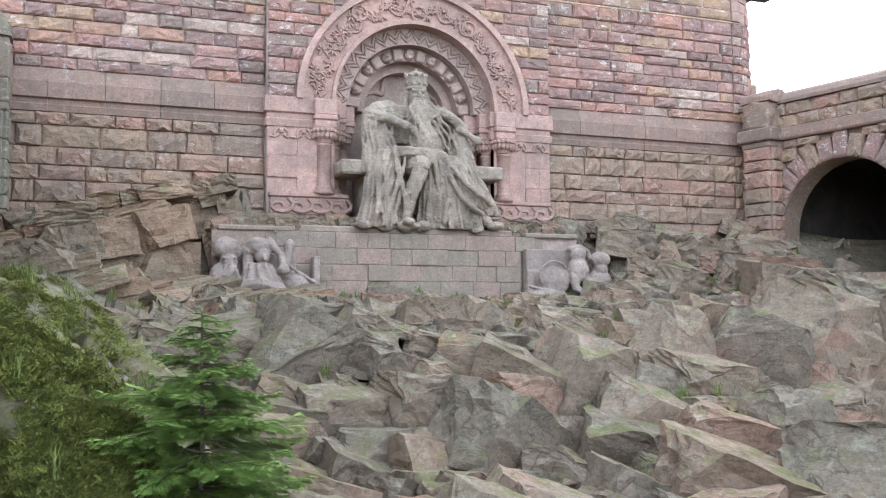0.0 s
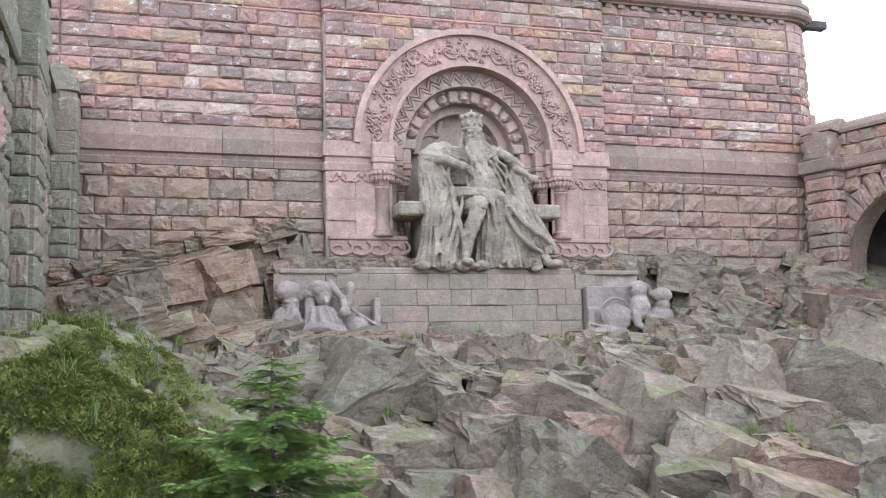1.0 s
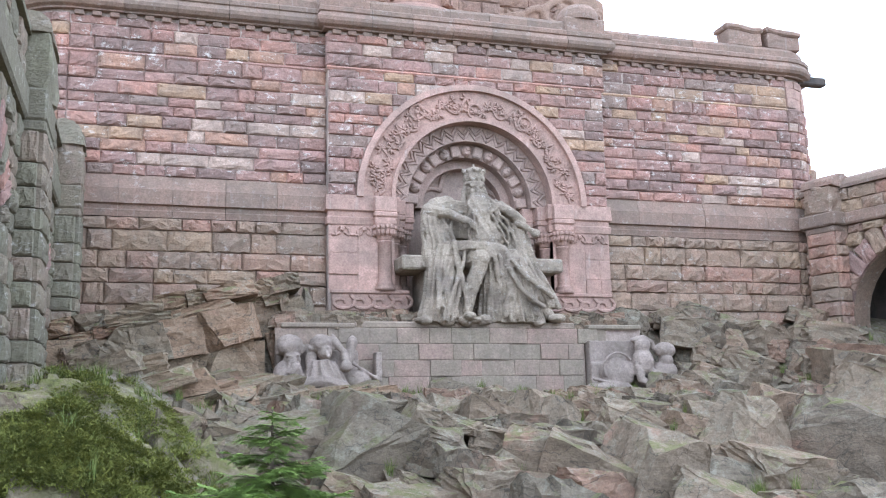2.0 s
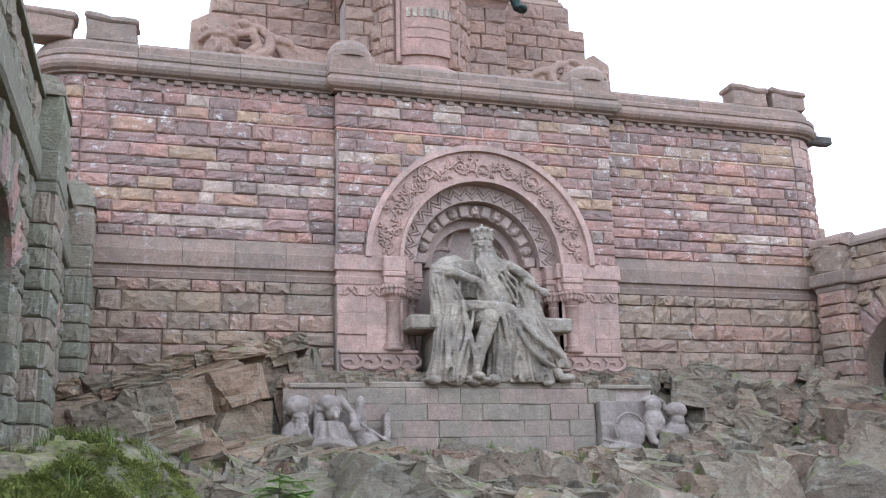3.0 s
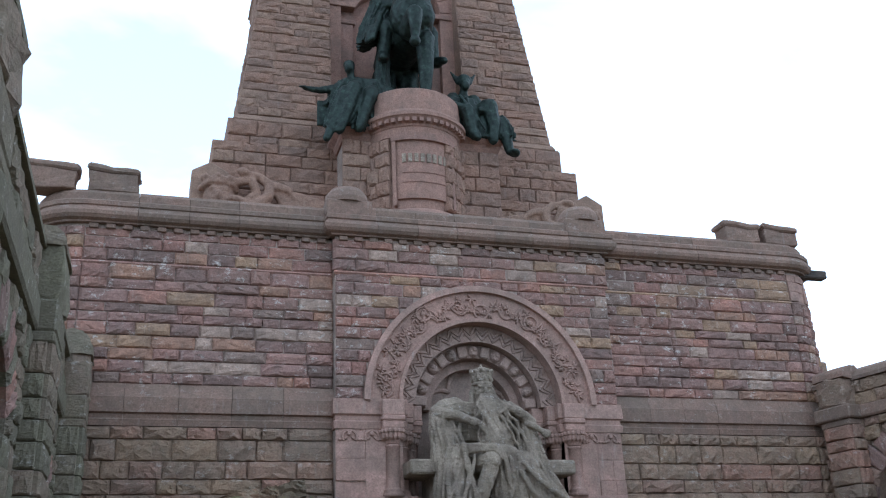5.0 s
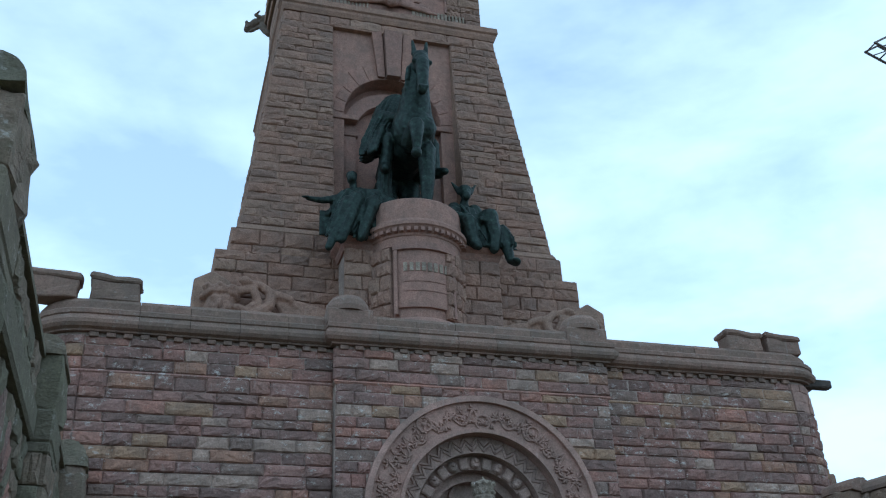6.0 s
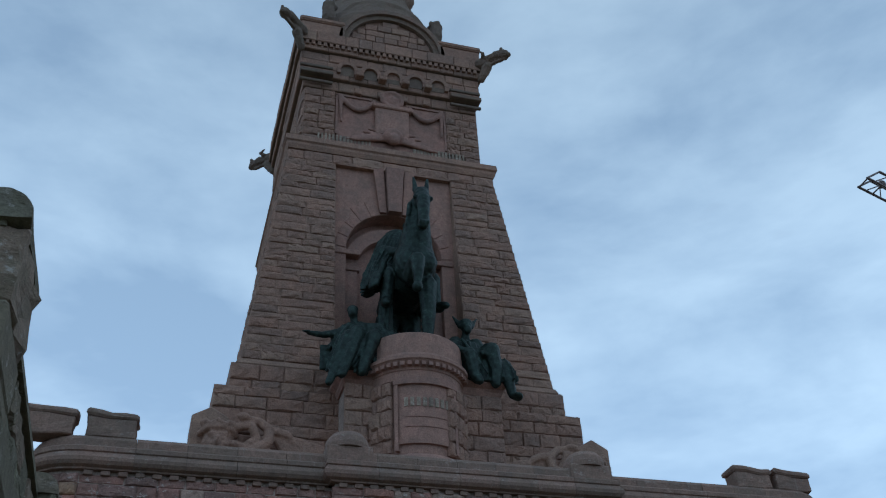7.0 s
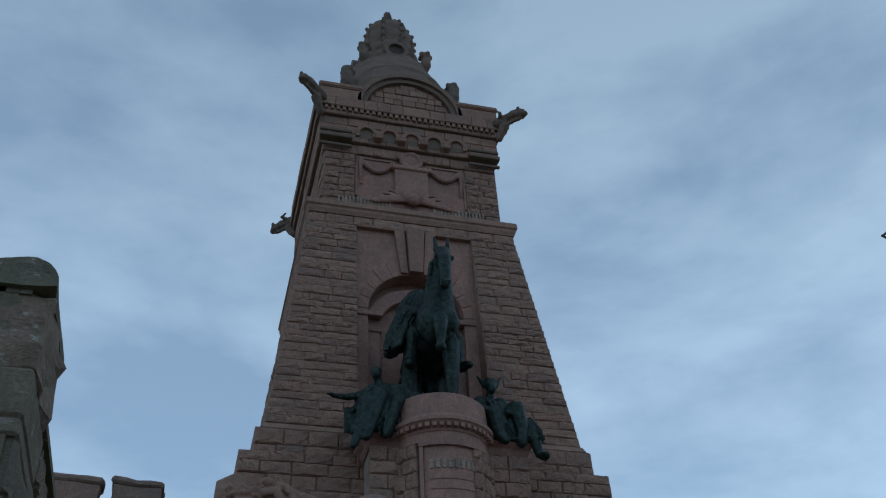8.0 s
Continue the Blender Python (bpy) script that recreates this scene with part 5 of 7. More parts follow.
def build_attic_relief():
    y = 50.3
    fr = bmesh.new()
    for x0, x1, z0, z1 in ((-4.1, -3.95, 48.2, 52.0), (3.95, 4.1, 48.2, 52.0), (-4.1, -1.5, 51.9, 52.05), (1.5, 4.1, 51.9, 52.05), (-4.0, 4.0, 47.2, 47.9)):
        box(fr, TX + x0, TX + x1, y - 0.12, y + 0.1, z0, z1)
    part("panel_frame", fr, M_PINKT, tower)
    bm = bmesh.new()
    box(bm, TX - 4.0, TX + 4.0, y - 0.02, y + 0.1, 47.6, 52.0)
    part("panel", bm, M_PINKT, tower)
    bm = bmesh.new()
    box(bm, TX - 1.25, TX + 1.25, y - 0.35, y + 0.1, 48.6, 51.2, 0.08)
    box(bm, TX - 1.5, TX + 1.5, y - 0.5, y + 0.1, 51.1, 51.5, 0.08)
    part("tablet", bm, M_PINKT, tower)
    # wreath and garlands
    bm = bmesh.new()
    for s in (-1, 1):
        chain(bm, [(TX + s * (1.3 + 2.5 * t), y - 0.2, 51.7 - 1.1 * math.sin(math.pi * t) + 0.1 * t) for t in [k / 8 for k in range(9)]], 0.2, 0.2, 6)
        chain(bm, [(TX + s * 3.8, y - 0.2, 51.7), (TX + s * 3.75, y - 0.2, 50.4), (TX + s * 3.7, y - 0.2, 49.3)], 0.17, 0.1, 6)
    ring = [(TX + 0.75 * math.cos(k * 0.524), y - 0.3, 52.1 + 0.75 * math.sin(k * 0.524)) for k in range(13)]
    chain(bm, ring, 0.2, 0.2, 6)
    blob(bm, (TX, y - 0.2, 52.1), (0.55, 0.25, 0.55))
    carve("garland", bm, M_PINKT, 0.1, 0.1, tower, "carved stone garland and wreath")
    # helmet and trophies at the foot of the tablet
    bm = bmesh.new()
    blob(bm, (TX, y - 0.45, 48.4), (0.75, 0.5, 0.75))
    blob(bm, (TX, y - 0.75, 47.9), (0.42, 0.35, 0.5))
    for s in (-1, 1):
        for k in range(5):
            chain(bm, [(TX + s * 0.5, y - 0.3, 48.1), (TX + s * (1.2 + 0.35 * k), y - 0.25, 48.9 - 0.28 * k), (TX + s * (1.7 + 0.4 * k), y - 0.2, 49.0 - 0.3 * k)], 0.16, 0.1, 6)
    carve("trophy", bm, M_PINKT, 0.1, 0.12, tower, "carved stone helmet and trophies")
    # inscription too weathered to read: upright bars
    rng = random.Random(4)
    for s in (-1, 1):
        n = 15
        for k in range(n):
            bm = bmesh.new()
            x = TX + s * (1.5 + 3.9 * (k + 0.5) / n)
            w = rng.uniform(0.05, 0.1)
            box(bm, x - w, x + w, y - 0.2, y + 0.05, 47.35, 47.95)
            part("inscription_bar", bm, M_STATUE, tower)


build_attic_relief()


def build_dome():
    cx, cy = TX, 57.0
    # gabled base with a round pediment
    bm = bmesh.new()
    arch_ring(bm, TX, 50.1, 55.0, 57.1, 0.02, 3.5, n=28)
    part("pediment", bm, M_TOWER, tower)
    bm = bmesh.new()
    arch_ring(bm, TX, 49.75, 55.0, 57.1, 3.4, 3.78, n=28)
    part("pediment_rim", bm, M_CROWN, tower)
    bm = bmesh.new()
    arch_ring(bm, TX, 49.5, 55.0, 57.1, 3.78, 4.15, n=28)
    part("pediment_rim", bm, M_CROWN, tower)
    rng = random.Random(77)
    for r in range(5):
        z = 57.35 + r * 0.62
        w = math.sqrt(max(0.0, 3.4 ** 2 - (z + 0.6 - 57.1) ** 2))
        u = -w
        while u < w - 0.05:
            d = min(rng.uniform(0.6, 1.5), w - u)
            bm = bmesh.new()
            box(bm, TX + u + 0.015, TX + u + d - 0.015, 49.92 + rng.uniform(-0.05, 0.05), 50.3, z + 0.015, z + 0.605, 0.05)
            part("pediment_block", bm, M_TOWER, tower)
            u += d
    # corner ornaments on the shoulders of the dome
    for d, z, w, hh in ((4.45, 62.6, 0.62, 1.5), (2.75, 68.4, 0.5, 1.4)):
        for sx in (-1, 1):
            for sy in (-1, 1):
                bm = bmesh.new()
                x, y = cx + sx * d, cy + sy * d
                chain(bm, [(x - sx * 0.8, y - sy * 0.8, z - 0.9), (x, y, z), (x + sx * 0.1, y + sy * 0.1, z + hh)], w * 1.15, w * 0.8, 8)
                for k in range(5):
                    q = k * 1.257
                    blob(bm, (x + 0.45 * math.cos(q), y + 0.45 * math.sin(q), z + hh - 0.1), (0.28, 0.28, 0.34), sub=1)
                carve("acroterion", bm, M_CROWN, 0.11, 0.12, tower)
    bm = bmesh.new()
    lathe(bm, [(6.1, 57.2), (6.1, 60.6), (5.8, 62.6), (5.2, 64.6), (5.2, 65.0), (4.5, 66.4), (3.95, 67.8), (3.9, 68.1), (2.95, 68.6), (2.75, 70.2), (2.9, 70.7), (2.4, 71.2), (2.4, 71.7), (2.2, 72.1), (2.25, 73.4), (2.2, 74.5), (1.9, 75.4), (1.3, 76.1), (0.7, 76.4), (0.01, 76.6)], cx, cy, 56)
    bmesh.ops.subdivide_edges(bm, edges=[e for e in bm.edges if abs(e.verts[0].co.z - e.verts[1].co.z) > 0.9], cuts=3)
    for v in bm.verts:
        v.co += 0.16 * noise.noise_vector(v.co * 1.1) + 0.06 * noise.noise_vector(v.co * 3.5)
    part("dome", bm, M_CROWN, tower, "dark weathered stone crown dome")
    for k in range(8):
        a = k * math.pi / 4 + math.pi / 8
        bm = bmesh.new()
        chain(bm, [(cx + r * math.cos(a), cy + r * math.sin(a), z) for r, z in ((2.2, 71.8), (2.3, 73.0), (2.15, 74.4), (1.6, 75.7), (0.7, 76.4))], 0.24, 0.2, 6)
        for j in range(5):
            r, z = ((2.45, 72.6), (2.5, 73.5), (2.3, 74.6), (1.9, 75.5), (1.2, 76.3))[j]
            blob(bm, (cx + r * math.cos(a), cy + r * math.sin(a), z), (0.24, 0.24, 0.26), sub=1)
        carve("crown_arch", bm, M_CROWN, 0.09, 0.1, tower)
    # round lights on four sides of the dome
    for k in range(4):
        a2 = k * math.pi / 2
        q = pose(cx + 2.9 * math.cos(a2), cy + 2.9 * math.sin(a2), 69.3, 0, 0, math.degrees(a2) + 90)
        bm = bmesh.new()
        arch_ring(bm, 0, -0.55, 0.9, 0, 0.72, 1.12, 0, 360, 20, m=q)
        part("round_window", bm, M_CROWN, tower)
        # a near-black disc stands in for the shade inside the window
        bm = bmesh.new()
        arch_ring(bm, 0, -0.25, 0.9, 0, 0.01, 0.74, 0, 360, 20, m=q)
        part("opening", bm, M_DARK, tower)
    for z, rr in ((76.9, 0.58), (77.7, 0.4), (78.3, 0.22)):
        bm = bmesh.new()
        blob(bm, (cx, cy, z), (rr, rr, 0.5))
        for k in range(6):
            a = k * 1.047
            blob(bm, (cx + rr * math.cos(a), cy + rr * math.sin(a), z + 0.15), (0.16, 0.16, 0.3), sub=1)
        part("finial", bm, M_CROWN, tower)


build_dome()


# ---------- rounded pedestal with its flanks ----------
def build_pedestal():
    ped = empty("pedestal", "rounded red sandstone pedestal with a carved inscription panel", "pedestal")
    cx, cy, r = 12.98, 46.55, 2.7
    bm = bmesh.new()
    lathe(bm, [(r + 0.5, 16.9), (r + 0.45, 21.3), (r + 0.15, 21.6), (r - 0.14, 21.8), (r - 0.14, 25.9), (r, 25.95), (r, 26.45), (r + 0.06, 26.5), (r + 0.06, 26.62), (r + 0.34, 26.95), (r + 0.42, 27.0), (r + 0.42, 27.2), (r + 0.2, 27.32), (r + 0.12, 27.5), (r + 0.1, 28.7), (r + 0.02, 28.78), (r - 0.1, 28.8), (0.01, 28.82)], cx, cy, 48)
    part("drum", bm, M_PINKT, ped)
    for k in range(26):
        a = radians(175 + 190 * (k + 0.5) / 26)
        bm = bmesh.new()
        box(bm, -0.11, 0.11, -0.12, 0.12, 26.64, 26.86)
        bmesh.ops.transform(bm, matrix=pose(cx + (r + 0.22) * math.cos(a), cy + (r + 0.22) * math.sin(a), 0, 0, 0, math.degrees(a) + 90), verts=bm.verts[:])
        part("dentil", bm, M_PINKT, ped)
    # rough blocks round the drum beside the panel
    rng = random.Random(9)
    at = corner_frame(cx, cy, r, 180)
    masonry(ped, S_TOWER, at, [(21.8, 22.6), (22.6, 23.4), (23.4, 24.3), (24.3, 25.1), (25.1, 25.9)], lambda z: [(0.2, 2.35), (5.4, 7.4)], 0.75, 0.25, 41)
    # panel
    for name, r0, r1, a0, a1, z0, z1, mt in (("panel", r - 0.05, r + 0.02, 238, 303, 22.3, 25.6, M_PINKT), ("panel_frame", r, r + 0.16, 234, 238, 21.9, 26.0, M_PINKT), ("panel_frame", r, r + 0.16, 303, 307, 21.9, 26.0, M_PINKT), ("panel_frame", r, r + 0.2, 233, 308, 25.6, 26.0, M_PINKT)):
        bm = bmesh.new()
        lathe(bm, [(r0 - 0.2, z0), (r1, z0), (r1, z1), (r0 - 0.2, z1)], cx, cy, 16, a0, a1)
        part(name, bm, mt, ped)
    # raised name, drawn as plain bars
    for k in range(8):
        a = radians(243 + 55 * (k + 0.5) / 8)
        bm = bmesh.new()
        box(bm, -0.1, 0.1, -0.06, 0.05, 24.35, 24.85)
        bmesh.ops.transform(bm, matrix=pose(cx + (r + 0.02) * math.cos(a), cy + (r + 0.02) * math.sin(a), 0, 0, 0, math.degrees(a) + 90), verts=bm.verts[:])
        part("inscription_bar", bm, M_STATUE, ped)
    for z in (23.2, 23.75):
        bm = bmesh.new()
        lathe(bm, [(r, z), (r + 0.06, z), (r + 0.06, z + 0.06), (r, z + 0.06)], cx, cy, 12, 245, 296)
        part("inscription_bar", bm, M_PINKT, ped)
    # flanks
    for x0, x1 in ((8.95, 10.9), (15.0, 17.75)):
        bm = bmesh.new()
        box(bm, x0 + 0.1, x1 - 0.1, 45.75, 48.4, 16.9, 26.2)
        part("flank", bm, M_MORTAR, ped)
        bm = bmesh.new()
        sweep(bm, [(-0.4, 26.2), (0.0, 26.2), (0.1, 26.4), (0.12, 26.6), (0.38, 26.85), (0.38, 27.05), (0.2, 27.1), (-0.4, 27.1)], [(x0, 48.4, -1, 0), (x0, 45.6, -1, -1), (x1, 45.6, 1, -1), (x1, 48.4, 1, 0)])
        box(bm, x0 - 0.2, x1 + 0.2, 45.5, 48.4, 26.7, 27.08)
        part("flank_cornice", bm, M_PINKT, ped)
        masonry(ped, S_TOWER, facing_south(45.75), course_list(17.5, 26.2, 0.8, 4, 0.1), lambda z: [(x0, x1)], 1.3, 0.2, 51)
    return ped


build_pedestal()


# ---------- relief heads with serpents on the tower's foot ----------
def build_relief_head(side):
    bm = bmesh.new()
    X0, Y0, Z0 = (2.3, 46.9, 21.6) if side < 0 else (23.6, 46.9, 21.4)

    def P(x, y, z):
        return (X0 - side * x, Y0 + y, Z0 + z)
    box(bm, *sorted((X0 - side * -0.9, X0 - side * 7.0)), Y0 + 0.3, Y0 + 0.8, Z0 - 4, Z0 - 0.4)
    blob(bm, P(0.6, 0, 1.3), (1.15, 0.95, 1.4))
    blob(bm, P(0.5, -0.85, 1.25), (0.2, 0.3, 0.42))
    limb(bm, P(0.0, -0.75, 1.75), P(1.1, -0.75, 1.8), 0.18, 0.18)
    limb(bm, P(-0.05, -0.7, 0.7), P(1.1, -0.7, 0.65), 0.22, 0.22)
    for k in range(11):
        chain(bm, [P(-0.35 + 0.2 * k, -0.75 + 0.2 * abs(k - 5) / 5, 0.75), P(-0.5 + 0.24 * k, -0.6, 0.1), P(-0.6 + 0.26 * k, -0.35, -0.7)], 0.13, 0.09, 6)
    for q in (0.15, 0.95):
        blob(bm, P(q, -0.8, 1.5), (0.17, 0.12, 0.1))
        blob(bm, P(q, -0.7, 1.1), (0.25, 0.2, 0.22))
    chain(bm, [P(-0.7, -0.2, 2.0), P(-0.2, -0.7, 2.25), P(0.6, -0.85, 2.3), P(1.4, -0.6, 2.25), P(1.8, -0.2, 2.0)], 0.22, 0.22, 8)
    for k in range(10):
        blob(bm, P(-0.6 + 0.26 * k, -0.6 - 0.3 * math.sin(k / 9 * 3.14), 2.6 + 0.12 * math.sin(k * 1.9)), (0.16, 0.16, 0.24))
    blob(bm, P(0.6, 0.2, 2.7), (1.0, 0.7, 0.5))
    c = Vector(P(-0.1, 0, 0.2))
    bmesh.ops.transform(bm, matrix=Matrix.Translation(c) @ Matrix.Diagonal((0.74, 0.9, 0.74, 1)) @ Matrix.Translation(-c), verts=[v for v in bm.verts if v.co.z > Z0 - 0.9])
    chain(bm, [P(1.2, -0.4, 0.5), P(2.4, -0.6, 0.7), P(2.9, -0.6, 1.2), P(2.9, -0.5, 1.9), P(2.4, -0.5, 2.3), P(1.8, -0.6, 2.35)], 0.34, 0.22)
    blob(bm, P(1.6, -0.7, 2.4), (0.42, 0.3, 0.24), (0, 15, 0))
    chain(bm, [P(2.4, -0.3, 0.1), P(2.9, -0.5, 0.5), P(3.5, -0.5, 0.4), P(3.9, -0.5, -0.1), P(4.5, -0.5, -0.2), P(5.0, -0.5, 0.3), P(5.6, -0.4, 0.5), P(6.2, -0.4, 0.1), P(6.7, -0.3, 0.3)], 0.36, 0.22)
    for k in range(9):
        blob(bm, P(1.5 + 0.55 * k, -0.15, 0.35 + 0.35 * math.sin(k * 2.1)), (0.42, 0.3, 0.26), (0, 25 * math.sin(k * 1.7), 0))
    chain(bm, [P(1.3, -0.5, 1.9), P(2.0, -0.65, 2.0), P(2.3, -0.6, 1.3), P(1.7, -0.6, 0.8), P(1.1, -0.7, 0.9)], 0.24, 0.2)
    chain(bm, [P(3.2, -0.4, 1.9), P(3.9, -0.5, 1.7), P(4.3, -0.45, 1.2)], 0.26, 0.14)
    for k in range(6):
        chain(bm, [P(3.2 + 0.1 * k, -0.25, 1.6 - 0.15 * k), P(4.4 + 0.1 * k, -0.4, 1.5 - 0.22 * k), P(6.0, -0.2, 1.2 - 0.2 * k)], 0.2, 0.12, 6)
    chain(bm, [P(5.0, -0.4, -0.3), P(5.5, -0.6, 0.1), P(6.1, -0.5, -0.2), P(5.7, -0.5, -0.6)], 0.22, 0.18)
    ob = carve("serpent_relief", bm, M_TOWER, 0.07, 0.1, None)
    tagged(ob, "weathered sandstone relief of a giant head wound with serpents", "relief", group="corner reliefs")
    # gabled block behind the head
    bm = bmesh.new()
    x0, x1 = sorted((X0 + side * 1.0, X0 - side * 0.9))
    prof = [(x0, 21.0), (x1, 21.0), (x1, 24.3), ((x0 + x1) / 2, 24.85), (x0, 24.3)]
    ends = [[bm.verts.new((x, y, z)) for x, z in prof] for y in (47.0, 49.5)]
    for k in range(5):
        bm.faces.new((ends[0][k], ends[0][(k + 1) % 5], ends[1][(k + 1) % 5], ends[1][k]))
    bm.faces.new(ends[0][::-1])
    bm.faces.new(ends[1])
    bmesh.ops.recalc_face_normals(bm, faces=bm.faces[:])
    bmesh.ops.bevel(bm, geom=bm.edges[:], offset=0.06, segments=1, affect="EDGES")
    part("corner_block", bm, M_TOWER, tower)


build_relief_head(-1)
build_relief_head(1)


# ---------- bronze ----------
def build_rider():
    bm = bmesh.new()
    X0, Y0, Z0 = 13.05, 46.3, 28.75

    def P(x, y, z):
        return (X0 + x, Y0 + y, Z0 + z)

    def L(p, q, a, b):
        limb(bm, P(*p), P(*q), a, b, 12)

    def B(c, r, rot=(0, 0, 0)):
        blob(bm, P(*c), r, rot)
    # horse: barrel, chest, rump
    B((0, 1.6, 5.3), (1.3, 2.8, 1.3), (8, 0, 0))
    B((0.02, -0.6, 5.9), (1.38, 1.2, 1.6))
    B((0, 3.6, 5.2), (1.35, 1.3, 1.45))
    for s in (-1, 1):
        B((0.05 + s * 0.55, -1.25, 5.7), (0.55, 0.5, 0.8))
    # neck and head, the head held in and down
    chain(bm, [P(0.05, -0.6, 6.6), P(0.05, -1.0, 7.7), P(0.12, -1.3, 8.9), P(0.2, -1.5, 10.0)], 1.12, 0.5, 14)
    chain(bm, [P(0.2, -1.85, 10.3), P(0.17, -2.3, 9.5), P(0.1, -2.55, 8.4), P(0.05, -2.6, 7.5)], 0.5, 0.3, 12)
    B((0.02, -2.65, 7.3), (0.34, 0.32, 0.36))
    B((0.17, -2.1, 9.4), (0.5, 0.5, 0.65))
    for s in (-1, 1):
        L((0.2 + s * 0.34, -1.8, 10.5), (0.2 + s * 0.44, -1.8, 11.5), 0.2, 0.09)
        B((0.17 + s * 0.5, -2.3, 9.6), (0.14, 0.2, 0.16))
        B((0.03 + s * 0.22, -2.9, 7.35), (0.1, 0.12, 0.12))
    # mane
    for k in range(9):
        t = k / 8
        chain(bm, [P(0.0 - 0.1 * t, -0.7 - 0.9 * t, 7.0 + 2.9 * t), P(-0.5, -0.9 - 0.8 * t, 6.7 + 2.7 * t), P(-0.62, -1.0 - 0.7 * t, 6.2 + 2.4 * t)], 0.22, 0.14, 6)
    # legs: one foreleg raised
    chain(bm, [P(-0.3, -0.9, 4.6), P(-0.28, -2.2, 5.1), P(-0.32, -2.35, 4.1), P(-0.35, -2.3, 3.3)], 0.62, 0.22, 10)
    B((-0.28, -2.3, 5.0), (0.34, 0.34, 0.36))
    B((-0.35, -2.3, 3.1), (0.32, 0.34, 0.32))
    chain(bm, [P(0.7, -0.7, 4.5), P(0.65, -0.9, 2.7), P(0.6, -0.85, 1.2), P(0.58, -0.95, 0.35)], 0.6, 0.24, 10)
    B((0.58, -1.0, 0.22), (0.34, 0.4, 0.24))
    for s in (-0.75, 0.7):
        chain(bm, [P(s, 3.4, 4.2), P(s, 2.9, 2.7), P(s, 3.7, 1.6), P(s, 3.4, 0.3)], 0.75, 0.26, 10)
        B((s, 3.3, 0.2), (0.34, 0.42, 0.22))
    chain(bm, [P(0, 4.6, 5.6), P(-0.3, 5.4, 4.6), P(-0.4, 5.3, 2.2)], 0.35, 0.3, 8)
    # rider with cloak
    B((-0.2, 1.3, 8.0), (1.0, 0.7, 1.45))
    B((0.3, 1.2, 9.7), (0.42, 0.45, 0.5))
    B((0.3, 1.2, 10.05), (0.5, 0.52, 0.3))
    L((0.3, 1.2, 10.2), (0.3, 1.2, 10.7), 0.14, 0.04)
    chain(bm, [P(-0.95, 1.2, 9.0), P(-1.75, 0.9, 7.6), P(-0.9, 0.0, 7.0)], 0.42, 0.28)
    chain(bm, [P(0.6, 1.2, 8.9), P(1.15, 0.9, 7.2), P(0.6, 0.0, 6.9)], 0.35, 0.25)
    for s in (-1, 1):
        chain(bm, [P(s * 0.7, 1.3, 6.5), P(s * 1.35, 0.2, 5.5), P(s * 1.5, 0.4, 3.6), P(s * 1.65, -0.2, 3.2)], 0.55, 0.26)
    drape(bm, lerp_rings([(P(-0.55, 1.2, 9.3), 0.5, 0.5), (P(-0.85, 1.2, 8.4), 0.9, 0.7), (P(-1.35, 1.2, 7.0), 0.8, 0.9), (P(-1.95, 1.2, 5.8), 0.62, 0.9), (P(-2.35, 1.1, 4.7), 0.36, 0.8)], 24), 9, 0.24, 11)
    drape(bm, lerp_rings([(P(0.4, 1.5, 8.2), 0.5, 0.5), (P(0.8, 1.7, 7.0), 0.7, 0.9), (P(1.1, 1.8, 5.6), 0.5, 1.2), (P(1.2, 1.8, 4.4), 0.4, 1.3)], 14), 6, 0.15, 12)
    # hanging cloth at the flank, down to the pedestal
    drape(bm, lerp_rings([(P(-1.35, 0.9, 5.0), 0.3, 0.5), (P(-1.45, 1.0, 2.5), 0.35, 0.5), (P(-1.45, 1.1, 0.05), 0.45, 0.55)], 12), 4, 0.14, 13)
    # quiver and pouch at the saddle
    chain(bm, [P(-2.1, 0.2, 5.3), P(-2.5, 0.1, 4.3)], 0.26, 0.2)
    chain(bm, [P(-1.7, 0.0, 6.2), P(-2.2, -0.1, 4.4)], 0.2, 0.16)
    chain(bm, [P(1.6, -0.1, 3.5), P(1.85, -0.6, 3.2)], 0.22, 0.24)
    B((0.1, 1.6, 0.02), (2.1, 2.6, 0.12))
    ob = carve("equestrian_statue", bm, M_BRONZE, 0.07, 0.06)
    return tagged(ob, "green-black bronze rider on a horse with one raised foreleg", "statue")


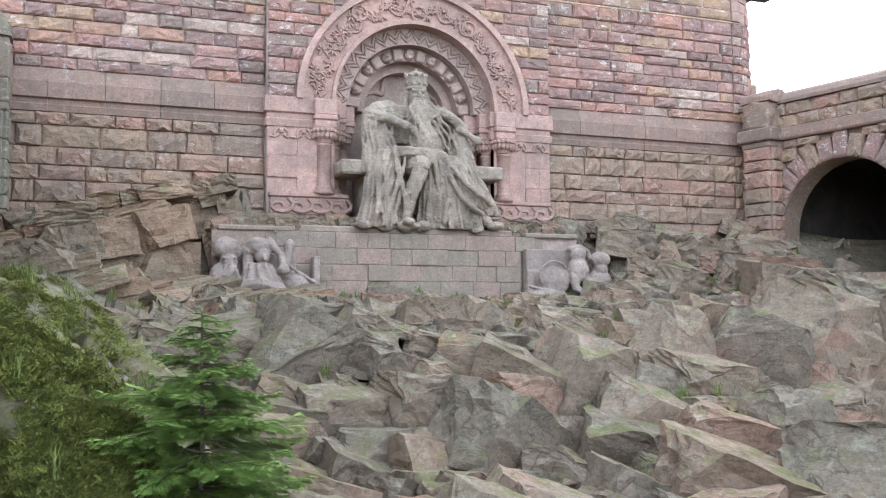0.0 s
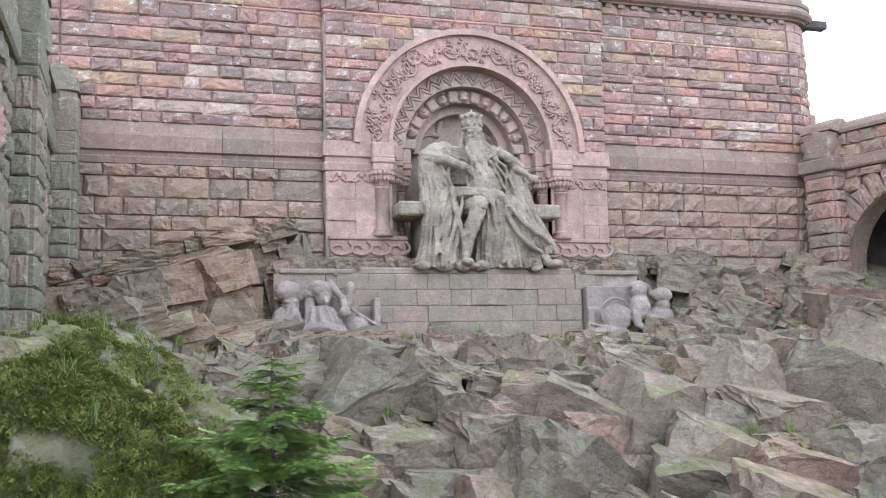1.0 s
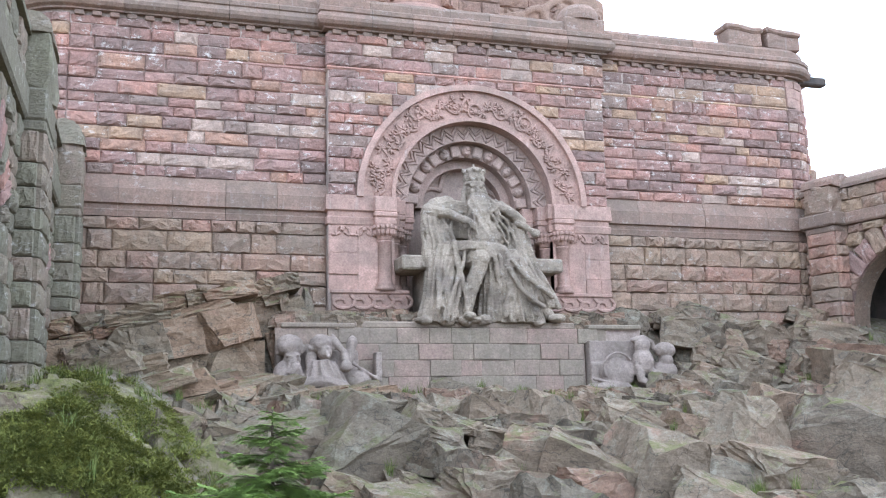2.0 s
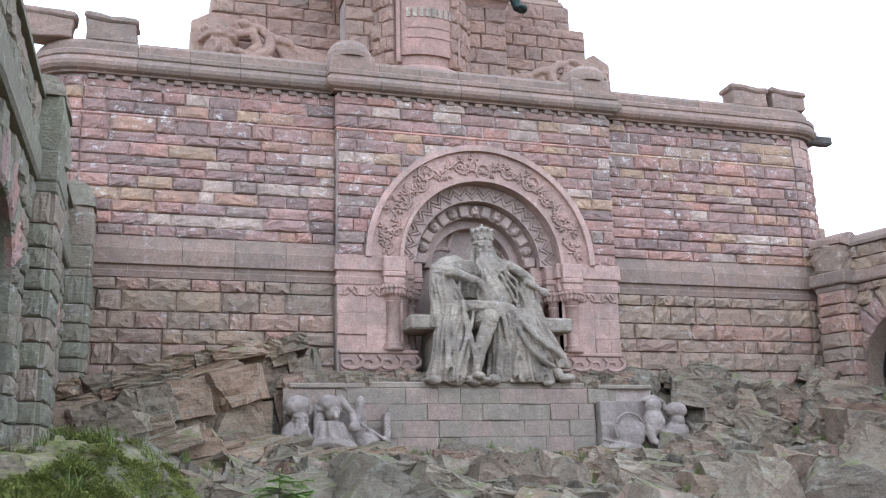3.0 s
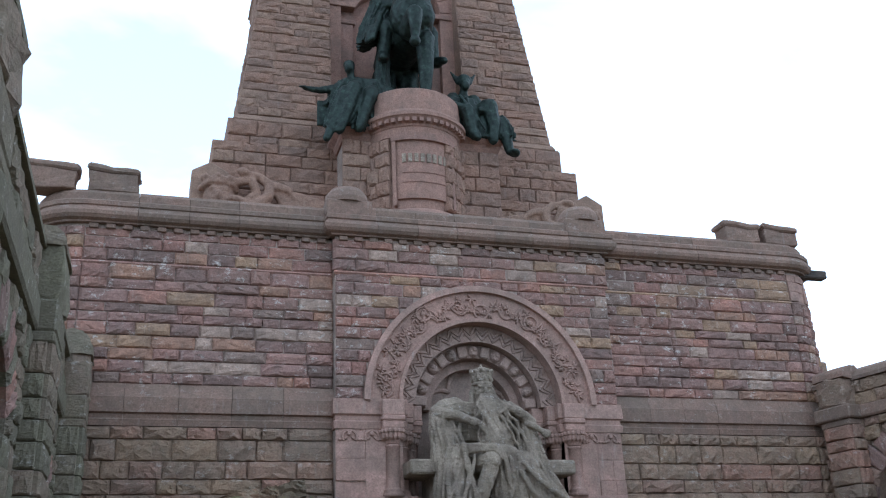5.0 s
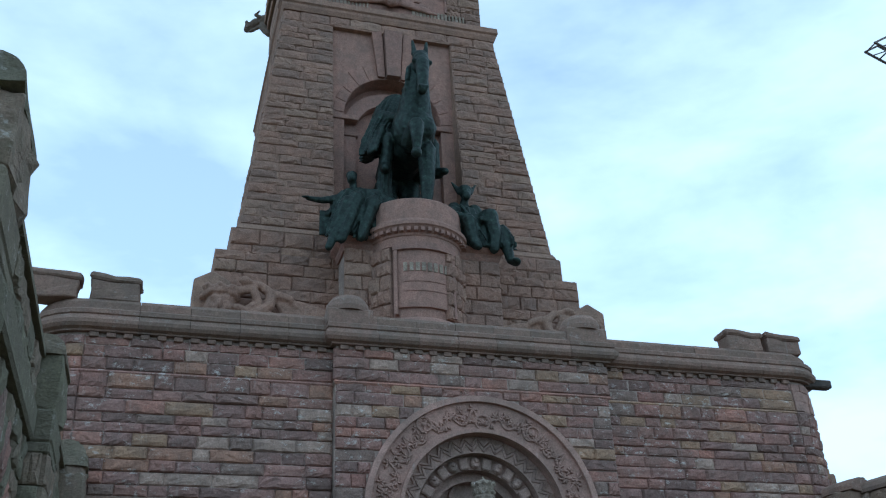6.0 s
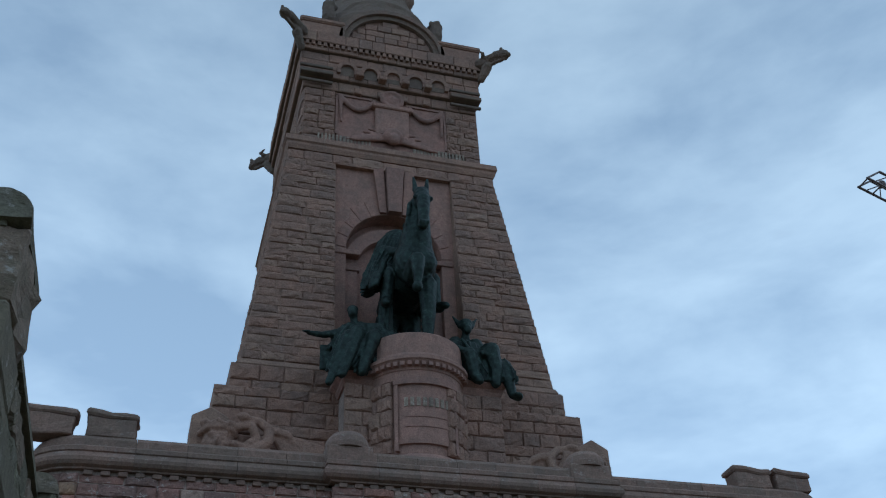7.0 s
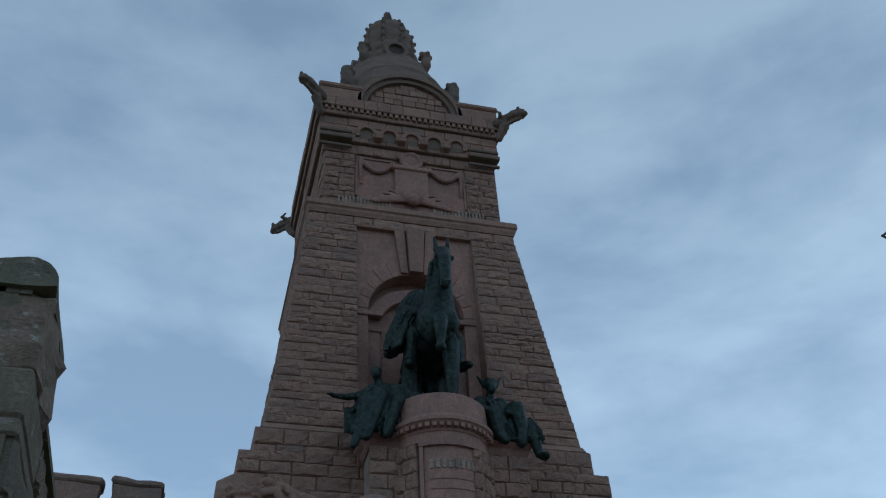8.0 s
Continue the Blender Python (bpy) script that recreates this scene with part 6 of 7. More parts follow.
def build_seated_bronze(side):
    bm = bmesh.new()
    if side < 0:
        X0, Y0, Z0 = 9.3, 46.0, 27.0
        pts = lambda x, y, z: (X0 + x, Y0 + y, Z0 + z)
        # reclining woman with a tablet, one arm stretched out
        blob(bm, pts(0.9, 0.2, 1.5), (0.9, 0.7, 0.75), (0, 30, 0))
        blob(bm, pts(0.45, 0.0, 2.5), (0.6, 0.5, 0.9), (0, 25, 0))
        chain(bm, [pts(0.3, 0.0, 3.0), pts(0.12, -0.1, 3.6)], 0.22, 0.2)
        blob(bm, pts(0.08, -0.2, 3.8), (0.29, 0.34, 0.4))
        blob(bm, pts(0.1, -0.05, 4.05), (0.34, 0.36, 0.26))
        chain(bm, [pts(0.2, 0.2, 3.9), pts(0.3, 0.35, 3.2), pts(0.6, 0.35, 2.6)], 0.24, 0.16, 8)
        chain(bm, [pts(0.0, -0.1, 2.9), pts(-0.7, -0.3, 2.3), pts(-1.6, -0.5, 1.95), pts(-2.4, -0.4, 2.05)], 0.32, 0.14)
        for j in range(3):
            chain(bm, [pts(-2.4, -0.4 - 0.08 * j, 2.05), pts(-2.75, -0.45 - 0.1 * j, 2.1 - 0.06 * j)], 0.08, 0.05, 6)
        drape(bm, lerp_rings([(pts(-0.1, -0.1, 2.9), 0.4, 0.4), (pts(-0.6, -0.2, 2.1), 0.42, 0.4), (pts(-0.9, -0.3, 1.2), 0.32, 0.35)], 10), 5, 0.16, 24)
        chain(bm, [pts(0.9, 0.0, 3.0), pts(1.6, -0.2, 2.5), pts(2.1, -0.4, 2.0), pts(2.6, -0.3, 2.3)], 0.32, 0.18)
        chain(bm, [pts(0.7, 0.0, 1.5), pts(0.2, -1.0, 2.1), pts(-0.2, -1.2, 0.7), pts(-0.7, -1.3, -0.8)], 0.52, 0.26)
        chain(bm, [pts(1.3, 0.0, 1.4), pts(1.15, -1.0, 1.95), pts(0.7, -1.1, 0.6), pts(0.4, -1.2, -0.5)], 0.52, 0.28)
        drape(bm, lerp_rings([(pts(0.5, -0.2, 2.2), 0.6, 0.45), (pts(0.4, -0.5, 1.5), 0.7, 0.5), (pts(0.1, -0.65, 0.5), 0.6, 0.4), (pts(-0.2, -0.7, -0.2), 0.4, 0.3)], 18), 8, 0.3, 21)
        drape(bm, lerp_rings([(pts(1.5, 0.1, 2.1), 0.45, 0.5), (pts(1.6, -0.3, 1.2), 0.65, 0.6), (pts(1.4, -0.6, -0.1), 0.55, 0.45)], 12), 6, 0.26, 22)
        drape(bm, lerp_rings([(pts(0.75, -0.9, 1.4), 0.2, 0.3), (pts(0.6, -1.0, 0.4), 0.3, 0.3), (pts(0.45, -1.0, -0.5), 0.28, 0.25)], 10), 4, 0.2, 25)
        # mantle and arm laid back along the pedestal
        chain(bm, [pts(0.7, 0.1, 3.0), pts(1.5, -0.2, 2.95), pts(2.3, -0.4, 2.5), pts(2.9, -0.4, 2.15)], 0.34, 0.16)
        drape(bm, lerp_rings([(pts(1.5, -0.1, 2.9), 0.5, 0.4), (pts(1.7, -0.3, 2.2), 0.75, 0.5), (pts(1.8, -0.5, 1.4), 0.7, 0.45)], 12), 7, 0.24, 27)
        chain(bm, [pts(-0.3, -0.9, 1.9), pts(-0.7, -1.0, 0.6), pts(-1.1, -1.1, -0.6), pts(-1.35, -1.2, -1.3)], 0.34, 0.22)
        drape(bm, lerp_rings([(pts(-0.3, -0.6, 1.9), 0.45, 0.4), (pts(-0.6, -0.75, 0.8), 0.5, 0.4), (pts(-0.95, -0.85, -0.4), 0.4, 0.32)], 12), 6, 0.24, 28)
        box(bm, X0 - 1.7, X0 - 0.5, Y0 - 0.2, Y0 - 0.05, Z0 + 0.0, Z0 + 1.55)
        blob(bm, pts(0.4, 0, 0.1), (1.4, 0.9, 0.3))
        name, lab = "allegory_statue", "green-black bronze seated robed woman with outstretched arm and tablet"
    else:
        X0, Y0, Z0 = 16.5, 46.0, 27.0
        pts = lambda x, y, z: (X0 + x, Y0 + y, Z0 + z)
        # seated warrior with a winged helmet
        blob(bm, pts(-0.5, 0.2, 2.1), (0.72, 0.6, 1.05), (0, -8, 0))
        chain(bm, [pts(-0.45, 0.05, 3.0), pts(-0.4, -0.05, 3.5)], 0.26, 0.24)
        blob(bm, pts(-0.4, -0.1, 3.75), (0.34, 0.38, 0.42))
        blob(bm, pts(-0.4, 0.0, 4.02), (0.42, 0.44, 0.3))
        blob(bm, pts(-0.4, -0.35, 3.45), (0.24, 0.2, 0.32))
        for s in (-1, 1):
            for j in range(3):
                chain(bm, [pts(-0.4 + s * 0.36, 0, 4.0 - 0.1 * j), pts(-0.4 + s * (0.75 - 0.08 * j), 0.1, 4.5 - 0.2 * j)], 0.14, 0.05, 6)
        chain(bm, [pts(-1.05, 0.1, 2.8), pts(-1.5, -0.3, 2.1), pts(-1.0, -0.9, 1.7)], 0.38, 0.22)
        chain(bm, [pts(0.15, 0.1, 2.8), pts(0.6, -0.2, 1.9), pts(0.2, -0.9, 1.6)], 0.38, 0.22)
        chain(bm, [pts(-0.1, 0.1, 1.4), pts(0.75, -0.8, 2.0), pts(0.95, -0.9, 0.7), pts(0.8, -1.0, -0.3)], 0.58, 0.3)
        blob(bm, pts(0.75, -0.85, 1.95), (0.5, 0.45, 0.42))
        chain(bm, [pts(-0.8, 0.1, 1.3), pts(-0.6, -0.9, 1.5), pts(-0.4, -1.0, 0.1), pts(-0.2, -1.2, -0.3)], 0.54, 0.28)
        # second knee under a cloth, the boot hanging over the edge
        chain(bm, [pts(0.6, 0.1, 1.0), pts(1.55, -0.6, 1.15), pts(1.6, -0.9, 0.1), pts(1.75, -1.0, -0.9)], 0.5, 0.26)
        blob(bm, pts(1.95, -1.2, -1.05), (0.3, 0.42, 0.2), (0, 20, 0))
        drape(bm, lerp_rings([(pts(1.4, -0.4, 1.5), 0.4, 0.4), (pts(1.6, -0.6, 0.8), 0.45, 0.42), (pts(1.65, -0.8, -0.1), 0.38, 0.36)], 12), 5, 0.28, 26)
        drape(bm, lerp_rings([(pts(-0.45, 0.0, 2.6), 0.7, 0.5), (pts(-0.4, -0.35, 1.4), 0.75, 0.5), (pts(-0.1, -0.5, 0.5), 0.75, 0.4), (pts(0.1, -0.55, -0.1), 0.7, 0.36)], 16), 8, 0.28, 23)
        chain(bm, [pts(-0.9, -0.7, 2.5), pts(-0.2, -1.1, 1.2), pts(0.3, -1.2, 0.2)], 0.1, 0.07, 6)
        blob(bm, pts(0.2, 0, 0.1), (1.4, 0.9, 0.3))
        name, lab = "warrior_statue", "green-black bronze seated warrior with a winged helmet"
    ob = carve(name, bm, M_BRONZE, 0.06, 0.05)
    return tagged(ob, lab, "statue")


build_rider()
build_seated_bronze(-1)
build_seated_bronze(1)


# ---------- arcaded court walls ----------
def build_arcade(name, label, m, u0, u1, arches, piers, seed, z_floor=3.6, zs=6.55, rise=1.55, stones=None, belt=(9.25, 9.8), over=0.22):
    """A wall along local x with its face at local y = 0, outward towards -y."""
    wall = empty(name, label, "wall", "structure")
    stones = stones or S_LOW
    (zb0, zb1), zt = belt, 11.35

    def put(nm, bm, mat, lab="", smooth=False):
        bmesh.ops.transform(bm, matrix=m, verts=bm.verts[:])
        return part(nm, bm, mat, wall, lab, smooth)
    # core round the openings
    bm = bmesh.new()
    edges = [u0] + [v for c, h in arches for v in (c - h, c + h)] + [u1]
    for a, b in zip(edges[::2], edges[1::2]):
        box(bm, a, b, 0.16, 1.2, -3.0, zt)
    for c, h in arches:
        n = 16
        for i in range(n):
            t0, t1 = math.pi * i / n, math.pi * (i + 1) / n
            x0, x1 = c + h * math.cos(t1), c + h * math.cos(t0)
            z0, z1 = zs + rise * math.sin(t1), zs + rise * math.sin(t0)
            v = [bm.verts.new(q) for q in ((x0, 0.16, z0), (x1, 0.16, z1), (x1, 0.16, zt), (x0, 0.16, zt), (x0, 1.2, z0), (x1, 1.2, z1))]
            bm.faces.new(v[:4])
            bm.faces.new((v[0], v[4], v[5], v[1]))
        box(bm, c - h - 0.01, c + h + 0.01, 0.1, 1.3, -3.0, z_floor)
    put("core", bm, stones[0].materials[0])
    for c, h in arches:
        # passage behind the opening, its shade put into the stone's colour
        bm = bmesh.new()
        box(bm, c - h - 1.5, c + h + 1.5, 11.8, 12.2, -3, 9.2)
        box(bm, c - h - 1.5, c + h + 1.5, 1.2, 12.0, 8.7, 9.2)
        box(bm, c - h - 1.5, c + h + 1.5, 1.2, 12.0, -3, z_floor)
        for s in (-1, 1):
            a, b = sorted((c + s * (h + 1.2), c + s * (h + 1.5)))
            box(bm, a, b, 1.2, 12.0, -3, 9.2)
        put("passage", bm, M_DARK, "dark vaulted passage behind the arch, shade put into its colour")
        # inner, lower arch ring of the west wall, near-black to carry the shade
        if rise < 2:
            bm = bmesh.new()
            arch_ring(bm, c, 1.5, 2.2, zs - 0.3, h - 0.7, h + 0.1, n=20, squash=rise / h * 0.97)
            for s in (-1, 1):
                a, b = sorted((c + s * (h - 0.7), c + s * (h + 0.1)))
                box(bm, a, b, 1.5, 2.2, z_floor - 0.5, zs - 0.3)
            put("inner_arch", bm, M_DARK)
        # voussoirs
        nv = 15
        for k in range(nv):
            t = math.pi * (k + 0.5) / nv
            d = Vector((math.cos(t) / h, 0, math.sin(t) / rise)).normalized()
            px, pz = c + h * math.cos(t), zs + rise * math.sin(t)
            w = math.pi * math.sqrt((h * math.sin(t)) ** 2 + (rise * math.cos(t)) ** 2) / nv
            ln = 1.15 if k % 2 else 0.95
            ang = math.degrees(math.atan2(d.z, d.x))
            q = m @ pose(px + d.x * ln / 2, 0.16, pz + d.z * ln / 2, 0, 90 - ang, 0) @ Matrix.Diagonal((w * 1.08, 0.2, ln, 1))
            place(stones[k % len(stones)] if k % 3 == 0 else S_RED[k % len(S_RED)], wall, q, "voussoir")

    def spans(z):
        out, a = [], u0
        for c, h in arches:
            if z < zs:
                w = h
            else:
                hh = (z - zs) / (rise + 1.05)
                w = (h + 1.05) * math.sqrt(max(0.0, 1 - hh * hh))
            if w > 0.05:
                out.append((a, c - w))
                a = c + w
        return [(p, q) for p, q in out + [(a, u1)] if q - p > 0.1]
    masonry(wall, stones, lambda u, z: m @ pose(u, 0.16, z), course_list(2.4, zb0, 0.55, seed), spans, 0.95, 0.22, seed)
    masonry(wall, stones, lambda u, z: m @ pose(u, 0.16, z), [(zb1, (zb1 + 10.9) / 2), ((zb1 + 10.9) / 2, 10.9)], lambda z: [(u0, u1)], 1.2, 0.24, seed + 1)
    bm = bmesh.new()
    sweep(bm, [(-0.2, zb0), (0.18, zb0 + 0.02), (0.24, zb0 + 0.1), (0.24, zb1 - 0.05), (0.16, zb1), (-0.2, zb1 + 0.03)], [(u0, 0, 0, -1), (u1, 0, 0, -1)])
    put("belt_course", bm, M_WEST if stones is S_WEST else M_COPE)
    bm = bmesh.new()
    sweep(bm, [(-1.3, 10.9), (0.22, 10.9), (0.22, 11.05), (0.02, 11.3), (-0.6, 11.55), (-1.3, 11.3)], [(u0, 0, 0, -1), (u1, 0, 0, -1)])
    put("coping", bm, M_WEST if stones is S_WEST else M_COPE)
    for u, w, d in piers:
        bm = bmesh.new()
        box(bm, u - w / 2 + 0.12, u + w / 2 - 0.12, -d + 0.14, 0.3, -2.5, zb0)
        put("pier_core", bm, M_MORTAR)
        # quoins, turned to three faces
        for z0, z1 in course_list(2.2, zb0 - 0.25, 0.62, seed + int(u * 3)):
            zc, hh = (z0 + z1) / 2, z1 - z0 - 0.03
            k = int(zc * 7) % len(stones)
            place(stones[k], wall, m @ pose(u, -d + 0.15, zc) @ Matrix.Diagonal((w - 0.1, 0.2, hh, 1)), "quoin")
            for s in (-1, 1):
                place(stones[(k + 3) % len(stones)], wall, m @ pose(u + s * (w / 2 - 0.14), -d / 2 + 0.06, zc, 0, 0, 90 * s) @ Matrix.Diagonal((d - 0.1, 0.2, hh, 1)), "quoin")
        bm = bmesh.new()
        box(bm, u - w / 2 - 0.05, u + w / 2 + 0.05, -d - 0.05, 0.3, zb0 - 0.28, zb0, 0.05)
        box(bm, u - w / 2 - over, u + w / 2 + over, -d - over, 0.3, zb0, zb1 + 0.02, 0.06)
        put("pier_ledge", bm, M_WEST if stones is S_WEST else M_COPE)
        bm = bmesh.new()
        box(bm, u - w / 2, u + w / 2, -d - 0.07, 0.4, zb1 + 0.02, 11.04, 0.08)
        bmesh.ops.subdivide_edges(bm, edges=bm.edges[:], cuts=3, use_grid_fill=True)
        for v in bm.verts:
            v.co += 0.16 * noise.noise_vector(v.co * 1.7 + Vector((u, 0, 0))) + 0.05 * noise.noise_vector(v.co * 5)
        put("pier_block", bm, stones[0].materials[0])
        bm = bmesh.new()
        mid, rr = (0.55 - d) / 2 - 0.05, (0.55 + d) / 2 + 0.04
        prof = [(mid - rr * math.cos(math.pi * k / 12), 11.1 + (0.82 if d > 0.8 else 0.45) * math.sin(math.pi * k / 12)) for k in range(13)]
        prof = [(prof[0][0], 11.0)] + prof + [(prof[-1][0], 11.0)]
        ends = [[bm.verts.new((q, y, z)) for y, z in prof] for q in (u - w / 2 - 0.1, u + w / 2 + 0.1)]
        for k in range(len(prof)):
            j = (k + 1) % len(prof)
            bm.faces.new((ends[0][k], ends[1][k], ends[1][j], ends[0][j]))
        bm.faces.new(ends[0][::-1])
        bm.faces.new(ends[1])
        bmesh.ops.recalc_face_normals(bm, faces=bm.faces[:])
        bmesh.ops.triangulate(bm, faces=bm.faces[:])
        bmesh.ops.subdivide_edges(bm, edges=bm.edges[:], cuts=3, use_grid_fill=True)
        for v in bm.verts:
            v.co += 0.07 * noise.noise_vector(v.co * 1.3 + Vector((u, 3, 0))) + 0.03 * noise.noise_vector(v.co * 5)
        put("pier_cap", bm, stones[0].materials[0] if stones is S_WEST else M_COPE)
    return wall


M_RIGHT = Matrix.Translation((28.75, 36.6, 0)) @ pose(0, 0, 0, 0, 0, -77.4)
build_arcade("wall_arcade_east", "brown sandstone arcade wall with a dark round-arched opening", M_RIGHT, 0.0, 26.0, [(5.05, 3.0), (15.5, 2.9)], [(1.4, 1.45, 0.75), (10.6, 1.6, 0.75)], 61, 3.3, 5.15, 3.0)
M_LEFT = Matrix.Translation((-2.95, 12.0, 0)) @ pose(0, 0, 0, 0, 0, 90)
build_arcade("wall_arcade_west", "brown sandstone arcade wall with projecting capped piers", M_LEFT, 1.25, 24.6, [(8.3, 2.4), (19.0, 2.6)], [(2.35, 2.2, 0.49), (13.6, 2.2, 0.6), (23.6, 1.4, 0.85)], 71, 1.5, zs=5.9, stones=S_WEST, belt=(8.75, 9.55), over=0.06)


def build_extras():
    bm = bmesh.new()
    box(bm, 29.3, 30.9, 36.9, 37.4, 16.55, 16.95, 0.06)
    part("spout", bm, M_DARK, terrace, "dark stone water spout")
    for x, y, z, w, h in ((29.9, 37.8, 11.7, 0.9, 1.7), (30.6, 37.4, 11.3, 0.8, 1.2)):
        bm = bmesh.new()
        box(bm, x - w / 2, x + w / 2, y - 0.4, y + 0.5, 8.0, z + h / 2, 0.08)
        part("buttress_step", bm, M_LOW, terrace)


build_extras()


# ---------- rocks ----------
def rock_mesh(name, seed, mat, chips=5, wear=0.03, cuts=3):
    """A block about 2 units across, broken along a few planes, with sharp edges and nearly flat faces."""
    rng = random.Random(seed)
    bm = bmesh.new()
    bmesh.ops.create_cube(bm, size=2.0)
    for v in bm.verts:
        v.co += Vector([rng.uniform(-0.16, 0.16) for _ in range(3)])
    for k in range(chips):
        d = Vector((rng.choice((-1, 1)) * rng.uniform(0.2, 1), rng.choice((-1, 1)) * rng.uniform(0.1, 1), rng.uniform(-0.3, 0.8))).normalized()
        far = max(v.co.dot(d) for v in bm.verts)
        r = bmesh.ops.bisect_plane(bm, geom=bm.verts[:] + bm.edges[:] + bm.faces[:], plane_co=d * far * rng.uniform(0.74, 0.9), plane_no=d, clear_outer=True)
        rim = [e for e in r["geom_cut"] if isinstance(e, bmesh.types.BMEdge)]
        bmesh.ops.contextual_create(bm, geom=rim)
    bmesh.ops.triangulate(bm, faces=bm.faces[:])
    bmesh.ops.subdivide_edges(bm, edges=bm.edges[:], cuts=cuts, use_grid_fill=True)
    bm.normal_update()
    moved = []
    for v in bm.verts:
        q = v.co * 1.9 + Vector((seed, 0, 0))
        w = q + 0.25 * noise.noise_vector(q * 1.3)
        ledge = noise.cell(Vector((w.x * 0.8 + seed, w.y * 0.8, w.z * 1.9 + w.x * 0.5)))
        chip = noise.cell(Vector((w.x * 2.1 + seed, w.y * 2.1, w.z * 3.4)))
        moved.append(v.co + 1.4 * wear * noise.noise_vector(q) + 0.7 * wear * noise.noise_vector(q * 3.1) + v.normal * wear * (1.0 * (ledge - 0.5) + 0.5 * (chip - 0.5)))
    for v, p in zip(bm.verts, moved):
        v.co = p
    me = bpy.data.meshes.new(name)
    bm.normal_update()
    bm.to_mesh(me)
    bm.free()
    me.materials.append(mat)
    return me


ROCKS = [rock_mesh("rock", 200 + i, M_ROCK, 6 + i % 5, 0.05, 4) for i in range(20)]
BLOCKS = [rock_mesh("cliff_block", 300 + i, M_CLIFF, 3, 0.036, 5) for i in range(12)]


def build_cliff():
    """Bedded rock face under the west wing, its beds rising gently towards the niche."""
    cliff = empty("rock_cliff", "bedded grey-brown rock face with open joints under the wall", "cliff", "structure")
    rng = random.Random(19)
    dip = radians(13.5)
    ca, sa = math.cos(dip), math.sin(dip)
    x0, z0 = -1.6, 1.0
    beds = [0.8, 0.6, 0.9, 1.55, 1.1, 0.42, 0.5]
    v = -2.0
    for k, h in enumerate(beds):
        u = rng.uniform(-0.5, 0.2)
        back = 33.2 + 0.2 * k + (0.22 if k in (3, 5) else 0.0)
        while u < 8.9:
            w = rng.uniform(0.9, 2.1) if h > 1 else rng.uniform(0.6, 1.9)
            uc, vc = u + w / 2, v + h / 2
            x, z = x0 + uc * ca - vc * sa, z0 + uc * sa + vc * ca
            lim = 4.5 if z < 4.3 else 5.4
            if x - w * 0.3 > lim:
                break
            w = min(w, max(0.6, (lim - x) * 2 + w * 0.6)) if x + w / 2 > lim + 0.4 else w
            deep = 3.2
            y = back + rng.uniform(-0.10, 0.10) + deep / 2
            if x + w / 2 > 4.3:
                y = max(y, 34.95 + rng.uniform(0, 0.3) + deep / 2)
            m = pose(x, y, z, rng.uniform(-5, 0), -math.degrees(dip) + rng.uniform(-1.5, 1.5), rng.uniform(-3, 3)) @ Matrix.Diagonal((w * 0.57, deep / 2, h * 0.585, 1))
            place(BLOCKS[rng.randrange(12)], cliff, m, "rock")
            u += w
        v += h
    bm = bmesh.new()
    box(bm, -2.9, 4.2, 34.4, 36.7, 0.0, 4.2)
    box(bm, 1.5, 6.4, 35.4, 36.7, 3.8, 5.2)
    part("rock_core", bm, M_CLIFF, cliff)
    # ledges stepping down in front of the face
    for k in range(30):
        x = rng.uniform(-1.6, 6.8)
        y = rng.uniform(29.0, 33.0)
        z = ground_base(x, y) - 0.05
        place(BLOCKS[k % 12], cliff, pose(x, y, z, rng.uniform(0, 8), -12 + rng.uniform(-5, 5), rng.uniform(-14, 14)) @ Matrix.Diagonal((rng.uniform(0.8, 1.7), rng.uniform(0.6, 1.0), rng.uniform(0.25, 0.42), 1)), "rock")


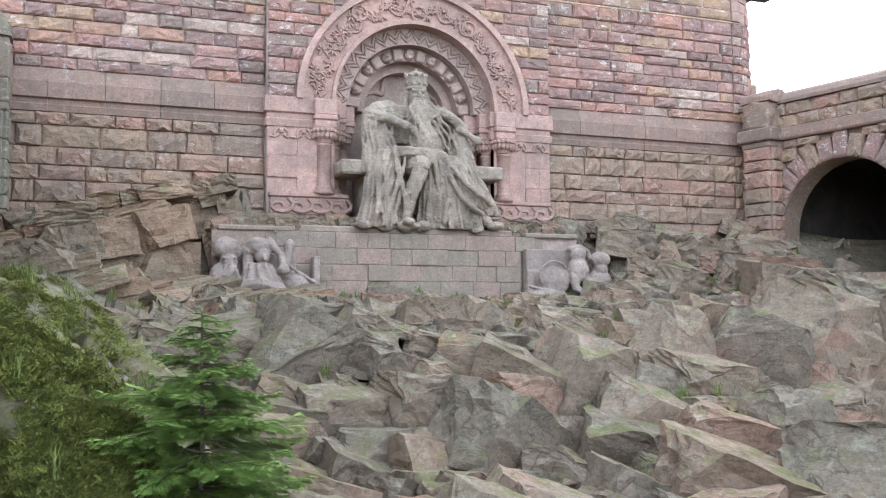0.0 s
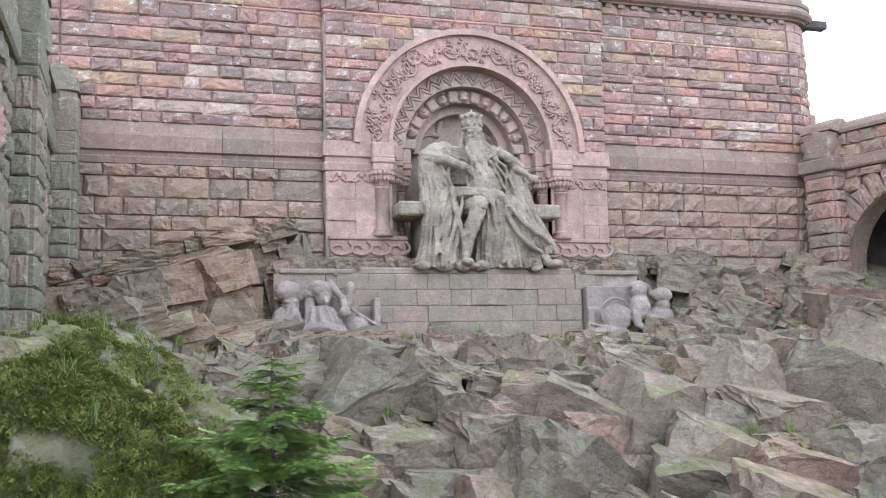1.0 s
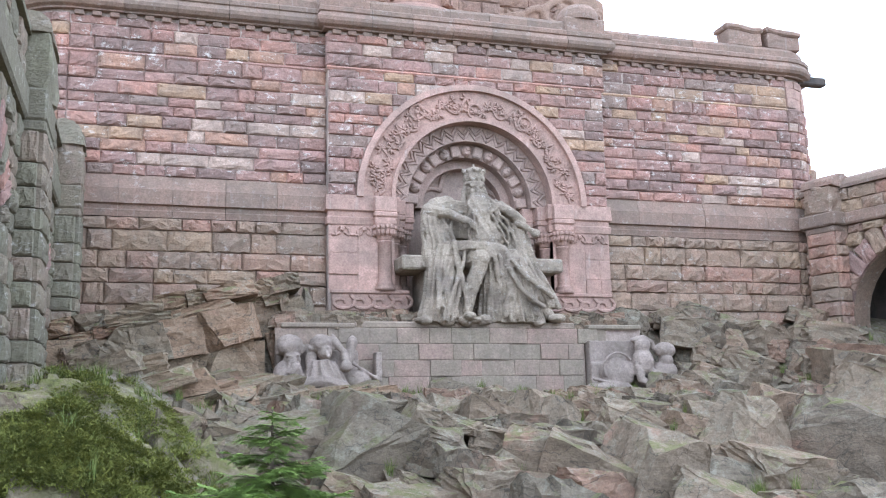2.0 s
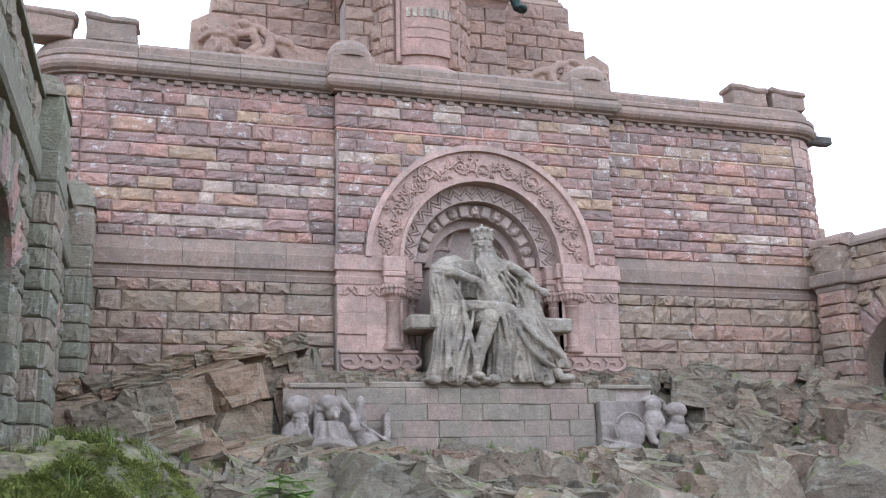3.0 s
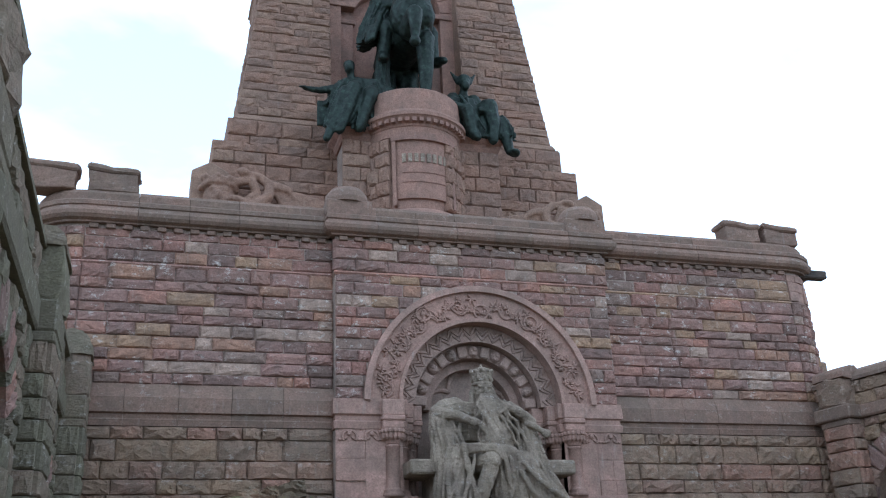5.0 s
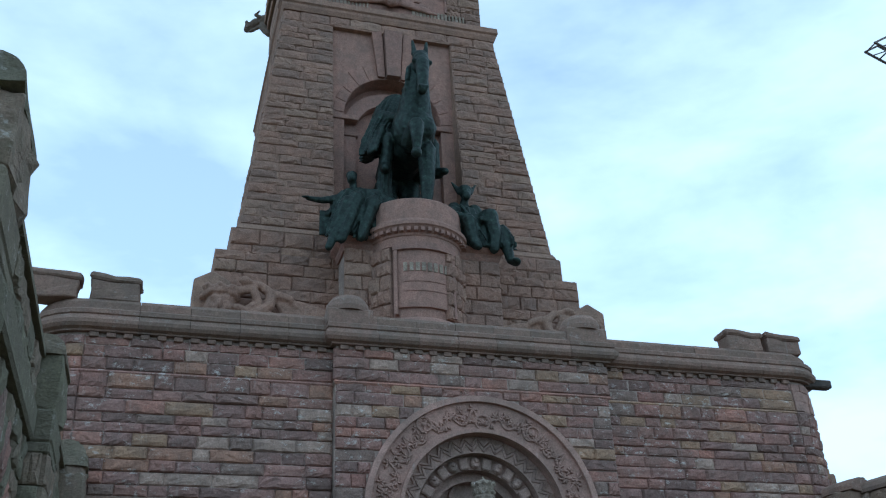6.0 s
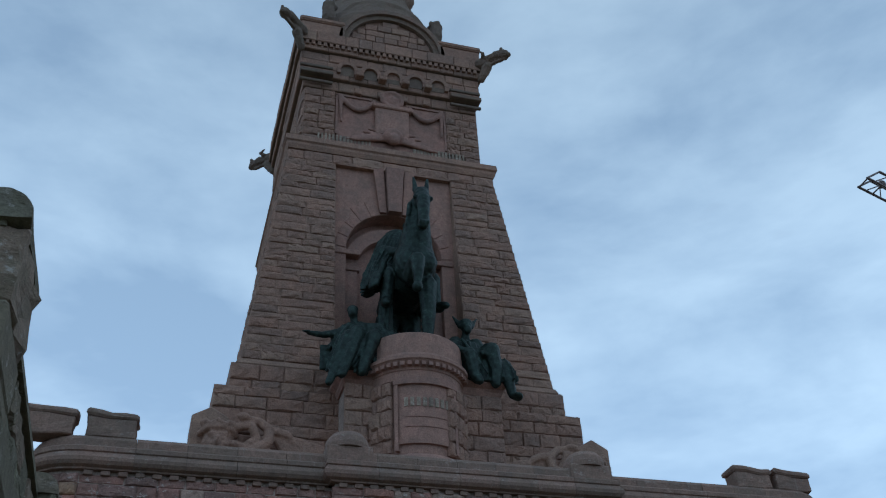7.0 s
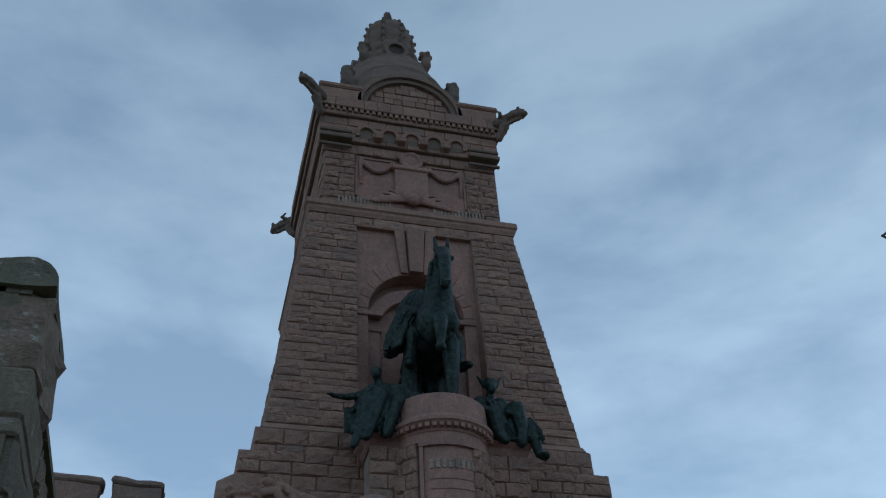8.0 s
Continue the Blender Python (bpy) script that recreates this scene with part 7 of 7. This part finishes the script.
def lay_rocks():
    rng = random.Random(77)

    def put(x, y, z, s, rot, k=None):
        m = pose(x, y, z, *rot) @ Matrix.Diagonal((*s, 1))
        place(ROCKS[rng.randrange(20) if k is None else k], ground, m, "rock")
    # large outcrops
    big = [(5.9, 23.6, 0.25, 2.1, 1.5, 1.35, 10, 24, 14), (3.4, 24.4, 0.5, 1.5, 1.3, 0.9, 6, -10, 10), (15.4, 15.2, -1.9, 2.2, 1.4, 1.1, -4, 10, 20), (12.2, 16.0, -1.9, 1.5, 1.2, 0.9, 8, 20, -15),
           (20.5, 22.8, 0.7, 1.9, 1.4, 1.5, 8, 14, 10), (17.6, 22.2, 0.2, 1.2, 1.1, 1.6, 4, 20, -30), (15.2, 22.6, 0.3, 1.3, 1.0, 1.5, 8, 25, 30), (12.3, 21.5, -0.4, 1.4, 1.1, 1.4, 5, 22, 10),
           (10.2, 22.0, -0.3, 1.2, 1.1, 1.1, 10, 30, -20), (23.5, 24.5, 1.5, 1.8, 1.3, 1.2, 5, 10, 20), (8.6, 19.2, -1.2, 1.4, 1.0, 1.0, 8, 26, 30), (24.8, 29.0, 2.5, 1.7, 1.2, 0.9, 4, 6, -10), (26.2, 31.2, 2.9, 1.5, 1.2, 0.9, 2, 4, 12)]
    for x, y, z, a, b, c, rx, ry, rz in big:
        put(x, y, z, (a, b, c), (rx, ry, rz))
    # fractured bedrock: blocks set edge to edge in the slope, sharing one run of joints
    y = 14.6
    while y < 33.4:
        wide = 1.15 if y < 26 else 0.85
        a0 = 7.0 if y > 18 else 9.0
        x = y * math.tan(radians(a0)) + rng.uniform(0, 0.8)
        while x < y * math.tan(radians(43.5)):
            w = wide * rng.choice((0.55, 0.8, 1.0, 1.3, 1.8)) * rng.uniform(0.85, 1.15)
            xc, yc = x + w / 2, y + rng.uniform(-0.25, 0.25)
            if not (6.0 < xc < 18.0 and yc > 32.6):
                h = w * rng.uniform(0.45, 0.8)
                put(xc, yc, ground_base(xc, yc) - 0.12 - h * 0.15 + rng.uniform(-0.18, 0.2), (w * 0.58, wide * rng.uniform(0.5, 0.8), h * 0.6), (rng.uniform(-10, 12), 12 + rng.uniform(-14, 14), 8 + rng.uniform(-24, 24)))
            x += w * 0.96
        y += wide * 0.92
    # blocks piled against the east wing
    for k in range(46):
        x, y = rng.uniform(18.6, 28.2), rng.uniform(32.6, 35.9)
        s = rng.uniform(0.35, 0.95)
        put(x, y, ground_base(x, y) + 0.05, (s * 1.3, s, s * 0.75), (rng.uniform(-12, 12), rng.uniform(0, 25), rng.uniform(-40, 40)))
    # rubble at the foot of the statue and of the niche's jambs
    for k in range(60):
        x = rng.choice((rng.uniform(4.9, 10.4), rng.uniform(14.6, 18.4)))
        y = rng.uniform(34.9, 36.0)
        s = rng.uniform(0.16, 0.5)
        put(x, y, 4.86 + 0.25 * s * (y - 34.5), (s * 1.4, s, s * 0.7), (rng.uniform(-14, 14), rng.uniform(-15, 15), rng.uniform(-60, 60)))
    # stones in the mossy bank
    for k in range(44):
        y = rng.uniform(13.0, 25)
        x = rng.uniform(-2.4, 2.6 + 0.09 * y)
        s = rng.uniform(0.12, 0.02 * y)
        put(x, y, ground_base(x, y) - 0.05, (s * 1.4, s, s * 0.8), (rng.uniform(-12, 14), rng.uniform(-10, 30), rng.uniform(-50, 50)))


def scatter(name, label, category, bases, mat, count_fn):
    """Joins many small copies of base shapes (vertices, faces) into one mesh."""
    V, F, off = [], [], 0
    for bi, m in count_fn():
        v, f = bases[bi]
        w = v @ np.array(m.to_3x3()).T + np.array(m.translation)
        V.append(w)
        F.extend([tuple(i + off for i in q) for q in f])
        off += len(v)
    me = bpy.data.meshes.new(name)
    me.from_pydata(np.concatenate(V).tolist(), [], F)
    me.materials.append(mat)
    return tagged(new(name, me), label, category, kind="stuff")


def as_base(bm):
    bm.verts.index_update()
    v = np.array([q.co[:] for q in bm.verts])
    f = [tuple(q.index for q in g.verts) for g in bm.faces]
    bm.free()
    return v, f


def build_scree():
    bases = []
    for k in range(6):
        rng = random.Random(k + 900)
        bm = bmesh.new()
        for _ in range(11):
            bm.verts.new((rng.uniform(-1, 1), rng.uniform(-1, 1), rng.uniform(-0.6, 0.6)))
        r = bmesh.ops.convex_hull(bm, input=bm.verts[:])
        bmesh.ops.delete(bm, geom=[g for g in r["geom_interior"] if isinstance(g, bmesh.types.BMVert)], context="VERTS")
        bases.append(as_base(bm))
    rng = random.Random(31)

    def gen():
        for k in range(5200):
            y = rng.uniform(13, 35)
            x = y * math.tan(radians(rng.uniform(3, 44)))
            s = 0.04 + 0.30 * rng.random() ** 2.6
            yield rng.randrange(6), pose(x, y, ground_z(x, y) + s * 0.2, rng.uniform(0, 40), rng.uniform(0, 40), rng.uniform(0, 360)) @ Matrix.Diagonal((s * 1.5, s, s, 1))
    scatter("scree", "loose angular grey-brown stones scattered over the slope", "stones", bases, M_ROCK, gen)


def build_moss():
    m = Nodes("moss", 0.95)
    c = m.ramp(m.noise(6, 9, 0.8), [(0.3, (0.05, 0.058, 0.016)), (0.5, (0.16, 0.175, 0.036)), (0.7, (0.34, 0.33, 0.075))])
    m.bump(m.noise(30, 8, 0.8), 1.0, 0.05)
    mat = m.done(c)
    bases = []
    rng = random.Random(41)
    for k in range(5):
        V, F = [], []
        for b in range(44):
            a, lean, h = rng.uniform(0, 6.28), rng.uniform(0.3, 1.1), rng.uniform(0.3, 0.75)
            r = math.sqrt(rng.random())
            q = rng.uniform(0, 6.28)
            px, py = r * math.cos(q), r * math.sin(q)
            h *= 1.25 - 0.7 * r
            o = len(V)
            w = 0.055
            ex, ey = px + math.cos(a) * lean * h, py + math.sin(a) * lean * h
            V += [(px - math.sin(a) * w, py + math.cos(a) * w, -0.1), (px + math.sin(a) * w, py - math.cos(a) * w, -0.1), (ex + math.sin(a) * w * 0.4, ey - math.cos(a) * w * 0.4, h), (ex - math.sin(a) * w * 0.4, ey + math.cos(a) * w * 0.4, h)]
            F.append((o, o + 1, o + 2, o + 3))
        bases.append((np.array(V), F))

    def gen():
        k = 0
        while k < 22000:
            y = rng.uniform(7.8, 19) if k % 2 else rng.uniform(8.0, 13.0)
            x = rng.uniform(-3.3, 3.2 + 0.08 * y)
            if (noise.noise((x * 0.9, y * 0.9, 9.0)) < -0.2 and not (x < 0.3 and y < 12.5)) or rng.random() < (x - 1.5) / 4:
                continue
            k += 1
            s = rng.uniform(0.07, 0.2)
            lump = 0.16 * noise.noise((x * 3.0, y * 3.0, 2.0))
            yield rng.randrange(5), pose(x, y, ground_z(x, y) + max(0.0, lump), rng.uniform(-25, 10), rng.uniform(-10, 30), rng.uniform(0, 360)) @ Matrix.Diagonal((s, s, s * 0.32, 1))
        # the steep face of the bank towards the path
        for k in range(5000):
            x, y = rng.uniform(-2.4, 1.2), rng.uniform(8.2, 11.8)
            s = rng.uniform(0.09, 0.2)
            yield rng.randrange(5), pose(x, y, ground_z(x, y), rng.uniform(20, 60), rng.uniform(-15, 15), rng.uniform(-60, 60)) @ Matrix.Diagonal((s, s, s * 0.5, 1))
    scatter("moss", "thick yellow-green moss cushions on the damp rocks", "moss", bases, mat, gen)


def build_grass():
    mat = plant_material("grass_blades", [(0.3, (0.07, 0.10, 0.025)), (0.55, (0.14, 0.17, 0.045)), (0.75, (0.27, 0.25, 0.09))])
    rng = random.Random(51)
    bases = []
    for k in range(5):
        V, F = [], []
        for b in range(26):
            a, lean, h, w = rng.uniform(0, 6.28), rng.uniform(0.1, 0.75), rng.uniform(0.5, 1.0), 0.018
            px, py = rng.uniform(-0.16, 0.16), rng.uniform(-0.16, 0.16)
            o = len(V)
            for j in range(4):
                t = j / 3
                x, y, z = px + math.cos(a) * lean * t * t * h, py + math.sin(a) * lean * t * t * h, h * t * (1 - 0.25 * lean * t)
                ww = w * (1 - t * 0.9)
                V += [(x - math.sin(a) * ww, y + math.cos(a) * ww, z), (x + math.sin(a) * ww, y - math.cos(a) * ww, z)]
            F += [(o, o + 1, o + 3, o + 2), (o + 2, o + 3, o + 5, o + 4), (o + 4, o + 5, o + 7, o + 6)]
        bases.append((np.array(V), F))

    def gen():
        for k in range(3200):
            if k < 330:
                y = rng.uniform(10, 24)
                x = rng.uniform(-2.2, 5.5)
                s = rng.uniform(0.2, 0.5)
            elif k < 400:
                y = rng.uniform(12.5, 15.5)
                x = y * math.tan(radians(rng.uniform(12, 17.5)))
                s = rng.uniform(0.4, 0.75)
            else:
                y = rng.uniform(17, 34)
                x = y * math.tan(radians(rng.uniform(8, 42)))
                s = rng.uniform(0.3, 0.62)
                if noise.noise((x * 0.6, y * 0.6, 4)) < -0.04:
                    continue
            yield rng.randrange(5), pose(x, y, ground_z(x, y) + (0.14 if k >= 400 else -0.03), 0, 0, rng.uniform(0, 360)) @ Matrix.Diagonal((s, s, s, 1))
        for k in range(70):
            x, y = rng.gauss(4.05, 0.3), rng.gauss(14.3, 0.5)
            s = rng.uniform(0.5, 0.95)
            yield rng.randrange(5), pose(x, y, ground_z(x, y) - 0.03, 0, 0, rng.uniform(0, 360)) @ Matrix.Diagonal((s, s, s, 1))
        for k in range(110):
            x, y = rng.uniform(-2.2, 1.8), rng.uniform(20, 32.5)
            s = rng.uniform(0.3, 0.6)
            yield rng.randrange(5), pose(x, y, ground_z(x, y) - 0.03, 0, 0, rng.uniform(0, 360)) @ Matrix.Diagonal((s, s, s, 1))
    scatter("grass", "thin green and straw-coloured grass tufts between rocks", "grass", bases, mat, gen)


def build_spruce():
    x0, y0 = 1.50, 11.5
    zt = 1.70
    zb = ground_z(x0, y0) - 0.1
    tree = empty("spruce", "small young spruce with drooping bright green branches among mossy rocks", "tree", at=(x0, y0, zb))
    bark = plant_material("spruce_bark", [(0.3, (0.07, 0.05, 0.035)), (0.7, (0.13, 0.10, 0.075))], 0.9)
    green = plant_material("spruce_needles", [(0.3, (0.10, 0.165, 0.04)), (0.55, (0.185, 0.285, 0.065)), (0.75, (0.30, 0.40, 0.11))], 0.6)
    H = zt - zb
    bm = bmesh.new()
    chain(bm, [(0, 0, 0), (0.02, 0, H * 0.4), (0, 0.01, H * 0.75), (0, 0, H - 0.03)], 0.045, 0.008, 8)
    rng = random.Random(12)
    V, F = [], []

    def needle(p, d, ln):
        s = d.cross(Vector((0, 0, 1)))
        s = s.normalized() * 0.0042 if s.length > 1e-3 else Vector((0.004, 0, 0))
        o = len(V)
        e = p + d * ln
        V.extend([p - s, p + s, e + s * 0.5, e - s * 0.5])
        F.append((o, o + 1, o + 2, o + 3))

    def twig(p, d, ln, up):
        n = max(4, int(ln / 0.0058))
        side = d.cross(up).normalized()
        for j in range(n):
            t = (j + rng.random()) / n
            q = p + d * (ln * t) + up * (-0.10 * ln * t * t)
            for s in (-1, 1):
                w = (d * rng.uniform(0.5, 0.9) + side * s * rng.uniform(0.5, 1.0) + up * rng.uniform(0.0, 0.6)).normalized()
                needle(q, w, rng.uniform(0.020, 0.032))
        needle(p + d * ln, d, 0.025)

    whorls = [(0.08, 0.12, 4), (0.20, 0.32, 5), (0.30, 0.26, 3), (0.38, 0.46, 5), (0.48, 0.42, 3), (0.58, 0.58, 6), (0.66, 0.5, 4), (0.76, 0.78, 6), (0.85, 0.62, 4), (0.94, 0.9, 7), (1.04, 0.76, 4), (1.14, 1.06, 7), (1.25, 0.9, 4), (1.36, 1.18, 8), (1.47, 1.0, 4), (1.58, 1.28, 8), (1.82, 1.34, 8), (2.05, 1.4, 8)]
    for wi, (down, reach, nb) in enumerate(whorls):
        z = H - down
        if z < 0.1:
            continue
        for b in range(nb):
            a = 6.283 * b / nb + wi * 0.7 + rng.uniform(-0.25, 0.25)
            R = reach * rng.uniform(0.72, 1.12)
            d0 = Vector((math.cos(a), math.sin(a), rng.uniform(-0.22, 0.16)))
            zz = z + rng.uniform(-0.11, 0.11) * min(1, down * 2)
            pts = []
            for j in range(9):
                t = j / 8
                pts.append(Vector((0, 0, zz)) + d0 * R * t + Vector((0, 0, R * (0.30 * t - 0.72 * t * t + 0.46 * t ** 3))))
            chain(bm, pts[:8:2], 0.012, 0.004, 5)
            step = 0.030
            s = 0.10 * R + 0.03
            k = 0
            while s < R:
                t = s / R
                j = min(7, int(t * 8))
                p = pts[j].lerp(pts[j + 1], t * 8 - j)
                d = (pts[j + 1] - pts[j]).normalized()
                up = Vector((0, 0, 1))
                side = d.cross(up).normalized() * (1 if k % 2 else -1)
                ln = (0.09 + 0.34 * R * (1 - t) ** 0.7) * rng.uniform(0.7, 1.1) * min(1.0, t * 5)
                dd = (d * 0.75 + side * 0.75 + up * rng.uniform(-0.75, 0.12)).normalized()
                if ln > 0.03:
                    twig(p, dd, min(ln, 0.36), up)
                    for h in (0.35, 0.6, 0.8):
                        if ln > 0.1:
                            for sg in (-1, 1):
                                d3 = (dd + dd.cross(up).normalized() * sg * 0.9 - up * 0.3).normalized()
                                twig(p + dd * min(ln, 0.36) * h, d3, 0.32 * ln * (1.1 - h) + 0.03, up)
                s += step
                k += 1
            for j in range(2, 8):
                seg = pts[j + 1] - pts[j]
                twig(pts[j], seg.normalized(), seg.length, Vector((0, 0, 1)))
    # leader shoot
    for j in range(70):
        a = rng.uniform(0, 6.28)
        needle(Vector((0, 0, H - 0.35 * rng.random())), Vector((math.cos(a) * 0.7, math.sin(a) * 0.7, 0.7)).normalized(), 0.024)
    part("trunk", bm, bark, tree)
    me = bpy.data.meshes.new("crown")
    me.from_pydata([v[:] for v in V], [], F)
    me.materials.append(green)
    ob = new("crown", me)
    ob.parent = tree


def build_crane():
    """End of a lattice jib with a lamp, its mast standing beyond the court."""
    steel = Nodes("painted_steel", 0.5, 0.6)
    mat = steel.done(steel.ramp(steel.noise(2, 3), [(0.3, (0.13, 0.11, 0.105)), (0.7, (0.22, 0.17, 0.16))]))
    cr = empty("crane", "dark steel lattice crane jib with a small lamp", "crane", at=(70, 45, -0.6))
    base = Vector((70, 45, -0.6))

    def P(x, y, z):
        return Vector((x, y, z)) - base
    tip, far = Vector((48.15, 45, 47.0)), Vector((70, 45, 37.0))
    ax = (far - tip).normalized()
    up = Vector((ax.z * -1, 0, ax.x)).normalized() if ax.x > 0 else Vector((0, 0, 1))
    if up.z < 0:
        up = -up
    bm = bmesh.new()
    L = (far - tip).length
    lo = lambda s, o: tip + ax * s + Vector((0, o, 0)) - base
    hi = lambda s, o: tip + ax * s + up * 1.35 + Vector((0, o, 0)) - base
    for o in (-0.55, 0.55):
        limb(bm, lo(0, o), lo(L, o), 0.10, 0.10, 6)
        limb(bm, hi(0.9, o), hi(L, o), 0.10, 0.10, 6)
        limb(bm, lo(0, o), hi(0.9, o), 0.08, 0.08, 6)
        n = int(L / 1.6)
        for i in range(n):
            a, b = L * i / n, L * (i + 0.5) / n
            limb(bm, lo(a + 0.6, o), hi(b + 0.9, o), 0.05, 0.05, 5)
            limb(bm, hi(b + 0.9, o), lo(a + 1.9, o), 0.05, 0.05, 5)
    for s in (0.05, 1.2, 3.0):
        limb(bm, lo(s, -0.55), lo(s, 0.55), 0.06, 0.06, 5)
    part("jib", bm, mat, cr)
    bm = bmesh.new()
    blob(bm, hi(1.3, 0) - Vector((0, 0, 0.55)), (0.32, 0.3, 0.36))
    part("lamp", bm, mat, cr)
    bm = bmesh.new()
    for dx in (-0.8, 0.8):
        for dy in (-0.8, 0.8):
            limb(bm, (dx, dy, 0), (dx, dy, 39), 0.12, 0.12, 6)
    for k in range(20):
        z = k * 1.95
        limb(bm, (-0.8, -0.8, z), (0.8, -0.8, z + 1.95), 0.06, 0.06, 5)
        limb(bm, (-0.8, 0.8, z), (-0.8, -0.8, z + 1.95), 0.06, 0.06, 5)
    part("mast", bm, mat, cr)


build_cliff()
lay_rocks()
build_scree()
build_moss()
build_grass()
build_spruce()
build_crane()


# ---------- blocks of the tower and the terrace ----------
def lay_tower():
    fr = lambda u, z: pose(u, front(z) + 0.18, z, -math.degrees(math.atan(LEAN)), 0, 0)
    cs = course_list(T0 + 0.25, T1 - 0.15, 0.56, 81, 0.3)

    def spans(z):
        h = half(z) - 0.02
        return [(TX - h, TX - REC_W), (TX + REC_W, TX + h)] if z < REC_TOP else [(TX - h, TX + h)]
    masonry(tower, S_TOWER, fr, cs, spans, 1.7, 0.2, 82, gap=0.006, vary=0.5)
    # west flank
    def flank(u, z):
        return pose(TX - half(z) + 0.18, u, z, -7.0, 0, -90)
    side = [o for o in tower.children if o.name.startswith("attic")][0]
    foot = [o for o in tower.children if o.name.startswith("foot")][0]
    masonry(side, S_TOWER, flank, course_list(T0 + 0.25, T1 - 0.15, 0.8, 83), lambda z: [(front(z) + 0.1, 66.5 - (z - T0) * LEAN)], 2.2, 0.18, 84)
    south = facing_south(50.5)
    masonry(side, S_TOWER, south, course_list(47.3, 52.3, 0.62, 85), lambda z: [(TX - 6.35, TX - 4.1), (TX + 4.1, TX + 6.6)], 1.1, 0.24, 86)
    masonry(side, S_TOWER, lambda u, z: pose(TX - 6.2, u, z, 0, 0, -90), course_list(47.3, 52.3, 0.8, 87), lambda z: [(50.4, 63.4)], 2.2, 0.24, 88)
    masonry(foot, S_TOWER, facing_south(48.3), course_list(26.6, 28.15, 0.75, 89), lambda z: [(3.1, 22.75)], 1.5, 0.2, 90)
    masonry(foot, S_TOWER, facing_south(47.95), course_list(24.4, 26.6, 0.73, 93), lambda z: [(2.3, 23.5)], 1.5, 0.2, 94)
    masonry(foot, S_TOWER, facing_south(47.65), course_list(18.0, 24.3, 0.8, 91), lambda z: [(1.5, 24.6)], 1.6, 0.2, 92)


lay_tower()
lay_terrace()
